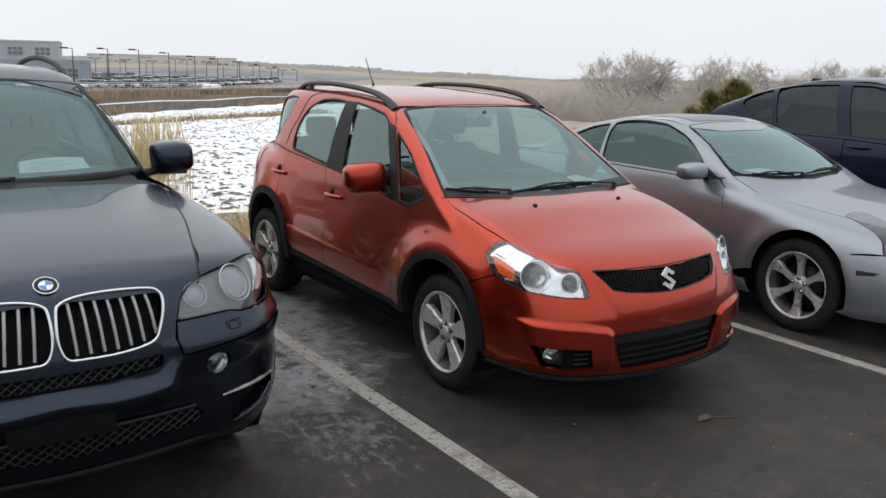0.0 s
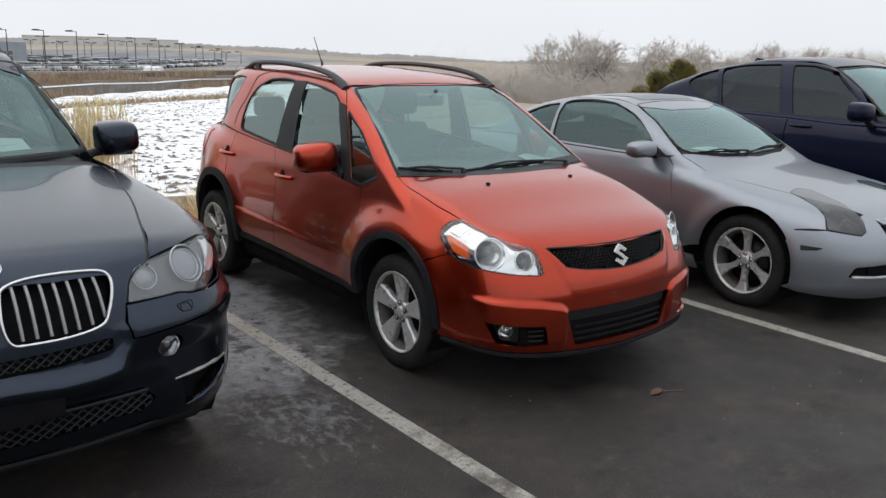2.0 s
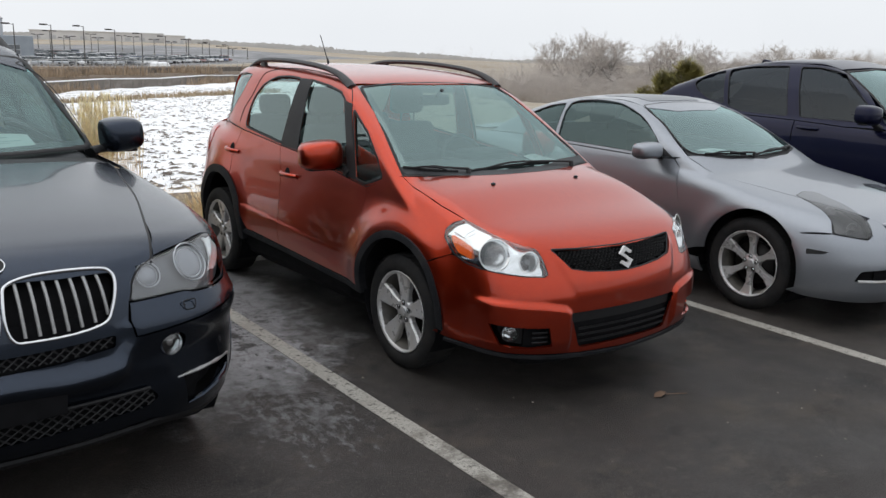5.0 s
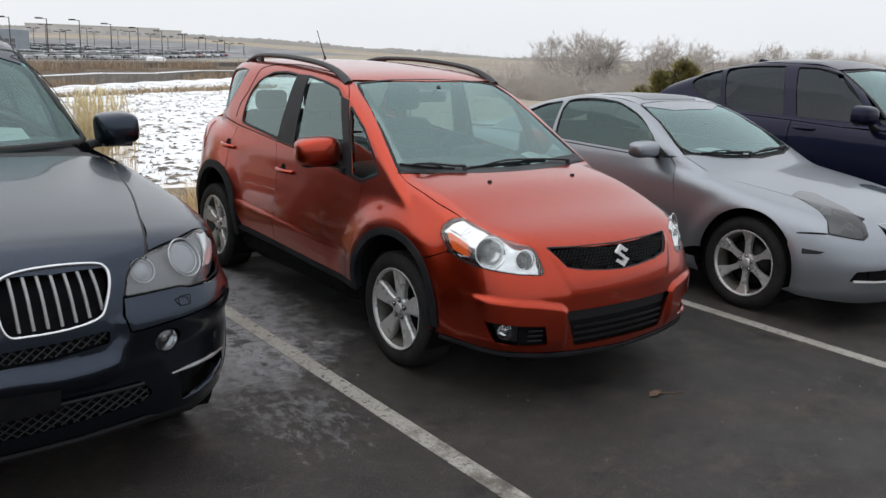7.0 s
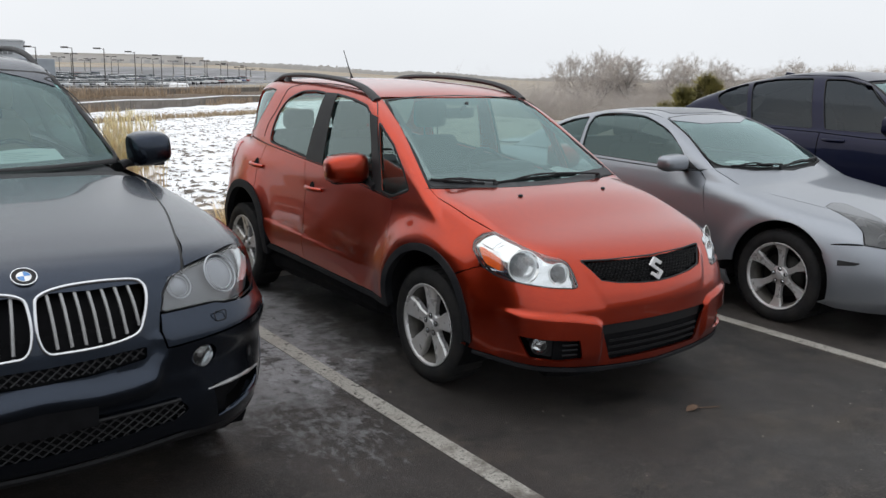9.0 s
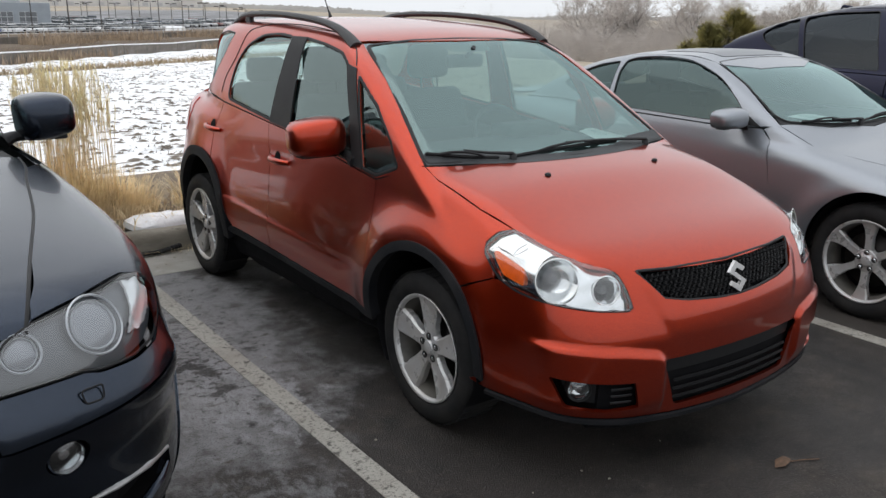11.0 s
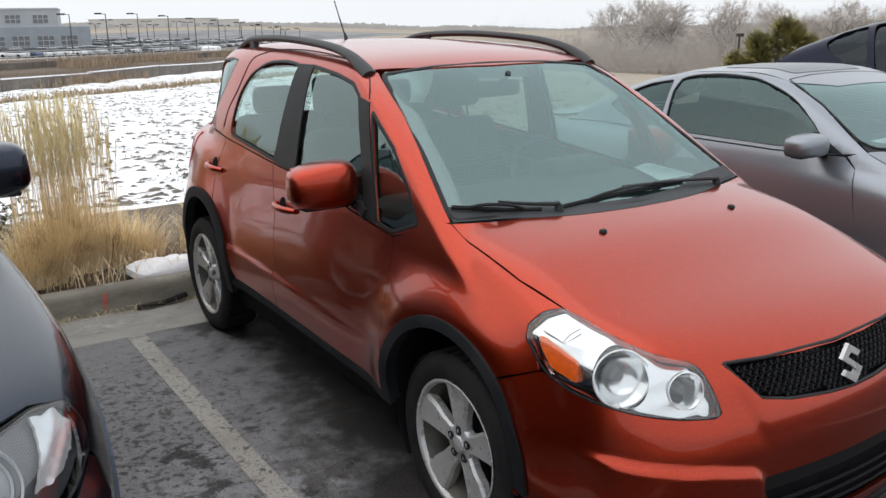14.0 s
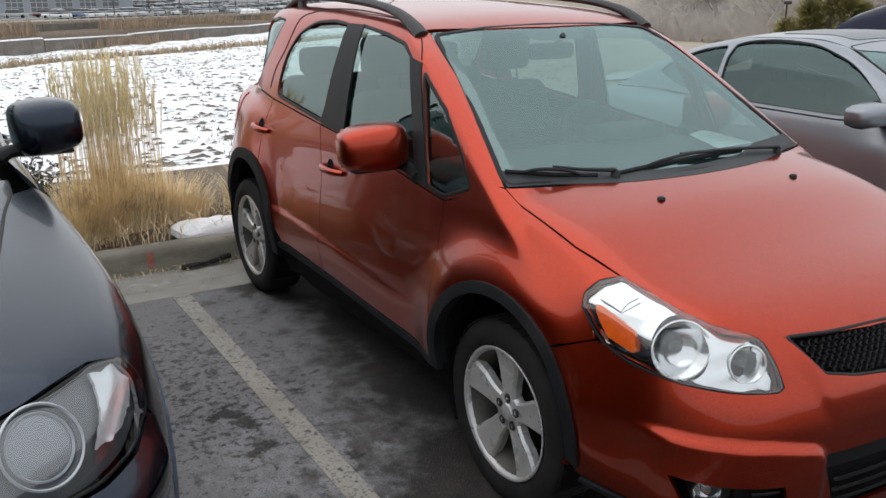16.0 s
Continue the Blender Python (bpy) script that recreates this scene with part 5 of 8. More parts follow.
def blue_car(m):
    B = large_suv()
    B.s["sill_line"] = curve((-1, 0.75), (0, 1.0), (0.8, 1.05), (4, 1.12))
    car = thing("large_suv", "blue-black large luxury SUV with twin chrome grilles", "car", "parked cars", m)
    FA, RA = (0.0, 0.4), (2.93, 0.4)
    edge = [(-0.797, 0.66), (-0.79, 0.5), (-0.757, 0.322), (-0.701, -0.06), (-0.612, -0.45), (-0.56, -0.671), (-0.535, -0.745)]
    hood = both_ways([(0, 0.54), (-0.4, 0.58), *edge, (-0.4, -0.775), (-0.2, -0.79), (-0.02, -0.79)])
    for s in (1, -1):
        strip(B, "bonnet_channel", "top", [(s * x, y) for x, y in spline(edge, 5)], SEAL, car, 0.012, 0.0035, both=False)
    bonnet = panel(B, "bonnet", hood, "top", NAVY, car, "blue-black bonnet", both=False, res=0.04)
    # round badge on the bonnet's front
    q = B.place("top", [(0, -0.728)])[0]
    n_ = B.normal(q[None])[0]
    m4 = Matrix.Translation(q) @ Vector(n_).to_track_quat("Z", "Y").to_matrix().to_4x4()
    for nm, pr, mt in (("badge_ring", [(0.0, 0.041), (0.004, 0.041), (0.005, 0.037), (0.004, 0.024), (0.0, 0.024)], SEAL), ("badge_rim", [(0.0, 0.043), (0.006, 0.042), (0.006, 0.039), (0.0, 0.039)], CHROME), ("badge_disc", [(0.0, 0.024), (0.005, 0.024), (0.006, 0.0)], PAPER)):
        bm = lathe(pr, 32, "z")
        bmesh.ops.transform(bm, matrix=m4, verts=bm.verts)
        part(nm, bm, mt, bonnet, "round badge" if nm == "badge_disc" else "", smooth=True)
    bm = bmesh.new()
    for a0 in (0, 180):
        v = [bm.verts.new((0, 0, 0.0068))] + [bm.verts.new((0.022 * math.cos(radians(a0 + a)), 0.022 * math.sin(radians(a0 + a)), 0.0062)) for a in range(0, 91, 15)]
        bm.faces.new(v)
    bmesh.ops.transform(bm, matrix=m4, verts=bm.verts)
    part("badge_quarters", bm, BADGE_BLUE, bonnet, "blue badge quarters")
    wing = [("top", edge[1:]), ("nose", [(-25.6, 0.972), (-33, 0.994), (-41, 1.002), (-44.5, 0.978), (-46, 0.92), (-45.4, 0.86), (-47, 0.83)]), ("side", [(-0.5, 0.78), (-0.5, 0.66), *arc(*FA, 0.42, 150, 6, 22), (0.44, 0.5), (0.56, 0.9), (0.6, 1.06), (0.62, 1.12)])]
    panel(B, "front_wing", wing, "diag", NAVY, car, res=0.035)
    panel(B, "front_door", [(0.6, 1.07), (0.56, 0.9), (0.44, 0.5), (0.46, 0.42), (1.72, 0.42), (1.72, 1.12), (1.2, 1.1)], "side", NAVY, car, res=0.05)
    panel(B, "rear_door", [(1.725, 1.12), (1.725, 0.42), (2.45, 0.42), (2.52, 0.6), (2.7, 0.82), (2.75, 1.15)], "side", NAVY, car, res=0.05)
    panel(B, "rear_quarter", [(2.755, 1.15), (2.7, 0.82), *arc(*RA, 0.45, 112, 0, 12), (3.8, 0.42), (3.88, 0.8), (3.75, 1.15)], "side", NAVY, car, res=0.05)
    fw = rounded([(0.9, 1.16), (1.66, 1.16), (1.66, 1.62), (1.5, 1.62)], 0.03)
    rw = rounded([(1.78, 1.16), (2.62, 1.19), (2.68, 1.6), (1.78, 1.635)], 0.03)
    qw = rounded([(2.75, 1.2), (3.3, 1.25), (3.1, 1.55), (2.78, 1.59)], 0.04)
    frame_side = [("side", [(0.62, 1.11), (1.2, 1.104), (1.72, 1.124), (2.75, 1.154), (3.6, 1.16), (3.5, 1.4), (3.3, 1.58)]), ("top", [(-0.53, 3.2), (-0.58, 2.6), (-0.6, 2.0), (-0.6, 1.6), (-0.6, 1.42)]), ("front", [(-0.615, 1.645), (-0.7, 1.42), (-0.82, 1.165)])]
    panel(B, "window_frame_panel", frame_side, "diag", NAVY, car, res=0.05, holes=[[("side", fw)], [("side", rw)], [("side", qw)]], gap=0.001)
    for o, n2 in ((fw, "front_door_window"), (rw, "rear_door_window"), (qw, "rear_quarter_window")):
        for ob in panel(B, n2, o, "side", SMOKE, car, "tinted side window", gap=-0.004, lift=-0.01, rim=0, res=0.08):
            ob.visible_shadow = False
        strip(B, "window_seal", "side", resample(o, 0.03), SEAL, car, 0.014, 0.004, closed=True)
    ws = rounded([(-0.605, 1.642), (-0.3, 1.662), (0, 1.668), (0.3, 1.662), (0.605, 1.642), (0.7, 1.4), (0.785, 1.205), (0.4, 1.2), (0, 1.2), (-0.4, 1.2), (-0.785, 1.205), (-0.7, 1.4)], 0.04)
    panel(B, "windscreen", ws, "front", SCREEN_DEEP, car, "green-tinted windscreen", both=False, gap=-0.002, lift=-0.003, rim=0, res=0.06).visible_shadow = False
    strip(B, "windscreen_seal", "front", ws, SEAL, car, 0.035, 0.005, closed=True, both=False)
    panel(B, "windscreen_band", both_ways([(0, 1.198), (-0.4, 1.198), (-0.785, 1.2), (-0.76, 1.255), (-0.7, 1.245), (-0.3, 1.235), (-0.02, 1.235)]), "front", TRIM, car, "dark band at the foot of the windscreen", both=False, lift=-0.012, rim=0)
    panel(B, "cowl", both_ways([(0, 0.545), (-0.4, 0.585), (-0.79, 0.67), (-0.77, 0.8), (-0.4, 0.71), (-0.02, 0.68)]), "top", BLACK, car, "black cowl below the windscreen", both=False, lift=-0.006, rim=0.02)
    roof = both_ways([(0, 1.53), (-0.3, 1.54), (-0.598, 1.42), (-0.598, 1.6), (-0.598, 2.0), (-0.578, 2.6), (-0.528, 3.2), (-0.48, 3.45), (-0.02, 3.5)])
    panel(B, "roof", roof, "top", NAVY, car, "blue-black roof", both=False, res=0.06)
    panel(B, "tailgate", rounded([(-0.72, 0.6), (-0.72, 1.1), (-0.55, 1.6), (0.55, 1.6), (0.72, 1.1), (0.72, 0.6)], 0.05), "rear", NAVY, car, both=False, res=0.08)
    for s in (-1, 1):
        path = [(-0.605, 1.9, -0.01), (-0.603, 2.02, 0.025), (-0.6, 2.2, 0.06), (-0.59, 2.6, 0.085), (-0.575, 3.0, 0.09), (-0.555, 3.35, 0.07), (-0.54, 3.5, -0.01)]
        q = spline([(x, y, float(B.place("top", [(x, y)])[0][2]) + h) for x, y, h in path], 5)
        part("roof_rail", tube([(p[0] * -s, p[1], p[2]) for p in q], 0.018, 10), BLACK, car, "black roof rail", smooth=True)
    # headlamps: round rings behind a clear lens
    hl = [(-20.6, 0.9), (-22.6, 0.945), (-25.6, 0.968), (-33, 0.99), (-41, 0.999), (-45, 0.98), (-46.5, 0.92), (-46, 0.862), (-41, 0.826), (-36, 0.818), (-31, 0.826), (-29.3, 0.838), (-25.9, 0.838), (-19.6, 0.837), (-20.4, 0.88)]
    for s in (-1, 1):
        o = np.array([(-s * a, z) for a, z in hl])
        lamp = panel(B, "headlamp", o, "nose", LAMP_DARK, car, "grey headlamp with round ring lights under a clear lens", both=False, lift=-0.025, rim=0, gap=-0.001, res=0.03)
        panel(B, "headlamp_lens", nose_round(o, 0.02), "nose", HAZE_LENS, lamp, both=False, gap=0.001, lift=0.002, rim=0, res=0.03).visible_shadow = False
        strip(B, "headlamp_seal", "nose", nose_round(o, 0.02), SEAL, lamp, 0.009, 0.003, closed=True, both=False)
        for a, z, r in ((s * 23.9, 0.918, 0.05), (s * 32.6, 0.932, 0.08)):
            q = B.place("nose", [(a, z)])[0]
            n2 = B.normal(q[None])[0]
            q = q - n2 * 0.010
            m4 = Matrix.Translation(q) @ Vector((n2[0], n2[1], n2[2] * 0.9 + 0.05)).normalized().to_track_quat("X", "Z").to_matrix().to_4x4()
            for nm, pr, mt in (("ring_light", [(0.002, r), (0.006, r - 0.003), (0.002, r - 0.006), (-0.002, r - 0.003)], RING), ("projector_bezel", [(-0.002, r - 0.006), (-0.006, r * 0.86), (-0.004, r * 0.8)], LAMP_DARK), ("inner_ring", [(-0.004, r * 0.8), (0.0, r * 0.77), (-0.005, r * 0.73)], RING), ("projector_lens", [(-0.006, r * 0.73), (0.0, r * 0.5), (0.004, r * 0.25), (0.005, 0.0)], SMOKED_DOME)):
                bm = lathe(pr, 36)
                bmesh.ops.transform(bm, matrix=m4, verts=bm.verts)
                part(nm, bm, mt, lamp, smooth=True)
        panel(B, "side_reflector", [(s * 40.6, 0.99), (s * 43.8, 0.982), (s * 44.9, 0.945), (s * 44.2, 0.905), (s * 41.6, 0.878), (s * 37.4, 0.872), (s * 38.6, 0.912), (s * 39.6, 0.952)], "nose", LAMP_WHITE, lamp, "faceted side reflector", both=False, lift=-0.012, rim=0.006, gap=0, res=0.012, push=lambda p: 0.0035 * np.sin(p[:, 1] * 130 + 5 * p[:, 2]) * np.sin(p[:, 2] * 150 + p[:, 1] * 40))
    # bumper
    kidney = [(-0.45, 0.82), (-0.55, 0.915), (-1.4, 0.948), (-4.8, 0.965), (-10.5, 0.969), (-16.2, 0.962), (-17.8, 0.946), (-17.9, 0.91), (-16.6, 0.823), (-15, 0.777), (-10.2, 0.757), (-4, 0.755), (-1.5, 0.764)]
    kid = nose_spline(kidney, 5)
    kid_r = np.array([(-a, z) for a, z in kid])[::-1]
    fogc = (-25.8, 0.646)
    low_in = nose_round(both_ways([(0, 0.475), (-8, 0.48), (-21.2, 0.494), (-23.5, 0.44), (-21.9, 0.405), (-8, 0.385), (-0.01, 0.38)]), 0.02)
    mesh_up = nose_round(both_ways([(0, 0.71), (-8, 0.714), (-16.4, 0.724), (-16.2, 0.684), (-8, 0.662), (-0.01, 0.658)]), 0.01)
    cut = [(-27.5, 0.515), (-41, 0.5), (-42.5, 0.43), (-39.5, 0.41), (-30, 0.36)]
    def crest(p, far):
        """The crease below the headlamps, which leans out from both sides."""
        a = np.degrees(np.arctan2(np.abs(p[:, 0]), 0.4 - p[:, 1]))
        return 0.034 * step(far, 0.738, p[:, 2]) * step(17.5, 20.5, a) * step(50, 44, a)

    top_piece = [(-19.4, 0.832), (-25.9, 0.834), (-29.3, 0.834), (-31, 0.822), (-36, 0.814), (-41, 0.821), (-45.4, 0.856), (-47.5, 0.82), (-46.5, 0.765), (-40, 0.745), (-30, 0.727), (-19.4, 0.712), (-18.9, 0.77)]
    panel(B, "bumper_corner", [("nose", top_piece)], "nose", NAVY, car, "upper bumper corner", res=0.02, push=lambda p: crest(p, 0.86))
    for s in (1, -1):
        strip(B, "tow_cover_joint", "nose", nose_round([(-30.2 * s, 0.8), (-27.8 * s, 0.8), (-28 * s, 0.766), (-30 * s, 0.764)], 0.01), SEAL, car, 0.005, 0.0015, closed=True, both=False, lift=0.033)
    front = [(-0.02, 0.985), (-0.3, 0.968), (-4.8, 0.97), (-10.5, 0.974), (-16.4, 0.967), (-19.5, 0.962), (-22.3, 0.955), (-22.4, 0.945), (-20.4, 0.9), (-20.3, 0.88), (-19.5, 0.836), (-18.9, 0.77), (-19.4, 0.71), (-30, 0.724), (-40, 0.742), (-46.5, 0.762), (-49, 0.7), (-50.5, 0.55), (-50, 0.42), (-46, 0.33), (-38, 0.3), (-24, 0.335), (-12, 0.312), (-0.02, 0.305)]
    ring = [(fogc[0] + 2.2 * math.cos(t), fogc[1] + 0.043 * math.sin(t)) for t in np.linspace(0, 2 * math.pi, 24, endpoint=False)]

    def shaping(p):
        a = np.degrees(np.arctan2(np.abs(p[:, 0]), 0.4 - p[:, 1]))
        z = p[:, 2]
        rail = np.interp(a, (0, 8, 14, 17.2, 18.8, 21, 24), (0.612, 0.6, 0.604, 0.618, 0.69, 0.61, 0.57))
        shelf = 0.03 * step(rail + 0.035, rail, z) * step(rail - 0.09, rail - 0.02, z) * step(20, 17, a)
        return shelf - 0.012 * step(0.57, 0.52, z) * step(26, 22, a) + crest(p, 0.6) * (z < 0.76)
    panel(B, "front_bumper", both_ways(front), "nose", NAVY, car, "blue-black front bumper", both=False, res=0.024, push=shaping,
          holes=[kid, kid_r, low_in, mesh_up, ring, [(-a, z) for a, z in ring], cut, [(-a, z) for a, z in cut]])
    for o in (kid, kid_r):
        g = panel(B, "kidney_grille", o, "nose", GAP, car, "chrome-framed grille with upright bars", both=False, lift=-0.05, rim=0, gap=-0.003, res=0.04)
        strip(B, "chrome_surround", "nose", resample(np.array(o) * SCALE["nose"], 0.01) / SCALE["nose"], CHROME, g, 0.014, 0.011, closed=True, both=False, label="chrome grille surround")
        s = 1 if np.mean(np.array(o)[:, 0]) > 0 else -1
        for k in range(7):
            a = 2.9 + k * 2.13
            zt, zb = np.interp(a, (0, 4.8, 16.5, 18), (0.95, 0.96, 0.957, 0.93)), np.interp(a, (0, 2, 10, 15, 17), (0.79, 0.768, 0.768, 0.787, 0.83))
            q = B.place("nose", [(s * (a - 0.25 + 0.5 * t), zt + (zb - zt) * t) for t in np.linspace(0, 1, 10)]) + np.array([0, 0.012, 0])
            part("grille_bar", tube([tuple(v) for v in q], 0.0065, 8, up=(1, 0, 0)), DULL_BAR, g, smooth=True)
    # mesh grilles
    for o, nm, a_max, z0, z1 in ((mesh_up, "upper_mesh", 16.5, 0.658, 0.722), (low_in, "lower_mesh", 23, 0.385, 0.49)):
        back = panel(B, nm, o, "nose", GAP, car, "black mesh air intake", both=False, lift=-0.05, rim=0, gap=-0.003, res=0.06)
        ok = np.array(o) * SCALE["nose"]
        bm = bmesh.new()
        k = 0
        pitch = 1.7 if nm == "upper_mesh" else 2.0
        slope = 26.0
        for lean in (-1, 1):
            for a0 in np.arange(-a_max - 8, a_max + 8, pitch):
                run = []
                for t in np.linspace(0, 1, 12):
                    z = z0 + (z1 - z0) * t
                    a = a0 + lean * (z - (z0 + z1) / 2) * slope * 2.2
                    if inside(np.array([(a, z)]) * SCALE["nose"], ok)[0]:
                        run.append((a, z))
                if len(run) > 1:
                    q = B.place("nose", [run[0], run[len(run) // 2], run[-1]]) + np.array([0, 0.016, 0])
                    tube([tuple(v) for v in q], 0.0032, 5, bm)
        tagged(part("diamond_mesh", bm, MESH_GREY, back, "grey diamond mesh"), kind="stuff")
    plate = panel(B, "plate_holder", both_ways([(0, 0.6), (-8.3, 0.588), (-8.1, 0.482), (-0.01, 0.475)]), "nose", GAP, car, "empty black number plate holder", both=False, lift=0.016, rim=0.03, res=0.04)
    strip(B, "intake_trim", "nose", [(a, 0.488 + 0.0003 * abs(a)) for a in np.linspace(-21.5, 21.5, 40)], SEAL, plate, 0.014, 0.008, both=False)
    # fog lamps and the cut below them
    for s in (-1, 1):
        q0 = B.place("nose", [(-s * fogc[0], fogc[1])])[0]
        n2 = B.normal(q0[None])[0]
        m4 = Matrix.Translation(q0 - n2 * 0.012) @ Vector((n2[0] * 0.7, n2[1], 0)).normalized().to_track_quat("X", "Z").to_matrix().to_4x4()
        fog = new("fog_lamp")
        fog.parent = car
        for nm, pr, mt in (("fog_lamp_bezel", [(-0.04, 0.05), (0.012, 0.046), (0.016, 0.042), (0.006, 0.038)], CHROME), ("fog_lamp_reflector", [(0.0, 0.039), (-0.02, 0.03), (-0.028, 0.0)], REFLECTOR), ("fog_lamp_bulb", [(-0.028, 0.014), (-0.004, 0.013), (-0.002, 0.0)], CHROME), ("fog_lamp_lens", [(0.006, 0.039), (0.014, 0.02), (0.016, 0.0)], CLEAR)):
            bm = lathe(pr, 28)
            bmesh.ops.transform(bm, matrix=m4, verts=bm.verts)
            part(nm, bm, mt, fog, smooth=True)
        duct = panel(B, "corner_duct", [(-s * a, z) for a, z in cut], "nose", GAP, car, "black corner air duct with a bright blade", both=False, lift=-0.06, rim=0, gap=-0.004, res=0.04)
        q = B.place("nose", [(s * a, z) for a, z in ((26.5, 0.503), (31, 0.507), (36, 0.505), (41.3, 0.492))])
        part("duct_blade", tube([tuple(v) for v in q], [0.004, 0.009, 0.009, 0.005], 8), DULL_BAR, duct, "bright duct blade", smooth=True)
        q = B.place("nose", [(s * a, z) for a, z in ((30, 0.362), (33, 0.375), (36.5, 0.398), (39.6, 0.417), (41.5, 0.44))])
        part("duct_sill", tube([tuple(v) for v in q], [0.004, 0.012, 0.014, 0.012, 0.006], 8), NAVY, duct, smooth=True)
    panel(B, "lower_lip", both_ways([(-0.02, 0.303), (-12, 0.31), (-24, 0.333), (-38, 0.298), (-46, 0.326), (-45, 0.305), (-36, 0.278), (-22, 0.305), (-10, 0.285), (-0.02, 0.28)]), "nose", SEAL, car, "dark lower lip", both=False, lift=0.004)
    for (cy, cz), r0, r1 in ((FA, 0.405, 0.44), (RA, 0.405, 0.45)):
        panel(B, "arch_cladding", arc(cy, cz, r1, -14, 194, 30) + arc(cy, cz, r0, 194, -14, 30), "side", NAVY, car, lift=0.008, rim=0.05, gap=0, res=0.04)
    panel(B, "sill_cladding", [(0.44, 0.415), (2.48, 0.415), (2.5, 0.28), (0.42, 0.28)], "side", CLAD, car, lift=0.008, rim=0.03, res=0.06)
    side_mirror(car, (-0.958, 0.98, 1.255), (0.22, 0.24, 0.186), NAVY, (-0.79, 0.96, 1.16), lean=4)
    wiper(car, (0.1, 0.69, 1.195), (-0.55, 0.72, 1.2), B)
    wiper(car, (-0.45, 0.74, 1.195), (-0.1, 0.69, 1.21), B)
    for y0, z0 in ((1.5, 0.95), (2.5, 0.97)):
        for s in (-1, 1):
            q = B.place("side", [(y, z0) for y in np.linspace(y0, y0 + 0.22, 7)])
            part("door_handle", tube([((abs(p[0]) + o) * s, p[1], p[2]) for p, o in zip(q, (0.0, 0.02, 0.03, 0.03, 0.03, 0.02, 0.0))], 0.014, 8), NAVY, car, smooth=True)
    belt_lining(B, [(0.7, 1.108), (1.2, 1.104), (1.72, 1.124), (2.75, 1.154), (3.55, 1.16)], car)
    core(B, "inner_structure", car, [(0, 0.4, 0.5, 0.55), (2.93, 0.4, 0.5, 0.55)])
    well(car, FA[0], FA[1], 0.425, 0.55, 0.93)
    well(car, RA[0], RA[1], 0.43, 0.55, 0.93)
    part("dashboard", block((1.5, 0.62, 0.16), (0, 1.1, 1.1), 0.06, 3), TRIM, car, "dark dashboard", smooth=True)
    steering_wheel(car, (0.38, 1.5, 1.1))
    for x in (-0.38, 0.38):
        seat(car, (x, 2.0, 0.75), TAN)
    part("rear_bench", block((1.3, 0.18, 0.65), (0, 2.95, 1.05), 0.06, 3), TAN, car, "tan rear seat back", smooth=True)
    panel(B, "headlining", [(-0.5, 1.65), (0.5, 1.65), (0.48, 3.3), (-0.48, 3.3)], "top", LINING, car, "pale headlining", both=False, lift=-0.05, rim=0, res=0.15)
    paper_sheet(car, [(0.16, 0.85, 1.2), (0.52, 0.87, 1.2), (0.53, 1.2, 1.245), (0.19, 1.1, 1.245)])
    for y in (0, 2.93):
        for s in (-1, 1):
            wheel(car, (s * 0.8, y, 0.369), s, 0.369, 0.24, 0.25, 5, "five")
    return car


RING = mat("ring_light_plastic", (0.45, 0.47, 0.5), 0.3, 0.2, grain=0.05)
HAZE_LENS = glass("weathered_lamp_lens", (0.84, 0.86, 0.88), 0.05, lift=0.04)
BADGE_BLUE = mat("badge_blue", (0.04, 0.2, 0.5), 0.25, coat=0.8, grain=0.05)
SMOKED_DOME = mat("projector_glass", (0.2, 0.21, 0.23), 0.08, 0.3, coat=1.0, grain=0.05)
MESH_GREY = mat("mesh_grey", (0.014, 0.014, 0.016), 0.5, 0.2, grain=0.15)
blue_car(pose(-2.94, 0.05, 0))

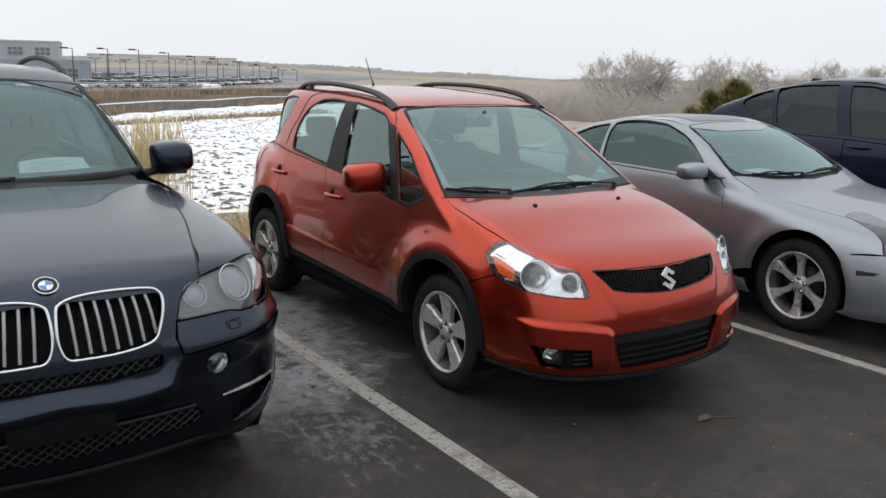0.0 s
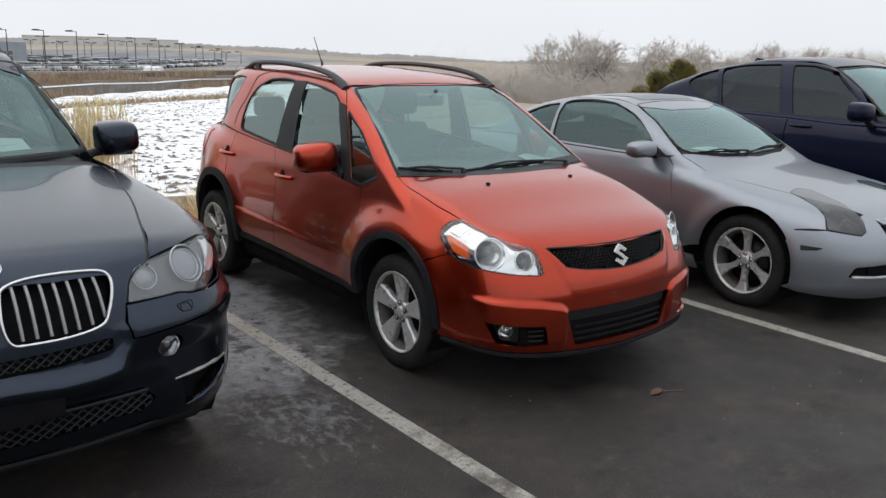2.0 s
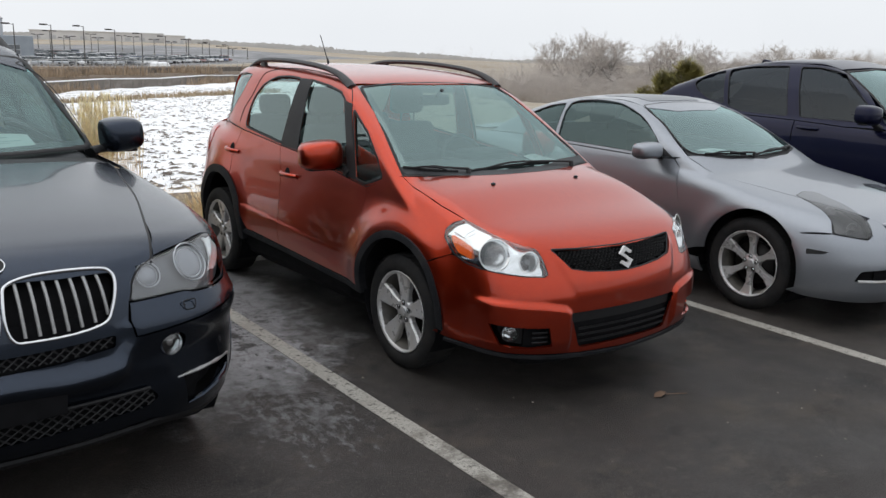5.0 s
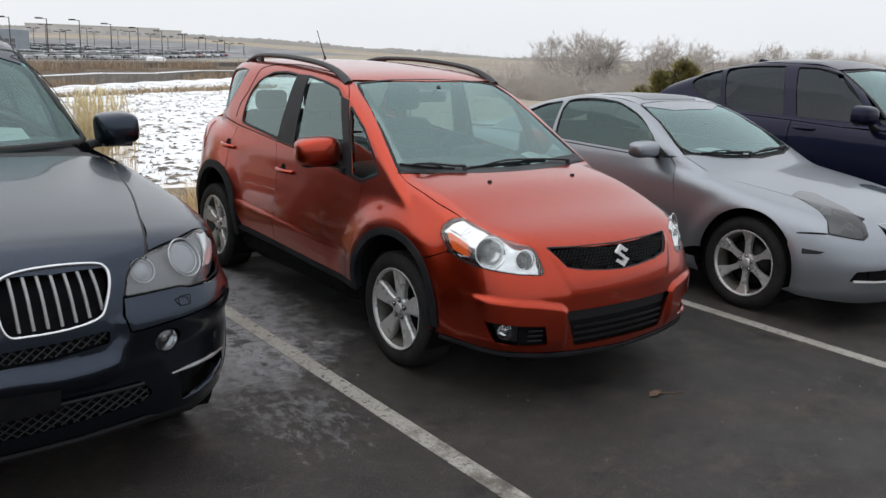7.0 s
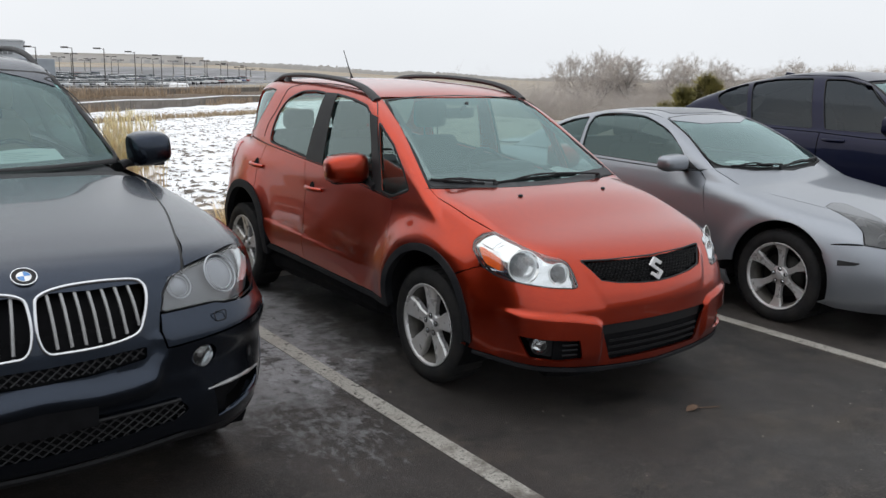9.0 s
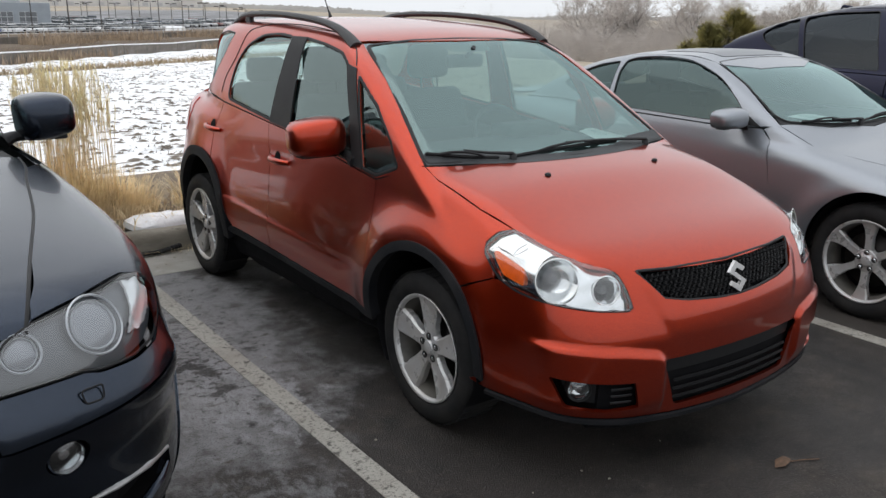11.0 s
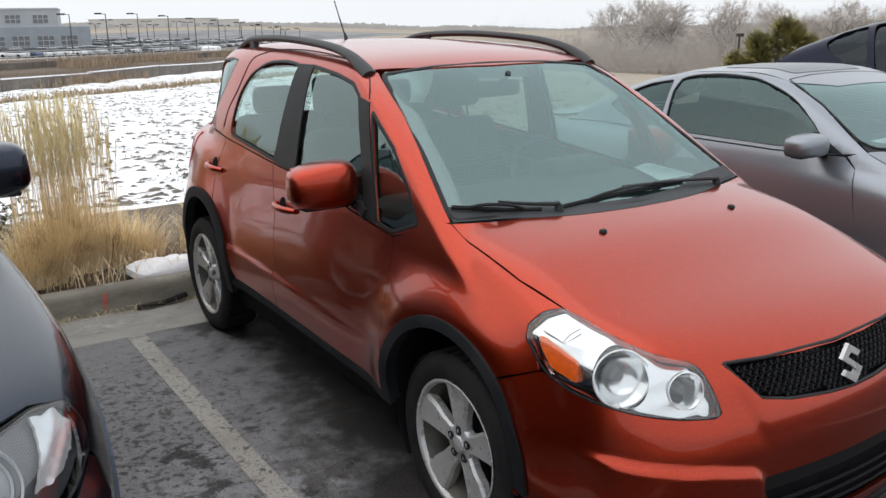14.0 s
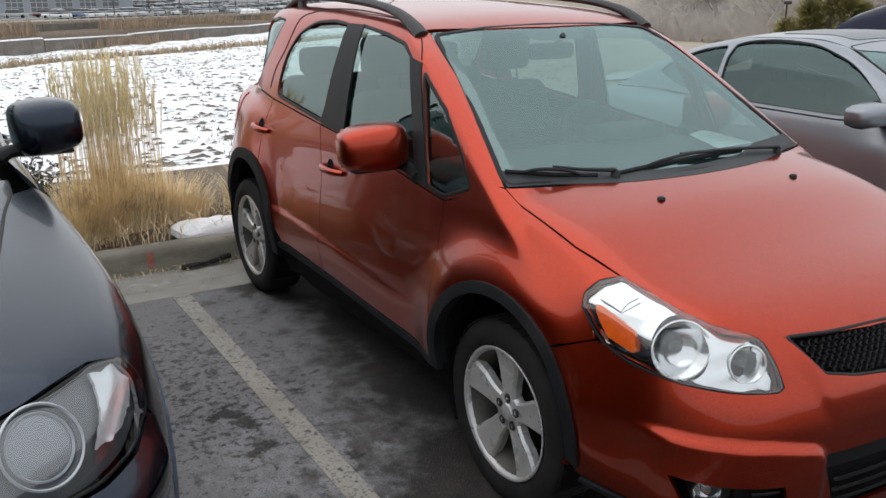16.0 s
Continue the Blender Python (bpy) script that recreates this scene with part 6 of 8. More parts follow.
# ---- the silver coupe ----
def silver_car(m):
    B = coupe()
    B.s["sill_line"] = curve((-1, 0.55), (0, 0.72), (0.8, 0.82), (4, 0.9))
    car = thing("sports_coupe", "silver two-door sports coupe with smoked headlamps", "car", "parked cars", m)
    FA, RA = (-0.03, 0.36), (2.83, 0.36)
    edge = [(-0.735, 0.7), (-0.71, 0.5), (-0.66, 0.2), (-0.58, -0.15), (-0.5, -0.4), (-0.42, -0.62), (-0.36, -0.75)]
    panel(B, "bonnet", both_ways([(0, 0.5), (-0.4, 0.56), *edge, (-0.2, -0.82), (-0.02, -0.83)]), "top", SILVER, car, "silver bonnet", both=False, res=0.04)
    hl = [(-46.5, 0.825), (-40, 0.838), (-31, 0.832), (-26, 0.79), (-25.2, 0.711), (-27.5, 0.651), (-29.5, 0.627), (-39, 0.651), (-38.2, 0.72), (-39, 0.765), (-42, 0.803)]
    wing = [("top", edge), ("nose", [(-31, 0.838), (-40, 0.843), (-47, 0.828), (-42, 0.8), (-39, 0.765), (-38.2, 0.72), (-39.2, 0.65), (-48, 0.632)]), ("side", [(-0.43, 0.58), *arc(*FA, 0.375, 150, 4, 22), (0.55, 0.33), (0.62, 0.5), (0.64, 0.66), (0.72, 0.93), (0.78, 0.985)])]
    panel(B, "front_wing", wing, "diag", SILVER, car, res=0.035)
    panel(B, "door", [(0.715, 0.925), (0.635, 0.66), (0.615, 0.5), (0.545, 0.3), (1.95, 0.3), (2.05, 0.6), (2.03, 0.985), (1.2, 0.975), (0.79, 0.985)], "side", SILVER, car, "silver door", res=0.045)
    panel(B, "rear_quarter", [(2.035, 0.985), (2.055, 0.6), (1.955, 0.3), (2.3, 0.3), *arc(*RA, 0.38, 175, 5, 20), (3.5, 0.3), (3.62, 0.6), (3.5, 0.97), (2.7, 1.0)], "side", SILVER, car, res=0.05)
    glass_o = resample(np.array([(2.06, 1.01), (2.1, 1.25), *spline([(2.085, 1.325), (2.0, 1.352), (1.83, 1.368), (1.64, 1.365), (1.47, 1.345), (1.22, 1.265), (1.03, 1.145), (0.89, 1.012)], 6), (1.21, 1.0)]), 0.03)
    quarter_o = rounded([(2.11, 1.02), (2.14, 1.32), (2.35, 1.285), (2.6, 1.19), (2.68, 1.12), (2.4, 1.04)], 0.03)
    frame_side = [("side", [(0.76, 1.0), (0.88, 0.985), (1.2, 0.98), (2.035, 0.99), (2.7, 1.005), (3.1, 0.99), (3.0, 1.06)]), ("top", [(-0.5, 2.9), (-0.52, 2.5), (-0.535, 2.1), (-0.53, 1.7), (-0.515, 1.4)]), ("front", [(-0.51, 1.345), (-0.6, 1.22), (-0.7, 1.08), (-0.735, 1.0)])]
    panel(B, "window_frame_panel", frame_side, "diag", SILVER, car, res=0.04, holes=[[("side", glass_o)], [("side", quarter_o)]], gap=0.001)
    for o, g in ((glass_o, SMOKE), (quarter_o, SMOKE)):
        for ob in panel(B, "side_window", o, "side", g, car, "dark tinted side window", gap=-0.004, lift=-0.01, rim=0, res=0.06):
            ob.visible_shadow = False
        strip(B, "window_seal", "side", resample(o, 0.02), SEAL, car, 0.009, 0.002, closed=True)
    roof = both_ways([(0, 1.2), (-0.25, 1.2), (-0.513, 1.33), (-0.528, 1.7), (-0.533, 2.1), (-0.518, 2.5), (-0.02, 2.45)])
    panel(B, "roof", roof, "top", SILVER, car, "silver roof", both=False, res=0.05, holes=[])
    panel(B, "sunroof", rounded(both_ways([(0, 1.42), (-0.36, 1.44), (-0.38, 1.95), (-0.01, 1.97)]), 0.05), "top", SUNROOF, car, "dark glass sunroof", both=False, lift=0.003, rim=0.004, res=0.06)
    ws = rounded([(-0.495, 1.348), (-0.25, 1.366), (0, 1.37), (0.25, 1.366), (0.495, 1.348), (0.6, 1.2), (0.69, 1.065), (0.655, 1.03), (0.3, 1.01), (0, 1.005), (-0.3, 1.01), (-0.655, 1.03), (-0.69, 1.065), (-0.6, 1.2)], 0.03)
    panel(B, "windscreen", ws, "front", SCREEN, car, "green-tinted windscreen", both=False, gap=-0.002, lift=-0.003, rim=0, res=0.05).visible_shadow = False
    strip(B, "windscreen_seal", "front", ws, SEAL, car, 0.016, 0.004, closed=True, both=False)
    panel(B, "shade_band", both_ways([(0, 1.366), (-0.25, 1.362), (-0.488, 1.344), (-0.53, 1.28), (-0.25, 1.295), (-0.02, 1.3)]), "front", BAND_TINT, car, "dark shade band along the windscreen's top", both=False, lift=-0.008, rim=0).visible_shadow = False
    panel(B, "cowl", both_ways([(0, 0.505), (-0.4, 0.565), (-0.72, 0.7), (-0.69, 0.78), (-0.4, 0.63), (-0.02, 0.57)]), "top", BLACK, car, "black cowl", both=False, lift=-0.006, rim=0.02)
    panel(B, "rear_screen", rounded(both_ways([(0, 2.5), (-0.5, 2.5), (-0.52, 2.9), (-0.45, 3.1), (-0.02, 3.15)]), 0.05), "top", SMOKE, car, "tinted rear screen", both=False, rim=0, res=0.06, lift=-0.003)
    panel(B, "boot_lid", both_ways([(0, 3.16), (-0.47, 3.1), (-0.62, 3.3), (-0.6, 3.55), (-0.02, 3.62)]), "top", SILVER, car, both=False, res=0.06)
    panel(B, "rear_bumper", [(-0.75, 0.25), (-0.75, 0.9), (0.75, 0.9), (0.75, 0.25)], "rear", SILVER, car, both=False, res=0.08)
    for s in (-1, 1):
        o = np.array([(-s * a, z) for a, z in hl])
        lamp = panel(B, "headlamp", o, "nose", LAMP_BLACK, car, "smoked swept-back headlamp", both=False, lift=-0.06, rim=0, gap=-0.001, res=0.03)
        panel(B, "headlamp_lens", nose_round(o, 0.02), "nose", SMOKE_COVER, lamp, both=False, gap=0.001, lift=0.002, rim=0, res=0.03).visible_shadow = False
        strip(B, "headlamp_seal", "nose", nose_round(o, 0.02), SEAL, lamp, 0.008, 0.003, closed=True, both=False)
        for a, z, r in ((s * 34.2, 0.78, 0.05), (s * 31, 0.705, 0.046)):
            q = B.place("nose", [(a, z)])[0]
            q = q - B.normal(q[None])[0] * 0.052
            m4 = Matrix.Translation(q) @ Vector((math.sin(radians(a)) * 0.6, -1, 0.15)).normalized().to_track_quat("X", "Z").to_matrix().to_4x4()
            for nm, pr, mt in (("lamp_bowl", [(0.0, r + 0.004), (0.004, r), (-0.012, r * 0.75), (-0.018, 0.0)], DULL_BAR),):
                bm = lathe(pr, 28)
                bmesh.ops.transform(bm, matrix=m4, verts=bm.verts)
                part(nm, bm, mt, lamp, smooth=True)
    grille = nose_round(both_ways([(0, 0.725), (-12, 0.72), (-19.6, 0.714), (-20.8, 0.627), (-12, 0.6), (-0.02, 0.595)]), 0.02)
    fog = nose_round([(-33, 0.35), (-31.4, 0.42), (-22, 0.437), (-12, 0.44), (-12, 0.355), (-21.8, 0.352)], 0.015)
    front_arch = [(-B.plane("nose", p)[0], float(p[2])) for p in B.place("side", arc(*FA, 0.365, 148, 198, 8))]
    front_arch = [(-abs(a), z) for a, z in front_arch]
    front = [(-0.02, 0.76), (-12, 0.75), (-21, 0.74), (-25.6, 0.72), (-27.4, 0.648), (-29.6, 0.622), (-39.3, 0.647), (-48, 0.63), *front_arch, (-50, 0.22), (-45, 0.2), (-22, 0.19), (-0.02, 0.19)]
    panel(B, "front_bumper", both_ways(front), "nose", SILVER, car, "silver front bumper", both=False, res=0.035, holes=[grille, fog, [(-a, z) for a, z in fog]])
    gb = panel(B, "grille", grille, "nose", GAP, car, "black grille with horizontal bars", both=False, lift=-0.03, rim=0, gap=-0.003, res=0.05)
    for z in (0.625, 0.65, 0.675, 0.7):
        strip(B, "grille_bar", "nose", [(a, z) for a in np.linspace(-20, 20, 24)], CHROME if z == 0.7 else BLACK, gb, 0.009, 0.006, both=False)
    for s in (-1, 1):
        f = panel(B, "lower_intake", [(-s * a, z) for a, z in fog], "nose", GAP, car, "black lower intake", both=False, lift=-0.04, rim=0, gap=-0.003, res=0.05)
        q = B.place("nose", [(s * a, 0.352) for a in (32, 26, 20, 13)])
        part("intake_blade", tube([tuple(v) for v in q], 0.011, 8), ALLOY, f, "bright intake blade", smooth=True)
    panel(B, "side_marker", nose_round([(-46, 0.537), (-40, 0.532), (-41.5, 0.512), (-46, 0.5)], 0.005), "nose", BLACK, car, "dark side marker", lift=0.003, rim=0.006, gap=0)
    panel(B, "sill_skirt", [(0.4, 0.3), (2.42, 0.3), (2.44, 0.19), (0.38, 0.19)], "side", SILVER, car, res=0.06)
    side_mirror(car, (-0.955, 0.92, 1.045), (0.24, 0.2, 0.125), SILVER, (-0.8, 0.88, 1.0), lean=-2, sides=(1,))
    panel(B, "mirror_base", rounded([(0.8, 0.992), (1.06, 1.002), (1.0, 1.1), (0.96, 1.085)], 0.015), "side", BLACK, car, "black triangular mirror base", lift=0.003, rim=0.006, gap=0)
    long_wiper(car, (-0.1, 0.56, 1.0), (-0.36, 0.6, 1.008), ((-0.58, 0.66, 1.012), (-0.18, 0.57, 1.005)), B)
    long_wiper(car, (0.52, 0.66, 1.0), (0.22, 0.58, 1.008), ((-0.06, 0.555, 1.005), (0.46, 0.63, 1.012)), B)
    belt_lining(B, [(0.8, 0.99), (1.2, 0.98), (2.035, 0.99), (2.7, 1.005), (3.1, 0.99)], car)
    core(B, "inner_structure", car, [(0, 0.36, 0.44, 0.5), (2.85, 0.36, 0.44, 0.5)])
    well(car, FA[0], FA[1], 0.375, 0.5, 0.86)
    well(car, RA[0], RA[1], 0.38, 0.5, 0.86)
    part("dashboard", block((1.3, 0.5, 0.14), (0, 0.98, 0.93), 0.05, 3), TRIM, car, "dark dashboard", smooth=True)
    for x in (-0.36, 0.36):
        seat(car, (x, 1.7, 0.5), CLOTH, w=0.48)
    part("rear_bench", block((1.1, 0.16, 0.5), (0, 2.5, 0.85), 0.05, 3), CLOTH, car, smooth=True)
    panel(B, "headlining", [(-0.42, 1.4), (0.42, 1.4), (0.42, 2.4), (-0.42, 2.4)], "top", LINING, car, both=False, lift=-0.04, rim=0, res=0.12)
    paper_sheet(car, [(-0.4, 0.72, 1.012), (-0.1, 0.7, 1.012), (-0.08, 0.86, 1.02), (-0.36, 0.9, 1.02)])
    for y in (0, 2.85):
        for s in (-1, 1):
            wheel(car, (s * 0.755, y, 0.332), s, 0.332, 0.238, 0.225, 6, "six")
    return car


SUNROOF = mat("tinted_sunroof", (0.16, 0.17, 0.185), 0.3, 0.5, grain=0.04, scale=30)
SMOKE_COVER = glass("smoked_cover", (0.5, 0.51, 0.52), 0.04, lift=0.0)
silver_car(pose(2.8, -0.37, 0))

# ---- the dark fastback behind the coupe ----
def indigo_car(m):
    B = fastback_suv()
    B.s["sill_line"] = curve((-1, 0.75), (0, 1.0), (0.8, 1.05), (4, 1.12))
    car = thing("fastback_suv", "dark indigo sloping-roof SUV parked beyond the silver coupe", "car", "parked cars", m)
    FA, RA = (0.0, 0.4), (2.93, 0.4)
    edge = [(-0.8, 0.72), (-0.77, 0.4), (-0.72, 0), (-0.64, -0.4), (-0.56, -0.7)]
    panel(B, "bonnet", both_ways([(0, 0.58), (-0.4, 0.62), *edge, (-0.2, -0.8), (-0.02, -0.8)]), "top", INDIGO, car, both=False, res=0.06)
    panel(B, "front_wing", [("top", edge), ("side", [(-0.55, 0.8), (-0.55, 0.6), *arc(*FA, 0.42, 150, 6, 18), (0.5, 0.42), (0.55, 0.8), (0.62, 1.06), (0.66, 1.1)])], "diag", INDIGO, car, res=0.06)
    panel(B, "front_door", [(0.62, 1.07), (0.55, 0.8), (0.5, 0.42), (1.8, 0.42), (1.82, 1.095), (1.3, 1.075)], "side", INDIGO, car, res=0.06)
    panel(B, "rear_door", [(1.825, 1.095), (1.805, 0.42), (2.45, 0.42), (2.6, 0.75), (2.85, 1.14), (2.43, 1.105)], "side", INDIGO, car, res=0.06)
    panel(B, "rear_quarter", [(2.855, 1.14), (2.6, 0.75), *arc(*RA, 0.45, 130, 0, 14), (3.85, 0.42), (3.9, 0.9), (3.85, 1.18), (3.3, 1.17)], "side", INDIGO, car, res=0.06)
    fw = rounded([(1.0, 1.13), (1.79, 1.13), (1.97, 1.61), (1.75, 1.61), (1.5, 1.56), (1.15, 1.29)], 0.03)
    rw = rounded([(1.92, 1.13), (2.45, 1.135), (2.64, 1.18), (2.79, 1.555), (2.5, 1.598), (2.1, 1.615)], 0.03)
    qw = rounded([(2.7, 1.195), (2.95, 1.24), (3.14, 1.33), (3.2, 1.4), (3.08, 1.485), (2.84, 1.545)], 0.04)
    frame_side = [("side", [(0.64, 1.08), (1.3, 1.08), (1.82, 1.1), (2.43, 1.11), (2.85, 1.145), (3.3, 1.175), (3.7, 1.18), (3.55, 1.3)]), ("top", [(-0.5, 3.4), (-0.53, 3.0), (-0.56, 2.5), (-0.58, 2.0), (-0.57, 1.6)]), ("front", [(-0.565, 1.58), (-0.68, 1.4), (-0.83, 1.13)])]
    panel(B, "window_frame_panel", frame_side, "diag", INDIGO, car, res=0.045, holes=[[("side", fw)], [("side", rw)], [("side", qw)]], gap=0.001)
    for o in (fw, rw, qw):
        for ob in panel(B, "side_window", o, "side", DEEP, car, "dark tinted side window", gap=-0.004, lift=-0.01, rim=0, res=0.08):
            ob.visible_shadow = False
        strip(B, "window_trim", "side", resample(o, 0.03), SEAL, car, 0.01, 0.003, closed=True)
    panel(B, "roof", both_ways([(0, 1.56), (-0.3, 1.56), (-0.562, 1.58), (-0.578, 2.0), (-0.558, 2.5), (-0.528, 3.0), (-0.498, 3.4), (-0.02, 3.4)]), "top", INDIGO, car, both=False, res=0.06)
    panel(B, "rear_screen", both_ways([(0, 3.41), (-0.49, 3.41), (-0.5, 3.8), (-0.02, 3.84)]), "top", SMOKE, car, both=False, rim=0, res=0.08)
    panel(B, "tailgate", [(-0.75, 0.5), (-0.72, 1.15), (0.72, 1.15), (0.75, 0.5)], "rear", INDIGO, car, both=False, res=0.1)
    ws = rounded([(-0.555, 1.58), (0, 1.61), (0.555, 1.58), (0.8, 1.18), (0, 1.17), (-0.8, 1.18)], 0.04)
    panel(B, "windscreen", ws, "front", SCREEN, car, "green-tinted windscreen", both=False, lift=-0.003, rim=0, res=0.06).visible_shadow = False
    strip(B, "windscreen_seal", "front", resample(ws, 0.06), SEAL, car, 0.03, 0.005, closed=True, both=False)
    panel(B, "front_bumper", both_ways([(-0.02, 0.93), (-20, 0.93), (-45, 0.85), (-50, 0.6), (-48, 0.32), (-0.02, 0.28)]), "nose", INDIGO, car, both=False, res=0.06)
    q = B.place("top", [(0, 2.75)])[0]
    part("roof_fin", tube([tuple(q + np.array([0, -0.1, -0.005])), tuple(q + np.array([0, -0.02, 0.03])), tuple(q + np.array([0, 0.06, 0.045])), tuple(q + np.array([0, 0.09, 0.0]))], [0.01, 0.02, 0.016, 0.012], 8), INDIGO, car, "small roof fin aerial", smooth=True)
    side_mirror(car, (-1.06, 1.02, 1.215), (0.24, 0.24, 0.18), INDIGO, (-0.86, 0.98, 1.09), lean=4)
    for y0 in (1.55, 2.55):
        for s in (-1, 1):
            qh = B.place("side", [(y, 1.035) for y in np.linspace(y0, y0 + 0.22, 7)])
            part("door_handle", tube([((abs(p[0]) + o) * s, p[1], p[2]) for p, o in zip(qh, (0.0, 0.02, 0.03, 0.03, 0.03, 0.02, 0.0))], 0.014, 8), INDIGO, car, smooth=True)
    belt_lining(B, [(0.7, 1.08), (1.3, 1.08), (1.82, 1.1), (2.43, 1.11), (2.85, 1.145), (3.6, 1.175)], car)
    core(B, "inner_structure", car, [(0, 0.4, 0.5, 0.55), (2.93, 0.4, 0.5, 0.55)])
    part("dashboard", block((1.5, 0.5, 0.14), (0, 1.05, 1.06), 0.05, 3), TRIM, car, smooth=True)
    for x in (-0.38, 0.38):
        seat(car, (x, 1.95, 0.72), CLOTH)
    for y in (0, 2.93):
        for s in (-1, 1):
            wheel(car, (s * 0.84, y, 0.37), s, 0.37, 0.25, 0.25, 5, "five")
    return car


indigo_car(pose(5.8, -0.72, 0) @ Matrix.Diagonal((1.045, 1.045, 1.045, 1)))

# ---- ground: one sheet from the car park to the horizon ----
def shade_mix(m, base, layers):
    """Colour layers on a material: each (colour, scale, lo, hi, detail, stretch, box) lies where its noise is high, inside its soft box if it has one."""
    n, l = m.node_tree.nodes, m.node_tree.links
    b = n["Principled BSDF"]
    co = n.new("ShaderNodeTexCoord")
    source = base
    for colour, scale, lo, hi, detail, stretch, box in layers:
        mp = n.new("ShaderNodeMapping")
        mp.inputs["Scale"].default_value = stretch
        l.new(co.outputs["Object"], mp.inputs["Vector"])
        t = n.new("ShaderNodeTexNoise")
        t.inputs["Scale"].default_value, t.inputs["Detail"].default_value, t.inputs["Roughness"].default_value = scale, detail, 0.65
        l.new(mp.outputs[0], t.inputs["Vector"])
        fac = t.outputs["Fac"]
        if box:
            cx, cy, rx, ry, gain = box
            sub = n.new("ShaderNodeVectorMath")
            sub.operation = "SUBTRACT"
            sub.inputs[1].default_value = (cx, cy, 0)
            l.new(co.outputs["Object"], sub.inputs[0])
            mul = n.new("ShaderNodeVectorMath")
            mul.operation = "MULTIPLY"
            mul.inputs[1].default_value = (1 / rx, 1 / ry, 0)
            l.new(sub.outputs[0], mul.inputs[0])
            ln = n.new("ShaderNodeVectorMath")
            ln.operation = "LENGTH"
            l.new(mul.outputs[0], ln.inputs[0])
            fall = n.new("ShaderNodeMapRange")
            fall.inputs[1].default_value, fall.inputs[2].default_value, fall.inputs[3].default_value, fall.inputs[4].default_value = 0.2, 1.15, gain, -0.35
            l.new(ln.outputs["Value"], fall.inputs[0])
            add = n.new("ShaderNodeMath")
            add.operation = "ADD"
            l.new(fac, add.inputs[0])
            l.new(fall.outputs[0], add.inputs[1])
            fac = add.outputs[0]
        r = n.new("ShaderNodeMapRange")
        r.interpolation_type = "SMOOTHSTEP"
        r.inputs[1].default_value, r.inputs[2].default_value = lo, hi
        l.new(fac, r.inputs[0])
        x = n.new("ShaderNodeMix")
        x.data_type = "RGBA"
        l.new(r.outputs[0], x.inputs[0])
        if isinstance(source, tuple):
            x.inputs[6].default_value = (*source, 1)
        else:
            l.new(source, x.inputs[6])
        x.inputs[7].default_value = (*colour, 1)
        source = x.outputs[2]
    l.new(source, b.inputs["Base Color"])
    return m


ONE = (1, 1, 1)
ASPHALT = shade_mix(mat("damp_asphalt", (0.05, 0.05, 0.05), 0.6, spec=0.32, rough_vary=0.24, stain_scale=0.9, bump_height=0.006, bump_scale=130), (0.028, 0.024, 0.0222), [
    ((0.047, 0.0395, 0.0345), 0.7, 0.45, 0.75, 6, ONE, None),
    ((0.014, 0.013, 0.013), 1.1, 0.52, 0.72, 6, (1, 0.5, 1), None),
    ((0.058, 0.047, 0.038), 2.3, 0.54, 0.7, 9, (1, 1.4, 1), None),
    ((0.012, 0.0112, 0.011), 3.1, 0.55, 0.68, 8, (0.8, 1.3, 1), None),
    ((0.20, 0.198, 0.204), 3.2, 0.36, 0.6, 13, ONE, (-1.75, 1.75, 1.35, 2.4, 0.36)),
    ((0.25, 0.25, 0.26), 9.0, 0.52, 0.66, 15, (1.2, 0.8, 1), (-1.35, 0.7, 0.75, 1.3, 0.11)),
    ((0.13, 0.13, 0.133), 17.0, 0.53, 0.7, 15, (1.3, 0.7, 1), (-1.6, -0.3, 0.75, 1.3, 0.09)),
    ((0.03, 0.029, 0.029), 6.0, 0.6, 0.68, 9, ONE, (-1.5, 1.4, 1.5, 2.6, 0.06)),
    ((0.05, 0.048, 0.048), 26, 0.54, 0.64, 6, ONE, (-1.5, 1.4, 1.5, 2.6, 0.04)),
    # darker stretch below the orange car's left half
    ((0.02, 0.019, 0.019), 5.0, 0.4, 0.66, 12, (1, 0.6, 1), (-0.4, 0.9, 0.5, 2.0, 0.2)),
    ((0.05, 0.041, 0.033), 2.2, 0.55, 0.72, 7, (0.6, 1.2, 1), (0.6, -1.6, 3.5, 1.6, 0.05)),
    ((0.05, 0.041, 0.032), 5, 0.6, 0.72, 8, ONE, (-1.0, -1.7, 2.0, 0.9, 0.08)),
    # near-black oval below the orange car's nose
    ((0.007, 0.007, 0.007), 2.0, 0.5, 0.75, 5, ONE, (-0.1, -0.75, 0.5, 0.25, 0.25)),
    ((0.062, 0.053, 0.045), 13, 0.54, 0.72, 9, (1, 1.2, 1), None),
    ((0.015, 0.014, 0.0135), 8, 0.55, 0.72, 9, (1.2, 0.9, 1), None),
    ((0.095, 0.088, 0.08), 110, 0.56, 0.66, 3, ONE, None),
    ((0.010, 0.010, 0.010), 150, 0.55, 0.66, 4, ONE, None)])
CONCRETE = shade_mix(mat("pale_concrete", (0.3, 0.29, 0.27), 0.85, bump_height=0.002, bump_scale=160), (0.30, 0.29, 0.265), [
    ((0.22, 0.205, 0.18), 2.2, 0.42, 0.7, 7, ONE, None), ((0.40, 0.39, 0.37), 5.0, 0.55, 0.75, 6, ONE, None), ((0.11, 0.10, 0.085), 1.6, 0.6, 0.75, 7, (0.5, 3, 1), None), ((0.2, 0.19, 0.17), 120, 0.55, 0.8, 2, ONE, None)])
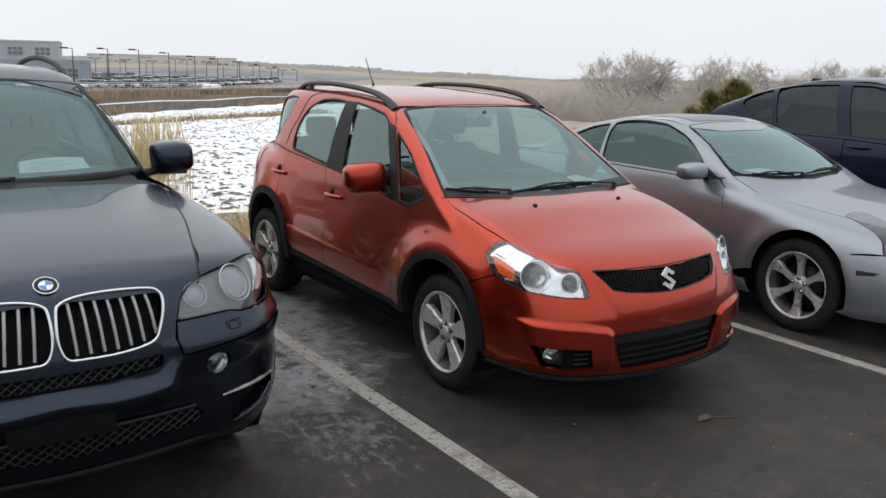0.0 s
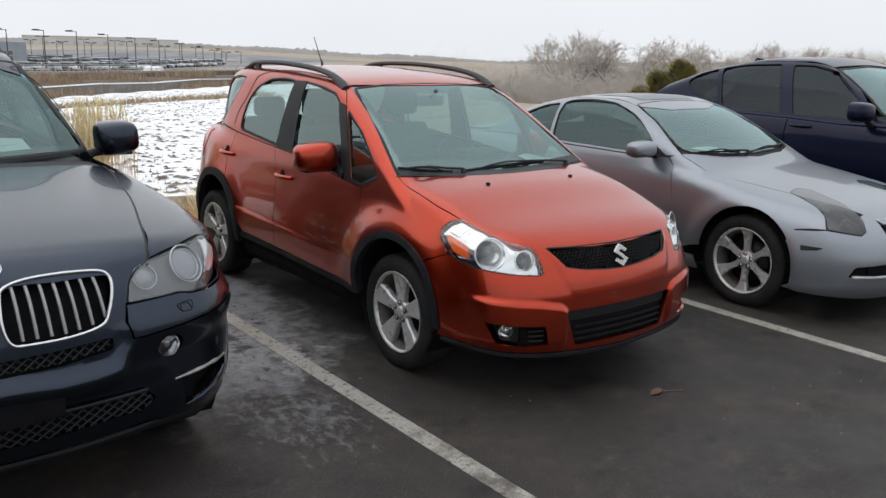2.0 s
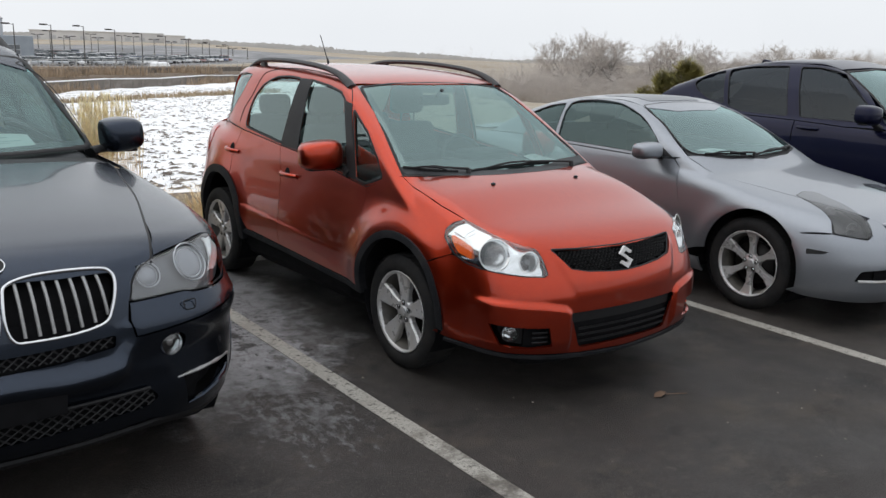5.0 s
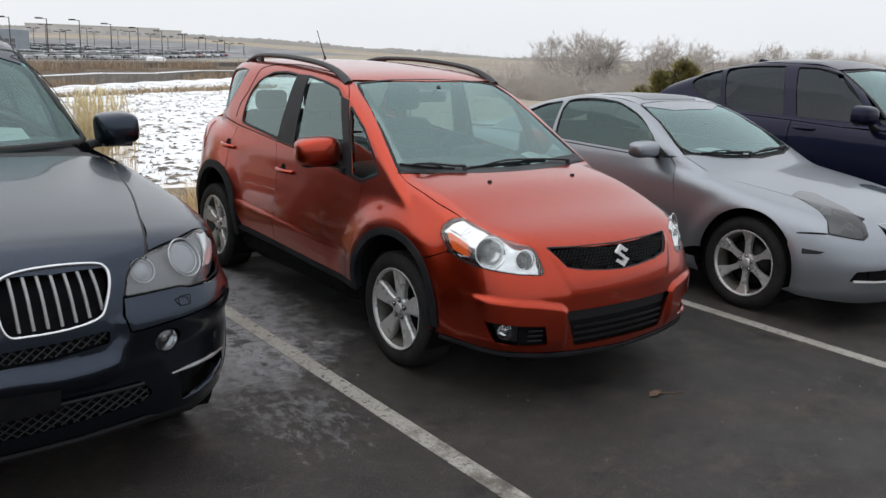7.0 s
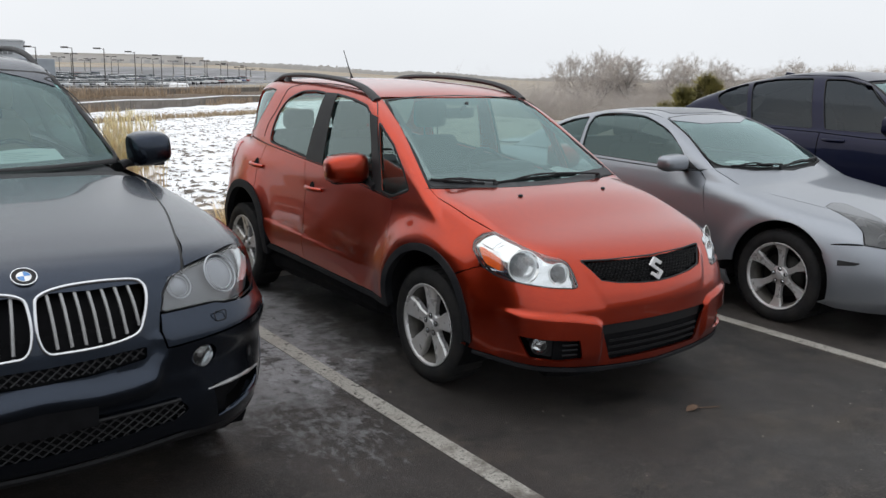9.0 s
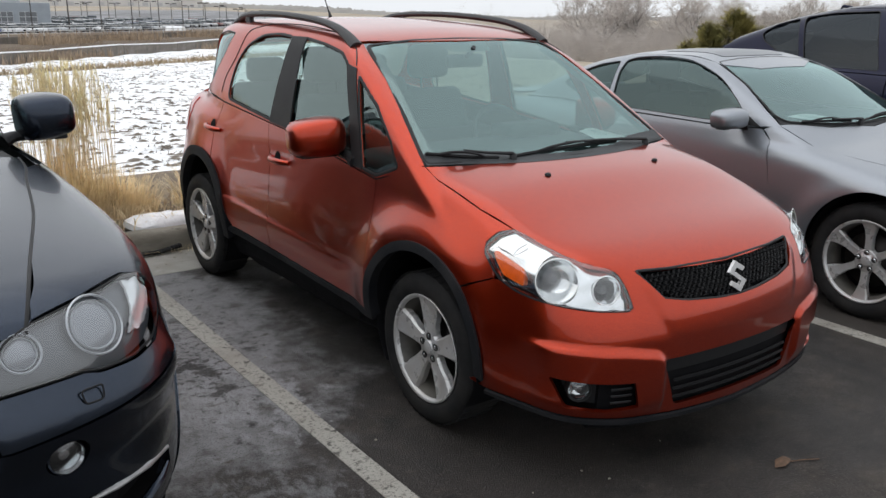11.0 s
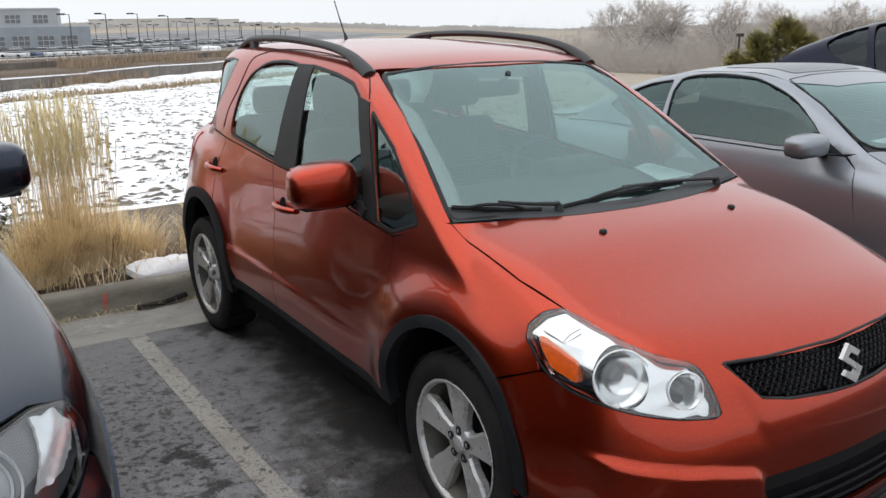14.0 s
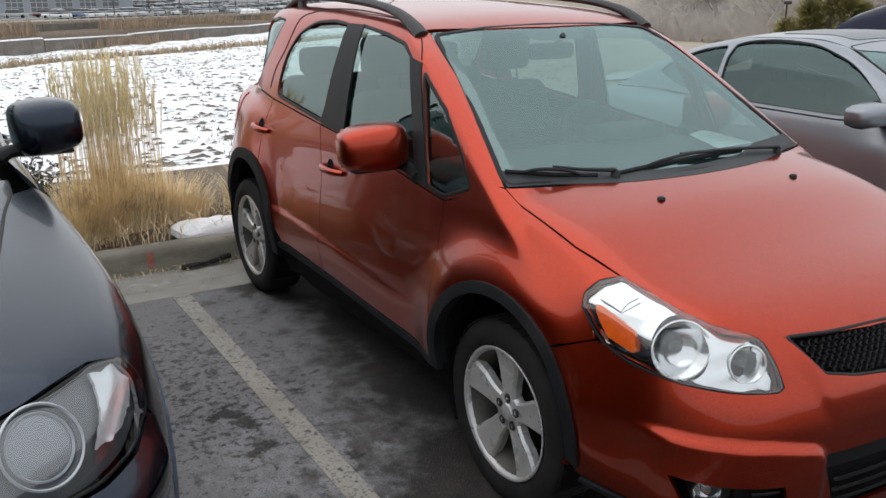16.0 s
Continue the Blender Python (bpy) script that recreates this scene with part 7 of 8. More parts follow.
KERB = shade_mix(mat("weathered_kerb_concrete", (0.24, 0.225, 0.19), 0.9, bump_height=0.003, bump_scale=120), (0.245, 0.228, 0.19), [
    ((0.17, 0.155, 0.125), 3.0, 0.42, 0.68, 7, (1, 1, 3), None), ((0.33, 0.315, 0.28), 6.0, 0.58, 0.75, 6, ONE, None), ((0.09, 0.08, 0.065), 9.0, 0.64, 0.74, 5, ONE, None)])
LINE = shade_mix(mat("worn_line_paint", (0.5, 0.48, 0.42), 0.75, bump_height=0.003, bump_scale=130), (0.335, 0.322, 0.288), [
    ((0.10, 0.088, 0.075), 7, 0.42, 0.66, 10, ONE, (-1.225, -2.7, 1.2, 2.7, 0.24)),
    ((0.25, 0.23, 0.20), 1.6, 0.46, 0.7, 7, ONE, None), ((0.07, 0.064, 0.058), 18, 0.55, 0.66, 9, ONE, None), ((0.11, 0.10, 0.09), 90, 0.52, 0.66, 4, ONE, None)])
SNOW = shade_mix(mat("patchy_snow", (0.82, 0.83, 0.85), 0.7, bump_height=0.05, bump_scale=6), (0.9, 0.905, 0.92), [
    ((0.74, 0.75, 0.77), 1.2, 0.4, 0.7, 5, ONE, None), ((0.24, 0.2, 0.155), 3.2, 0.585, 0.645, 8, (0.6, 1.5, 1), None), ((0.15, 0.12, 0.09), 6.5, 0.60, 0.66, 7, (0.55, 1.5, 1), None)])
SNOW_CLEAN = mat("clean_snow", (0.85, 0.86, 0.88), 0.65, grain=0.04, scale=30, stain=0.12, stain_scale=4, bump_height=0.02, bump_scale=14)
SOIL = shade_mix(mat("brown_mulch", (0.12, 0.09, 0.06), 0.95, bump_height=0.02, bump_scale=60), (0.125, 0.092, 0.065), [
    ((0.22, 0.17, 0.12), 9, 0.48, 0.7, 7, ONE, None), ((0.06, 0.045, 0.034), 30, 0.5, 0.7, 4, ONE, None), ((0.45, 0.36, 0.22), 60, 0.62, 0.72, 3, (3, 1, 1), None)])
# prairie base is greyed: distance haze put into the colour
FIELD = shade_mix(mat("dry_prairie", (0.36, 0.29, 0.2), 0.95, bump_height=0.05, bump_scale=4), (0.34, 0.295, 0.235), [
    ((0.27, 0.215, 0.15), 0.03, 0.42, 0.65, 7, ONE, None), ((0.44, 0.37, 0.27), 0.012, 0.5, 0.7, 6, ONE, None), ((0.6, 0.58, 0.55), 0.05, 0.64, 0.72, 6, ONE, None), ((0.2, 0.16, 0.11), 0.6, 0.55, 0.75, 5, ONE, None)])
FAR_LOT = mat("grey_far_asphalt", (0.14, 0.14, 0.145), 0.85, grain=0.15, scale=2, stain=0.3, stain_scale=0.1, tint=(0.3, 0.3, 0.31))
WALL_GREY = shade_mix(mat("grey_retaining_concrete", (0.2, 0.185, 0.17), 0.9, bump_height=0.01, bump_scale=20), (0.15, 0.132, 0.115), [
    ((0.20, 0.18, 0.16), 0.9, 0.45, 0.7, 6, (1, 1, 3), None), ((0.09, 0.078, 0.066), 1.4, 0.52, 0.72, 6, (2, 2, 0.5), None)])

KERB_Y, GUTTER_Y, KERB_H = 3.11, 2.61, 0.15
WALL_AT, WALL_ALONG, WALL_OUT = Vector((3.6, 49.4)), Vector((0.714, 0.70)), Vector((-0.70, 0.714))


def across(x, y):
    """How far beyond the low retaining wall a place lies (below zero: on the snow's side)."""
    return (x - WALL_AT.x) * WALL_OUT.x + (y - WALL_AT.y) * WALL_OUT.y


def terrain(x, y):
    """Height of the land beyond the kerb; level ground falls off by two in a hundred along y."""
    u = across(x, y)
    ease = lambda a, b, t: (lambda s: s * s * (3 - 2 * s))(min(1, max(0, (t - a) / (b - a))))
    h = -0.15 - 0.62 * (min(1, max(0, (u + 27) / 27))) ** 1.6
    h += ease(0.4, 1.6, u) * 0.84 + ease(6.8, 8.0, u) * 0.55 - ease(8, 30, u) * 0.25
    d = math.hypot(x, y)
    left = ease(0.75, 0.25, math.atan2(x, max(y, 1e-3)))
    h += left * (0.02 * max(0, d - 260) * (1 if d < 1500 else 1500 / d) + 0.02 * max(0, min(d, 330) - 195) - 0.9 * ease(60, 170, d)) * ease(0, 20, u)
    h -= 3.6 * ease(20, 70, x) * ease(-8, -25, u) * ease(160, 90, d)
    near = ease(4.2, 8.5, y)
    z = (h - 0.02 * y) * near + 0.13 * (1 - near)
    if y < KERB_Y + 0.2:
        z = -0.12
    if -3 < u < 0 and y > 8:
        z += 0.05 * math.sin(x * 1.7)
    if 6 < y < 60 and u < -0.5:
        z += 0.06 * noise.noise(Vector((x * 0.5, y * 0.5, 0))) + 0.03 * noise.noise(Vector((x * 1.7, y * 1.7, 3)))
    return z


def build_ground():
    def steps(*spans):
        out = []
        for a, b, k in spans:
            out += list(np.linspace(a, b, k, endpoint=False))
        return out + [spans[-1][1]]
    xs = steps((-2600, -400, 8), (-400, -60, 14), (-60, -8, 26), (-8, 16, 60), (16, 60, 44), (60, 160, 40), (160, 500, 22), (500, 2600, 12))
    ys = steps((-2600, -300, 6), (-300, -41, 6), (-41, 3.3, 10), (3.3, 12, 30), (12, 60, 70), (60, 110, 50), (110, 400, 40), (400, 1200, 20), (1200, 2600, 10))
    verts = [(x, y, terrain(x, y)) for y in ys for x in xs]
    nx = len(xs)
    faces, slot = [], []
    for j in range(len(ys) - 1):
        for i in range(nx - 1):
            faces.append((j * nx + i, j * nx + i + 1, (j + 1) * nx + i + 1, (j + 1) * nx + i))
            cx, cy = (xs[i] + xs[i + 1]) / 2, (ys[j] + ys[j + 1]) / 2
            u = across(cx, cy)
            if cy < 7.2:
                slot.append(1)
            elif u < 0.5 and cy < 75 and -40 < cx < 0.62 * cy - 1:
                slot.append(0)
            elif 0.5 <= u <= 9 and cy < 140:
                slot.append(1)
            elif 50 < u < 190 and -30 < cx < 190 and cy > 60:
                slot.append(3)
            else:
                slot.append(2)
    me = bpy.data.meshes.new("ground")
    me.from_pydata(verts, [], faces)
    for m in (SNOW, SOIL, FIELD, FAR_LOT):
        me.materials.append(m)
    me.polygons.foreach_set("material_index", slot)
    me.polygons.foreach_set("use_smooth", [True] * len(faces))
    tagged(new("ground", me), "open land with patchy snow, soil and dry prairie", "ground", kind="structure")


build_ground()


def sheet(name, x0, x1, y0, y1, z, material, label, cat, kind="structure", thick=0.0, cut=1):
    """A flat slab, cut across into parts of the mesh for shading."""
    bm = bmesh.new()
    block((x1 - x0, y1 - y0, thick), ((x0 + x1) / 2, (y0 + y1) / 2, z - thick / 2), 0.0, bm=bm)
    return tagged(part(name, bm, material), label, cat, kind=kind)


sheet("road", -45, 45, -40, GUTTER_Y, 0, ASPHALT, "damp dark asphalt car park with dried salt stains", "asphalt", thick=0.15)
for x in (-1.225, 1.70, -4.1, 4.6):
    sheet("parking_line", x - 0.05, x + 0.05, -2.9, GUTTER_Y - 0.0, 0.004, LINE, "worn off-white painted parking line on asphalt", "parking line", thick=0.006)
# gutter pan and kerb, in cast lengths with open joints
for k in range(-7, 8):
    x0, x1 = k * 3.05 + 1.2 + 0.004, (k + 1) * 3.05 + 1.2 - 0.004
    g = tagged(part("gutter", block((x1 - x0, KERB_Y - GUTTER_Y - 0.004, 0.15), ((x0 + x1) / 2, (KERB_Y + GUTTER_Y) / 2, -0.073), 0.006, 1), CONCRETE), "pale concrete gutter slab beside the asphalt", "gutter", kind="structure")
    bm = bmesh.new()
    prof = [(KERB_Y, -0.1), (KERB_Y + 0.002, 0.0), (KERB_Y + 0.022, 0.115), (KERB_Y + 0.032, 0.138), (KERB_Y + 0.055, KERB_H), (KERB_Y + 0.15, KERB_H), (KERB_Y + 0.165, KERB_H - 0.012), (KERB_Y + 0.17, -0.1)]
    rings = [[bm.verts.new((x, y, z)) for y, z in prof] for x in (x0, x1)]
    for i in range(len(prof) - 1):
        bm.faces.new((rings[0][i], rings[0][i + 1], rings[1][i + 1], rings[1][i]))
    bm.faces.new(rings[0])
    bm.faces.new(rings[1][::-1])
    bmesh.ops.recalc_face_normals(bm, faces=bm.faces)
    tagged(part("kerb", bm, KERB, smooth=True), "weathered concrete kerb", "kerb", kind="structure")
MARK_RED = mat("red_spray_mark", (0.5, 0.09, 0.07), 0.8, grain=0.3, scale=90, stain=0.5, stain_scale=30, tint=(0.3, 0.2, 0.16))
bm = bmesh.new()
for j in range(6):
    z0, z1, w0, w1 = 0.02 + j * 0.018, 0.02 + (j + 1) * 0.018, 0.008 + 0.002 * j, 0.008 + 0.002 * (j + 1)
    f = lambda z: KERB_Y + 0.0005 + 0.002 * min(1, z / 0.01) + 0.0175 * z / 0.1 - 0.002
    bm.faces.new([bm.verts.new(p) for p in ((-1.268 - w0, f(z0), z0), (-1.268 + w0, f(z0), z0), (-1.268 + w1, f(z1), z1), (-1.268 - w1, f(z1), z1))])
tagged(part("paint_mark", bm, MARK_RED), "faded red survey mark sprayed on the kerb", "paint mark")
# a scrap of black rubber lying in the gutter
bm = bmesh.new()
pts = spline([(-1.1, 3.065, 0.018), (-1.03, 3.06, 0.026), (-0.95, 3.07, 0.022), (-0.88, 3.075, 0.03), (-0.82, 3.085, 0.04), (-0.78, 3.09, 0.042)], 5)
tube([tuple(p) for p in pts], [0.014 + 0.010 * abs(math.sin(i * 1.3)) for i in range(len(pts))], 8, bm, flat=0.75)
tagged(part("rubber_scrap", bm, RUBBER, smooth=True), "torn strip of black rubber lying in the gutter", "debris")
# dead leaf and twig on the asphalt
LEAF = mat("dead_leaf", (0.11, 0.065, 0.04), 0.8, grain=0.3, scale=60)
bm = bmesh.new()
pts = [(0, 0, 0.004), (0.03, 0.022, 0.018), (0.07, 0.016, 0.026), (0.1, 0, 0.012), (0.07, -0.02, 0.02), (0.03, -0.024, 0.012)]
vs = [bm.verts.new((0.07 + x, -1.13 + y, z)) for x, y, z in pts]
mid = bm.verts.new((0.12, -1.13, 0.03))
for i in range(6):
    bm.faces.new((vs[i], vs[(i + 1) % 6], mid))
tube([(0.16, -1.14, 0.008), (0.22, -1.16, 0.005), (0.27, -1.19, 0.006)], 0.0025, 5, bm)
tagged(part("dead_leaf", bm, LEAF, smooth=True), "curled brown dead leaf on the asphalt", "leaf")
bm = bmesh.new()
rng = random.Random(5)
for k in range(110):
    x, y = rng.uniform(-2.2, 1.6), rng.uniform(-2.2, 2.5)
    if k % 3 == 0:
        x, y = rng.uniform(-2.4, -0.2), GUTTER_Y + rng.uniform(0.0, 0.46)
    r = rng.uniform(0.002, 0.005)
    block((r * 2, r * 1.6, r), (x, y, 0.003), 0.0, bm=bm, turn=(0, 0, rng.uniform(0, 180)))
tagged(part("grit", bm, KERB), "scattered grit on the ground", "grit", kind="stuff")

# ---- snow, dry grass, trees ----
STRAW = shade_mix(mat("straw_grass", (0.7, 0.55, 0.3), 0.7), (0.88, 0.715, 0.44), [((0.92, 0.79, 0.53), 3, 0.45, 0.65, 3, ONE, None), ((0.52, 0.375, 0.2), 7, 0.5, 0.68, 3, ONE, None)])
PLUME = mat("pale_seed_plume", (0.92, 0.77, 0.49), 0.9, grain=0.2, scale=20)
TUFT = mat("brown_grass_tuft", (0.17, 0.145, 0.12), 0.9, grain=0.4, scale=3)
# bark and twigs are paled: distance haze is put into their colours
BARK = mat("grey_bark", (0.37, 0.345, 0.325), 0.95, grain=0.25, scale=6, stain=0.3, stain_scale=1)
TWIG = mat("haze_paled_twigs", (0.50, 0.458, 0.425), 0.95, grain=0.2, scale=2)
PINE = mat("pine_needles", (0.27, 0.245, 0.08), 0.8, grain=0.4, scale=8, stain=0.5, stain_scale=2.5, tint=(0.36, 0.31, 0.1))
HEDGE = mat("dark_green_shrub", (0.035, 0.045, 0.02), 0.8, grain=0.4, scale=20)


def blades(spec, seed, name, material, label, cat, kind="", k=5, parent=None):
    """Curved grass blades; spec gives root, height, lean and direction of each."""
    rng = random.Random(seed)
    v, f = [], []
    for x, y, z, h, lean, a, w in spec(rng):
        dx, dy = math.cos(a), math.sin(a)
        px, py = -dy, dx
        base = len(v)
        for i in range(k + 1):
            t = i / k
            off = lean * h * t ** 1.8
            zz = z + h * (t - 0.35 * abs(lean) * t ** 2.2)
            ww = w * (1 - t * 0.85)
            v += [(x + dx * off - px * ww, y + dy * off - py * ww, zz), (x + dx * off + px * ww, y + dy * off + py * ww, zz)]
        for i in range(k):
            q = base + 2 * i
            f.append((q, q + 1, q + 3, q + 2))
    ob = mesh_object(name, v, f, material, parent, label)
    return tagged(ob, category=cat, kind=kind)


def clump(cx, cy, n, h, spread, seed, label, plume=0):
    def spec(rng):
        for _ in range(n):
            r, a = spread * rng.random() ** 0.7, rng.uniform(0, 2 * math.pi)
            tall = h * rng.uniform(0.3, 0.72 if not plume else 0.55) * (1 - 0.3 * r / spread)
            yield cx + r * math.cos(a) * 0.8, cy + r * math.sin(a) * 0.45, 0.12, tall, rng.uniform(0.15, 0.75), a + rng.uniform(-0.7, 0.7), rng.uniform(0.0022, 0.0045)
    g = blades(spec, seed, "dry_grass_clump", STRAW, label, "ornamental grass")
    if plume:
        def stalks(rng):
            for _ in range(plume):
                r, a = spread * 0.84 * rng.random() ** 0.9, rng.uniform(0, 2 * math.pi)
                yield cx + r * math.cos(a), cy + r * math.sin(a) * 0.5, 0.12, h * rng.uniform(0.75, 1.05), rng.uniform(0.02, 0.1), rng.uniform(0, 6.3), rng.uniform(0.003, 0.005)
        blades(stalks, seed + 1, "dry_stalk", STRAW, "tall dry stems", "", kind="stuff", parent=g)
        rng = random.Random(seed + 1)
        spots = list(stalks(rng))
        v, f = [], []
        rg = random.Random(seed + 2)
        for x, y, z, hh, lean, a, w in spots:
            for _ in range(26):
                t = rg.uniform(0.68, 1.0)
                off = lean * hh * t ** 1.8
                p = Vector((x + math.cos(a) * off, y + math.sin(a) * off, z + hh * (t - 0.35 * lean * t ** 2.2)))
                d = Vector((rg.gauss(0, 0.16), rg.gauss(0, 0.16), 1)).normalized() * rg.uniform(0.035, 0.075)
                s = Vector((rg.gauss(0, 1), rg.gauss(0, 1), 0)).normalized() * rg.uniform(0.0018, 0.0036)
                i = len(v)
                v += [p - s, p + s, p + d]
                f.append((i, i + 1, i + 2))
        tagged(mesh_object("seed_head", v, f, PLUME, g, "pale seed plumes"), kind="stuff")
    return g


tagged(clump(-1.32, 3.8, 1500, 1.14, 0.4, 11, "tall straw-coloured ornamental grass clump behind the kerb", 270), group="ornamental grasses")
tagged(clump(-1.62, 3.6, 900, 0.7, 0.34, 21, "straw-coloured grass clump spilling to the kerb"), group="ornamental grasses")
tagged(clump(-2.35, 3.75, 1000, 0.8, 0.45, 31, "low straw-coloured grass clump behind the kerb"), group="ornamental grasses")
tagged(clump(-0.95, 3.85, 900, 0.66, 0.34, 41, "drooping straw-coloured grass clump"), group="ornamental grasses")
tagged(clump(-0.2, 4.0, 700, 0.7, 0.4, 51, "drooping straw-coloured grass clump"), group="ornamental grasses")
tagged(clump(-3.1, 3.8, 900, 0.75, 0.45, 61, "low straw-coloured grass clump behind the kerb"), group="ornamental grasses")


def litter(rng):
    for _ in range(1500):
        yield rng.uniform(-3.6, 0.5), 3.3 + 0.9 * rng.random() ** 1.3, 0.125, rng.uniform(0.08, 0.25), rng.uniform(0.6, 1.3), rng.uniform(0, 6.3), rng.uniform(0.002, 0.004)


def gutter_litter(rng):
    for _ in range(260):
        yield rng.uniform(-2.6, -0.2), 3.1 - 0.1 * rng.random() ** 2.2, 0.004, rng.uniform(0.03, 0.09), rng.uniform(1.2, 2.2), rng.uniform(0, 6.3), rng.uniform(0.001, 0.002)


blades(gutter_litter, 73, "gutter_straw", STRAW, "bits of straw blown along the kerb foot", "dry grass", kind="stuff", k=3)
blades(litter, 71, "grass_litter", STRAW, "fallen straw on the planting bed", "dry grass", kind="stuff")


def tufts(rng):
    k = 0
    while k < 2600:
        x, y = rng.uniform(-12, 26), 7.5 + 52 * rng.random() ** 1.25
        if across(x, y) > -1 or x > 4 + y * 0.75 or x < -7 - y * 0.1:
            continue
        k += 1
        g = terrain(x, y)
        big = rng.uniform(0.4, 1.0) + 0.6 * (rng.random() < 0.12)
        tilt = rng.uniform(-0.35, 0.1)
        for _ in range(16):
            d = rng.gauss(0, 0.13) * big
            yield x + d, y + d * tilt + rng.gauss(0, 0.04), g - 0.03, rng.uniform(0.05, 0.12) * big, rng.uniform(0.5, 1.6), rng.uniform(0, 6.3), rng.uniform(0.007, 0.016)


blades(tufts, 81, "snow_tufts", TUFT, "brown grass tufts poking through thin snow", "dry grass", kind="stuff", k=2)


def mounds():
    """Low mats of brown grass that show through the thin snow."""
    rng = random.Random(82)
    v, f = [], []
    while len(f) < 4300 * 7:
        y = 7.6 + 46 * rng.random() ** 1.5
        x = rng.uniform(-6 - y * 0.1, 4 + y * 0.6)
        if across(x, y) > -1:
            continue
        rx, ry, h = rng.uniform(0.035, 0.12), rng.uniform(0.02, 0.05), rng.uniform(0.006, 0.016)
        turn = rng.gauss(-0.35, 0.4)
        c, s, z, i = math.cos(turn), math.sin(turn), terrain(x, y), len(v)
        v.append((x, y, z + h + 0.02))
        for k in range(7):
            a = 2 * math.pi * k / 7
            q = rng.uniform(0.6, 1.25)
            px, py = rx * q * math.cos(a), ry * q * math.sin(a)
            v.append((x + px * c - py * s, y + px * s + py * c, z + 0.004))
        f += [(i, i + 1 + k, i + 1 + (k + 1) % 7) for k in range(7)]
    tagged(mesh_object("grass_mat", v, f, TUFT, None, "flattened brown grass showing through thin snow"), category="dry grass", kind="stuff")


mounds()


def bare_band(rng):
    for _ in range(2600):
        t = rng.random()
        x, y = -6 + 26 * t, 30 + 14 * t + rng.gauss(0, 0.5)
        if across(x, y) > -1:
            continue
        yield x, y, terrain(x, y) - 0.02, rng.uniform(0.15, 0.4), rng.uniform(0.2, 1.0), rng.uniform(0, 6.3), rng.uniform(0.02, 0.05)


blades(bare_band, 83, "grass_strip", mat("tan_grass_strip", (0.34, 0.265, 0.17), 0.9, grain=0.3, scale=3), "strip of taller tan grass across the snow", "dry grass", kind="stuff")

# snow lying on the bed beside the kerb
bm = bmesh.new()
ring = rounded([(-1.07, 3.56), (-1.02, 3.27), (-0.85, 3.235), (-0.45, 3.25), (-0.28, 3.35), (-0.4, 3.52), (-0.75, 3.56)], 0.1, 6)
top = bm.verts.new((-0.7, 3.4, 0.215))
rows = []
for s, z in ((1.0, 0.125), (0.97, 0.165), (0.8, 0.195), (0.45, 0.212)):
    rows.append([bm.verts.new((-0.7 + (x + 0.7) * s, 3.4 + (y - 3.4) * s, z + 0.006 * math.sin(x * 40))) for x, y in ring])
for a, b in zip(rows, rows[1:]):
    for i in range(len(ring)):
        j = (i + 1) % len(ring)
        bm.faces.new((a[i], a[j], b[j], b[i]))
for i in range(len(ring)):
    bm.faces.new((rows[-1][i], rows[-1][(i + 1) % len(ring)], top))
bmesh.ops.recalc_face_normals(bm, faces=bm.faces)
tagged(part("snow_patch", bm, SNOW_CLEAN, smooth=True), "thin slab of snow lying on the kerb", "snow")
# dark shrub behind the tall grass
bm = bmesh.new()
rng = random.Random(91)
for _ in range(1800):
    p = Vector((rng.gauss(-1.74, 0.14), rng.gauss(4.55, 0.18), 0.12 + abs(rng.gauss(0, 0.19))))
    a, b = Vector((rng.gauss(0, 1), rng.gauss(0, 1), rng.gauss(0, 1))).normalized() * 0.025, Vector((rng.gauss(0, 1), rng.gauss(0, 1), rng.gauss(0, 1))).normalized() * 0.02
    bm.faces.new([bm.verts.new(p - a), bm.verts.new(p + b), bm.verts.new(p + a)])
tagged(part("evergreen_shrub", bm, HEDGE), "low dark green shrub behind the dry grass", "shrub")


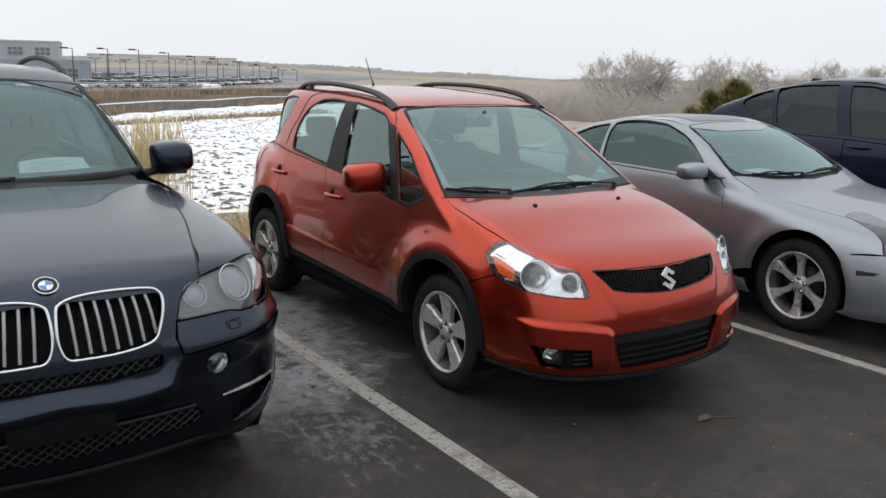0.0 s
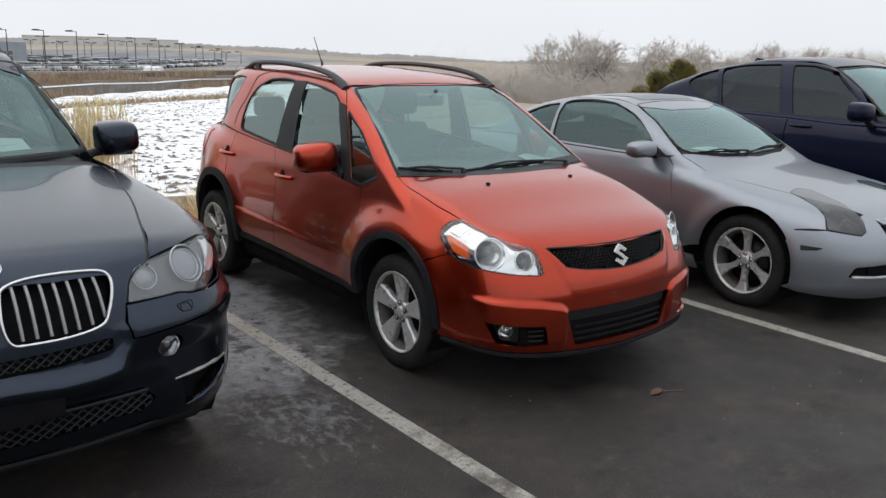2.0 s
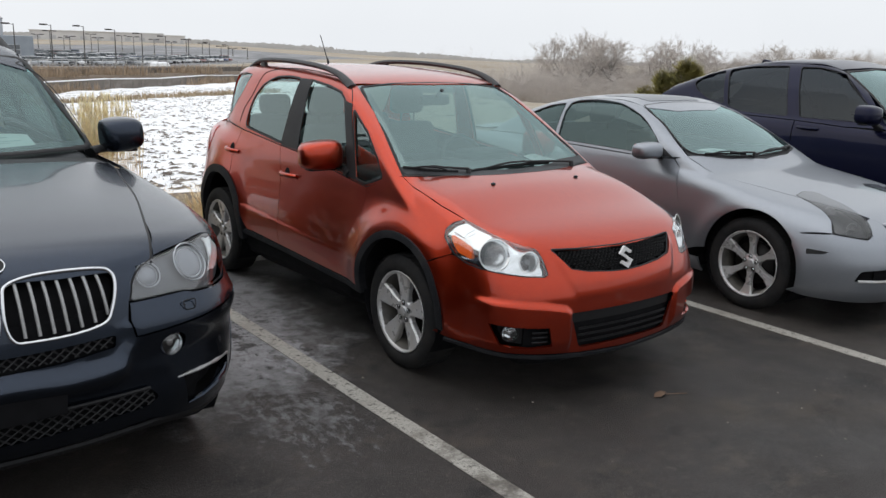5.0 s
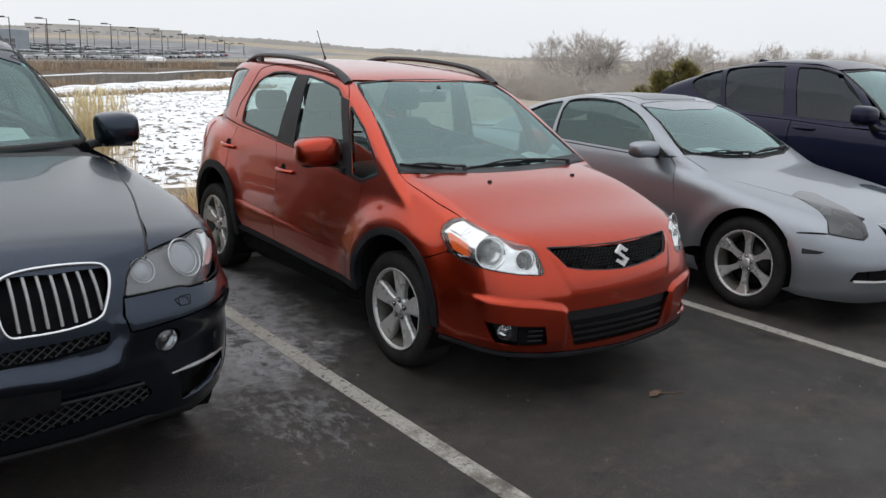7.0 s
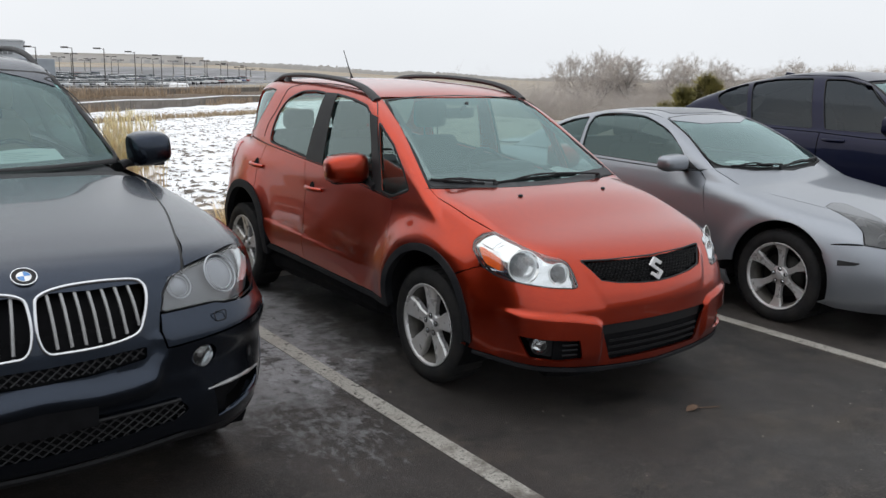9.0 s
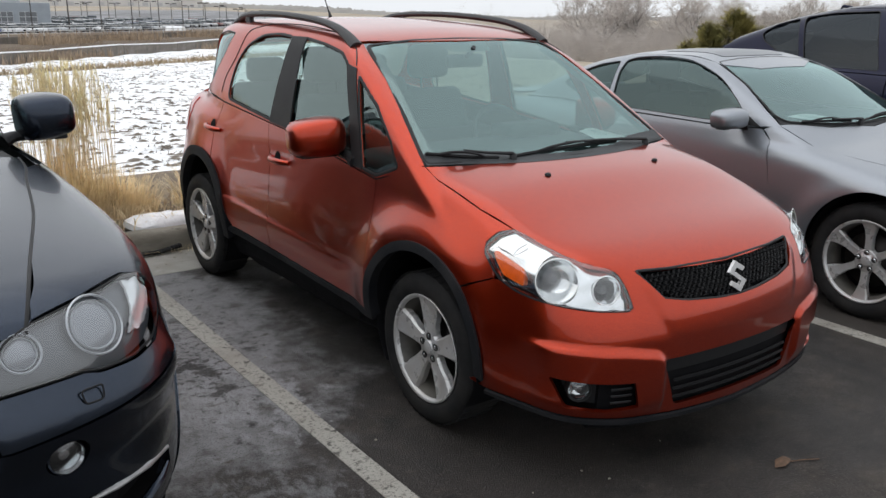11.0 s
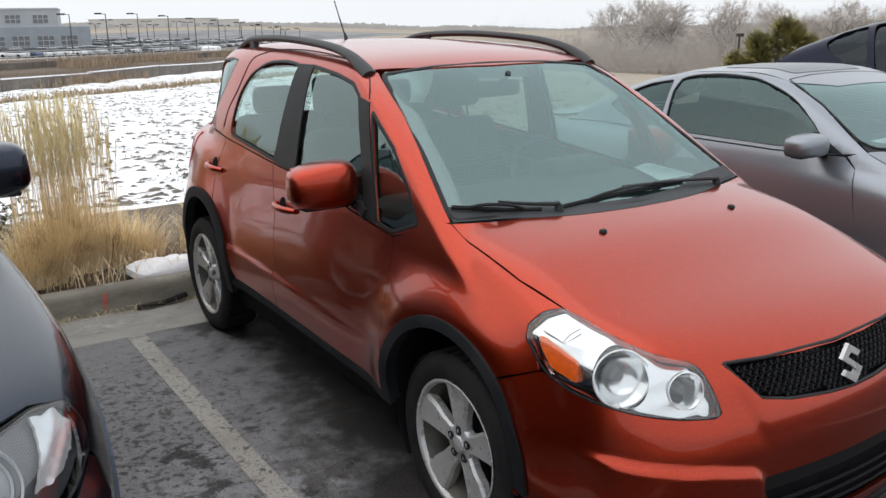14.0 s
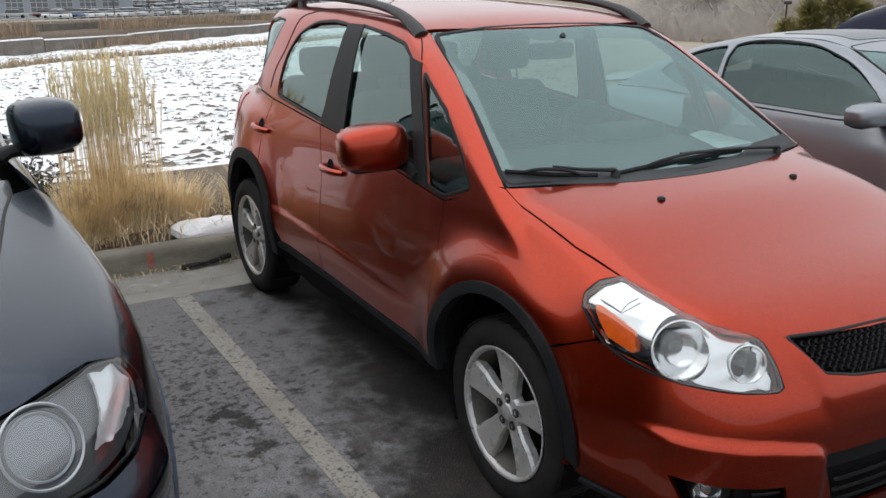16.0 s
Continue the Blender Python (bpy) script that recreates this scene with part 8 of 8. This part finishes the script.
def bare_tree(seed, h, spread=1.0, twig_mat=TWIG):
    """A leafless tree: tapered trunk and limbs, and many fine twigs."""
    rng = random.Random(seed)
    tv, tf, wv, wf = [], [], [], []

    def limb(p, d, length, r, depth):
        v, f = (tv, tf) if depth < 3 else (wv, wf)
        n = 5 if depth < 3 else 3
        q, pts = p.copy(), [(p.copy(), r)]
        segs = 4 if depth < 3 else 2
        for i in range(segs):
            d = (d + Vector((rng.gauss(0, 0.16), rng.gauss(0, 0.16), rng.gauss(0.03, 0.1)))).normalized()
            q = q + d * length / segs
            pts.append((q.copy(), r * (1 - 0.5 * (i + 1) / segs)))
        base = len(v)
        for c, rr in pts:
            a = d.orthogonal().normalized()
            b = d.cross(a)
            for j in range(n):
                t = 2 * math.pi * j / n
                v.append(tuple(c + (a * math.cos(t) + b * math.sin(t)) * rr))
        for i in range(len(pts) - 1):
            for j in range(n):
                f.append((base + i * n + j, base + i * n + (j + 1) % n, base + (i + 1) * n + (j + 1) % n, base + (i + 1) * n + j))
        if depth >= 6:
            return
        kids = (5, 4, 4, 4, 4, 3)[depth]
        for i in range(kids):
            c, rr = pts[max(1, min(len(pts) - 1, round(len(pts) * (0.45 + 0.55 * (i + 1) / kids)) - 1))]
            ax = Vector((rng.gauss(0, 1), rng.gauss(0, 1), rng.gauss(0, 0.5))).normalized()
            nd = (d * 0.75 + ax * 0.75 * spread + Vector((0, 0, 0.12))).normalized()
            limb(c, nd, length * rng.uniform(0.55, 0.8), max(rr * 0.62, 0.013), depth + 1)
    limb(Vector((0, 0, -0.3)), Vector((rng.gauss(0, 0.1), rng.gauss(0, 0.1), 1)).normalized(), h * 0.2, h * 0.03, 0)
    return (tv, tf), (wv, wf)


def plant_trees():
    kinds = []
    for k in range(3):
        (tv, tf), (wv, wf) = bare_tree(100 + k, 18.0, 1.0)
        t = thing("bare_tree", "leafless cottonwood with a wide twiggy crown, paled with painted haze", "tree", "bare trees")
        mesh_object("trunk", tv, tf, BARK, t, "grey forked trunk", smooth=True)
        mesh_object("crown", wv, wf, TWIG, t, "fine pale leafless twigs")
        kinds.append(t)
    spots = [(74.8, 72.8, 1.1, 0), (78, 70, 1.16, 50), (81.5, 66.5, 1.08, 200), (77, 78, 1.0, 90), (80.5, 72.5, 0.85, 140), (89, 64.5, 1.0, 20), (95.5, 60.5, 0.92, 250), (97, 55, 1.0, 310), (102, 53, 0.85, 170), (95, 64, 0.7, 70), (107, 50, 0.7, 10), (114, 46, 0.85, 120), (122, 50, 0.9, 210), (104, 60, 0.75, 290), (86, 71.5, 0.75, 330)]
    for i, (x, y, s, a) in enumerate(spots):
        m = pose(x, y, terrain(x, y) - 0.1, 0, 0, a) @ Matrix.Diagonal((s, s, s, 1))
        if i < 3:
            kinds[i].matrix_world = m
        else:
            c = copy_thing(kinds[i % 3], pose(x, y, terrain(x, y) - 0.1, 0, 0, a))
            c.scale = (s, s, s)
    # the woods behind them
    rng = random.Random(7)
    v, f = [], []
    for _ in range(27000):
        t = -0.13 + 1.13 * rng.random() ** 1.25
        low = max(0, min(1, (0.3 - t) / 0.3))
        x, y = 84 + 111 * t + rng.gauss(0, 3) - 6 * low, 74 - 36 * t + rng.gauss(0, 5) - 6 * low
        z = terrain(x, y)
        h = (4.6 - 1.2 * low * max(0, 1 - (t + 0.13) / 0.06) + 2.4 * abs(noise.noise(Vector((x * 0.07, y * 0.07, 0)))) * 1.6) * rng.uniform(0.45, 1.05)
        a = rng.gauss(0, 0.5)
        px = Vector((x + h * a * 0.6, y - h * a * 0.5 + rng.gauss(0, 0.3), z + h))
        w = rng.uniform(0.012, 0.028)
        i = len(v)
        v += [(x - w, y, z + h * 0.2), (x + w, y, z + h * 0.2), tuple(px)]
        f.append((i, i + 1, i + 2))
        for _ in range(5):
            q = Vector((x, y, z)).lerp(px, rng.uniform(0.4, 0.9))
            bend = rng.gauss(0, 0.8)
            e = q + Vector((bend, -bend * 0.8 + rng.gauss(0, 0.3), rng.uniform(0.0, 0.7)))
            i = len(v)
            v += [(q.x - w * 0.6, q.y, q.z), (q.x + w * 0.6, q.y, q.z), tuple(e)]
            f.append((i, i + 1, i + 2))
    tagged(mesh_object("far_woods", v, f, TWIG, None, "hazy leafless woodland behind the trees"), category="woodland", kind="stuff")
    # a low wooded skyline, its colour paled to paint distance haze
    v, f = [], []
    pale = mat("haze_paled_far_trees", (0.5, 0.49, 0.48), 1.0, grain=0.1, scale=0.02)
    for _ in range(7000):
        a = rng.uniform(-0.15, 1.35)
        d = rng.uniform(900, 1500)
        x, y = d * math.sin(a), d * math.cos(a)
        z = terrain(x, y)
        h = max(0.8, 4 + 6 * noise.noise(Vector((a * 9, d * 0.004, 0)))) * rng.uniform(0.5, 1.0)
        w = rng.uniform(1.5, 5)
        c, s = math.cos(a), -math.sin(a)
        i = len(v)
        v += [(x - w * c, y - w * s, z - 1), (x + w * c, y + w * s, z - 1), (x + w * c * 0.6, y + w * s * 0.6, z + h * 0.8), (x, y, z + h), (x - w * c * 0.7, y - w * s * 0.7, z + h * 0.75)]
        f.append((i, i + 1, i + 2, i + 3, i + 4))
    tagged(mesh_object("skyline_trees", v, f, pale, None, "wooded skyline in the distance, paled with painted haze"), category="woodland", kind="stuff")


plant_trees()


def pine_shrub():
    """A rounded young pine: several upright tufted leaders of many needles."""
    t = thing("pine_shrub", "bushy olive-green pine shrub beyond the parked cars", "shrub")
    x0, y0 = 9.86, 6.62
    z0 = terrain(x0, y0)
    rng = random.Random(17)
    part("trunk", tube([(x0, y0, z0 - 0.1), (x0, y0, z0 + 0.8), (x0 + 0.05, y0, z0 + 1.4)], [0.07, 0.05, 0.02], 7), BARK, t)
    v, f = [], []
    lobes = [(-0.48, 0.38, 1.1, 0.15), (-0.36, 0.3, 0.98, 0.18), (-0.24, 0.2, 1.4, 0.15), (-0.2, 0.16, 1.22, 0.2), (0.1, -0.08, 1.62, 0.17), (0.05, -0.02, 1.42, 0.24), (0.2, -0.17, 1.5, 0.17), (0.38, -0.3, 1.34, 0.14), (0.32, -0.24, 1.15, 0.2), (0.0, 0.0, 1.05, 0.28), (-0.22, 0.2, 0.85, 0.3), (0.42, -0.34, 0.85, 0.25), (0.1, -0.1, 0.6, 0.4)]
    for _ in range(15000):
        lx, ly, lz, lr = rng.choice(lobes)
        d = Vector((rng.gauss(0, 1), rng.gauss(0, 1), rng.gauss(0, 1))).normalized()
        p = Vector((x0 + lx, y0 + ly, z0 + lz)) + d * lr * 1.05 * rng.uniform(0.3, 1.0) * (1 + 0.25 * noise.noise(d * 3 + Vector((lx * 5, 0, 0))))
        e = (d * 0.8 + Vector((0, 0, 1.1)) + Vector((rng.gauss(0, 0.4), rng.gauss(0, 0.4), rng.gauss(0, 0.4)))).normalized() * rng.uniform(0.06, 0.13)
        s = e.orthogonal().normalized() * rng.uniform(0.01, 0.02)
        i = len(v)
        v += [tuple(p - s), tuple(p + s), tuple(p + e)]
        f.append((i, i + 1, i + 2))
    mesh_object("crown", v, f, PINE, t, "olive needle tufts")


pine_shrub()

# ---- the far car park, walls, lamps and buildings ----
def along(s, u, z):
    p = WALL_AT + WALL_ALONG * s + WALL_OUT * u
    return (p.x, p.y, z)


def level(s, u):
    x, y, _ = along(s, u, 0)
    return terrain(x, y)


TURN_WALL = math.degrees(math.atan2(WALL_ALONG.y, WALL_ALONG.x))
# retaining walls, in stretches
for name, u, h, label in (("retaining_wall", 0.0, 0.64, "low grey concrete retaining wall with snow on its top"), ("upper_wall", 6.4, 0.45, "upper grey concrete wall below a railing")):
    for k in range(-5, 12):
        s0 = k * 8.0
        x, y, _ = along(s0 + 4, u, 0)
        base = level(s0 + 4, u - 0.6)
        w = tagged(part(name, block((7.97, 0.35, h + 0.6), (0, 0, (h - 0.6) / 2), 0.02, 1), WALL_GREY), label, "wall", kind="structure")
        fall = -math.degrees(math.atan2(level(s0 + 8, u - 0.6) - level(s0, u - 0.6), 8.0))
        w.matrix_world = pose(x, y, base, 0, fall, TURN_WALL)
        if name == "upper_wall":
            continue
        c = tagged(part("snow_cap", block((7.9, 0.38, 0.06), (0, 0, h + 0.025), 0.025, 2), SNOW_CLEAN, smooth=True), "thin snow lying along a wall top", "snow", kind="structure")
        c.matrix_world = pose(x, y, base, 0, fall, TURN_WALL)
# railing on the upper wall
RAIL = mat("pale_metal_rail", (0.5, 0.5, 0.49), 0.5, 0.3, grain=0.1)
fence = thing("railing", "pale metal railing along the upper wall", "railing")
for k in range(-20, 46):
    x, y, _ = along(k * 2.0, 7.2, 0)
    z = level(k * 2.0, 5.8) + 0.4
    part("post", tube([(x, y, z - 0.2), (x, y, z + 0.72)], 0.03, 6), RAIL, fence)
for h in (0.35, 0.7):
    part("rail", tube([(*along(k * 2.0, 7.2, 0)[:2], level(k * 2.0, 5.8) + 0.4 + h) for k in range(-20, 46)], 0.03, 6), RAIL, fence)


def bed(rng):
    for _ in range(9000):
        s, u = rng.uniform(-15, 75), rng.uniform(1.5, 6.0)
        if noise.noise(Vector((s * 0.12, u * 0.1, 4))) < 0.1:
            continue
        x, y, _ = along(s, u, 0)
        yield x, y, terrain(x, y) - 0.05, rng.uniform(0.3, 1.0), rng.uniform(0.05, 0.4), rng.uniform(0, 6.3), rng.uniform(0.02, 0.045)


RUSTY = mat("rusty_dry_grass", (0.33, 0.25, 0.175), 0.9, grain=0.35, scale=1.5)
blades(bed, 121, "terrace_grass", RUSTY, "rusty dry grass on the terrace between the walls", "dry grass", kind="stuff")


def front_bed(rng):
    for c in ((8, 60), (33, 70), (52, 50)):
        for _ in range(500):
            s, u = rng.gauss(c[0], 2.6), rng.uniform(-0.9, -0.3)
            x, y, _ = along(s, u, 0)
            yield x, y, terrain(x, y) - 0.05, rng.uniform(0.3, 0.85), rng.uniform(0.05, 0.35), rng.uniform(0, 6.3), rng.uniform(0.02, 0.045)


blades(front_bed, 123, "wall_foot_grass", RUSTY, "tan grass at the foot of the wall", "dry grass", kind="stuff")

POLE = mat("dark_bronze_metal", (0.05, 0.045, 0.042), 0.5, 0.4, grain=0.15)


def street_lamp(x, y, h, heads, turn, z=None):
    z = terrain(x, y) if z is None else z
    t = thing("street_lamp", "tall dark car park lamp post with flat head" + ("s" if heads > 1 else ""), "street lamp", "car park lamps", pose(x, y, z, 0, 0, turn))
    part("base", lathe([(-0.3, 0.32), (0.5, 0.3), (0.55, 0.12)], 12, "z"), CONCRETE, t, "concrete footing")
    part("pole", tube([(0, 0, 0.6), (0, 0, h)], [0.11, 0.07], 8), POLE, t)
    for s in ((-1,) if heads == 1 else (-1, 1)):
        part("arm", tube([(0, 0, h - 0.12), (s * 0.5, 0, h - 0.06), (s * 0.9, 0, h - 0.02)], 0.05, 6), POLE, t)
        part("lamp_head", block((1.15, 0.6, 0.26), (s * 1.3, 0, h), 0.08, 2), POLE, t, "flat dark lamp head")
    return t


NEAR_LAMPS = [(26.8, 151.2, 3.1), (33.9, 157.8, 3.2), (40.4, 162.4, 3.2), (47.7, 168.7, 2.8), (55.4, 176.8, 2.3), (64.0, 187.5, 1.9), (75.2, 203.7, 1.3), (85.7, 216.8, 0.7), (96.7, 230.6, 0.1), (108.5, 244.0, -0.8)]
for x, y, top in NEAR_LAMPS:
    street_lamp(x, y, top - terrain(x, y), 1, 12)
FAR_LAMPS = [(55.0, 264.8, 1.4), (54.7, 249.5, 2.4), (65.4, 272.6, 1.1), (71.6, 265.8, 0.9), (78.0, 253.5, 1.5), (75.0, 285.6, 1.9), (89.7, 270.7, 0.9), (87.8, 250.2, 0.4), (102.2, 276.9, 1.1), (103.2, 265.8, 0.2), (104.6, 254.4, -0.5), (115.7, 271.4, -1.2), (67.4, 287.6, 0.6), (86.6, 292.7, 1.7)]
for x, y, top in FAR_LAMPS:
    street_lamp(x, y, top - terrain(x, y), 2, 20)
street_lamp(56.5, 44.2, 4.1, 1, 40)

CAR_COATS = [mat("far_" + n, c, 0.35, 0.2, coat=0.6, grain=0.1) for n, c in (("white", (0.7, 0.7, 0.71)), ("silver", (0.42, 0.43, 0.45)), ("charcoal", (0.06, 0.065, 0.075)), ("blue", (0.07, 0.1, 0.2)), ("maroon", (0.18, 0.035, 0.03)), ("black", (0.03, 0.03, 0.033)))]
FAR_GLASS = mat("far_car_glass", (0.05, 0.06, 0.065), 0.12, grain=0.1)


def far_car(coat, m, tall):
    """A parked car seen small: lower body, glasshouse, roof and wheels."""
    names = ("white", "silver", "charcoal", "blue", "maroon", "black")
    t = thing("parked_car", names[CAR_COATS.index(coat)] + " parked car in a distant car park row", "car", "distant parked cars", m)
    bm = block((1.75, 4.4, 0.62), (0, 0, 0.58), 0.16, 3)
    for v in bm.verts:
        v.co.z -= 0.1 * max(0, (abs(v.co.y) - 1.3)) * (1 if v.co.z > 0.6 else 0)
    part("body", bm, coat, t, smooth=True)
    bm = block((1.55, 2.5, 0.55), (0, 0.25, 0.88 + 0.25 + 0.1 * tall), 0.1, 2)
    for v in bm.verts:
        k = max(0, v.co.z - 0.95) / 0.5
        v.co.x *= 1 - 0.16 * k
        v.co.y = 0.25 + (v.co.y - 0.25) * (1 - (0.28 - 0.12 * tall) * k)
    part("glasshouse", bm, FAR_GLASS, t, smooth=True)
    part("roof", block((1.25, 1.75 + 0.5 * tall, 0.06), (0, 0.25, 1.4 + 0.12 * tall), 0.025, 1), coat, t)
    for y in (-1.35, 1.35):
        for s in (-1, 1):
            bm = lathe([(-0.1, 0.0), (-0.1, 0.31), (0.1, 0.31), (0.1, 0.0)], 14)
            bmesh.ops.translate(bm, vec=(s * 0.8, y, 0.31), verts=bm.verts)
            part("wheel", bm, RUBBER, t)
    return t


def fill_far_lot():
    rng = random.Random(3)
    kinds = {}
    for k, (x, y) in enumerate(((14.5, 178), (20, 180), (24.6, 180.5), (29.5, 181.5), (36, 184), (42, 187))):
        key = ((1, 4, 4, 0, 0, 2)[k], k % 2 == 0)
        m = pose(x, y, terrain(x, y), 0, 0, 80)
        if key in kinds:
            copy_thing(kinds[key], m)
        else:
            kinds[key] = far_car(CAR_COATS[key[0]], m, key[1])
    for u in (60, 66, 72, 88, 94, 110, 116, 134, 140, 160, 166, 186, 192):
        for k in range(44):
            s = 40 + u * 0.25 + k * 2.9
            if rng.random() < 0.22:
                continue
            x, y, _ = along(s + rng.gauss(0, 0.15), u + rng.gauss(0, 0.3), 0)
            if not (2 + y * 0.1 < x < y * 0.5) or y > 360:
                continue
            key = (rng.choices(range(6), (6, 5, 2, 2, 1, 2))[0], rng.random() < 0.5)
            m = pose(x, y, terrain(x, y), 0, 0, TURN_WALL + rng.choice((0, 180)))
            if key in kinds:
                copy_thing(kinds[key], m)
            else:
                kinds[key] = far_car(CAR_COATS[key[0]], m, key[1])


fill_far_lot()

FACADE = mat("pale_grey_render", (0.42, 0.44, 0.46), 0.8, grain=0.06, scale=0.6, stain=0.1, stain_scale=0.15)
DARK_PANE = mat("dark_window_pane", (0.16, 0.17, 0.18), 0.12, grain=0.1)
FRAME = mat("pale_window_frame", (0.5, 0.51, 0.52), 0.6, grain=0.05)


def facade_window(owner, x, y, z, w, h, cols=3, rows=2):
    f = part("window", block((w, 0.1, h), (x, y, z), 0.01, 1), FRAME, owner)
    for i in range(cols):
        for j in range(rows):
            part("pane", block((w / cols - 0.12, 0.06, h / rows - 0.12), (x - w / 2 + w / cols * (i + 0.5), y - 0.05, z - h / 2 + h / rows * (j + 0.5)), 0.0), DARK_PANE, f)


def office():
    b = thing("office_building", "pale grey two-storey flat-roofed building across the car park", "building", m=pose(30.2, 197, terrain(30, 195), 0, 0, -12))
    part("wall", block((34, 20, 9.3), (-14.0, 8, 4.3), 0.05, 1), FACADE, b)
    part("parapet", block((34.3, 20.3, 0.35), (-14.0, 8, 9.0), 0.05, 1), FRAME, b)
    part("wing_wall", block((41.5, 18, 5.7), (-11.8, 6.4, 2.6), 0.05, 1), mat("blue_grey_render", (0.3, 0.33, 0.36), 0.8, grain=0.08, scale=0.6), b, "blue-grey lower wing")
    for x in (-0.2, -5.3, -11, -16.5, -22, -28):
        facade_window(b, x, -2.03, 7.0, 2.9, 1.7)
    for x in (4.8, 0.4, -4.2, -8.8, -13.4, -18):
        facade_window(b, x, -2.63, 2.2, 3.3, 3.0, 3, 3)


office()


# the far buildings' pane, wall and roof colours have distance haze painted in
HAZY_PANE = mat("haze_paled_window_pane", (0.45, 0.45, 0.46), 0.3, grain=0.1)


def long_building(x, y, w, h, turn, n, label):
    b = thing("warehouse", label, "building", "distant buildings", pose(x, y, terrain(x, y) - 4.0, 0, 0, turn))
    part("wall", block((w, 30, h), (0, 15, h / 2), 0.1, 1), mat("haze_paled_tan_wall", (0.58, 0.565, 0.555), 0.9, grain=0.08, scale=0.1), b)
    part("roof", block((w + 1, 31, 0.6), (0, 15, h), 0.1, 1), mat("haze_paled_grey_roof", (0.64, 0.635, 0.63), 0.9, grain=0.05, scale=0.1), b)
    for k in range(n):
        part("window", block((w / n * 0.4, 0.3, h * 0.22), (-w / 2 + w / n * (k + 0.5), -0.05, h * 0.55), 0.0), HAZY_PANE, b)


long_building(186, 676, 92, 10.5, -14, 9, "long low tan building on the far rise, paled with painted haze")
long_building(232, 645, 15, 10.0, -20, 3, "small square tan building on the far rise, paled with painted haze")
bm = block((2.6, 1.4, 0.9), (0, 0, 0.1), 0.35, 3)
snow_pile = tagged(part("snow_pile", bm, SNOW_CLEAN, smooth=True), "ploughed heap of snow beside the far car park", "snow")
x, y, _ = along(52, 14, 0)
snow_pile.matrix_world = pose(x, y, terrain(x, y), 0, 0, TURN_WALL)
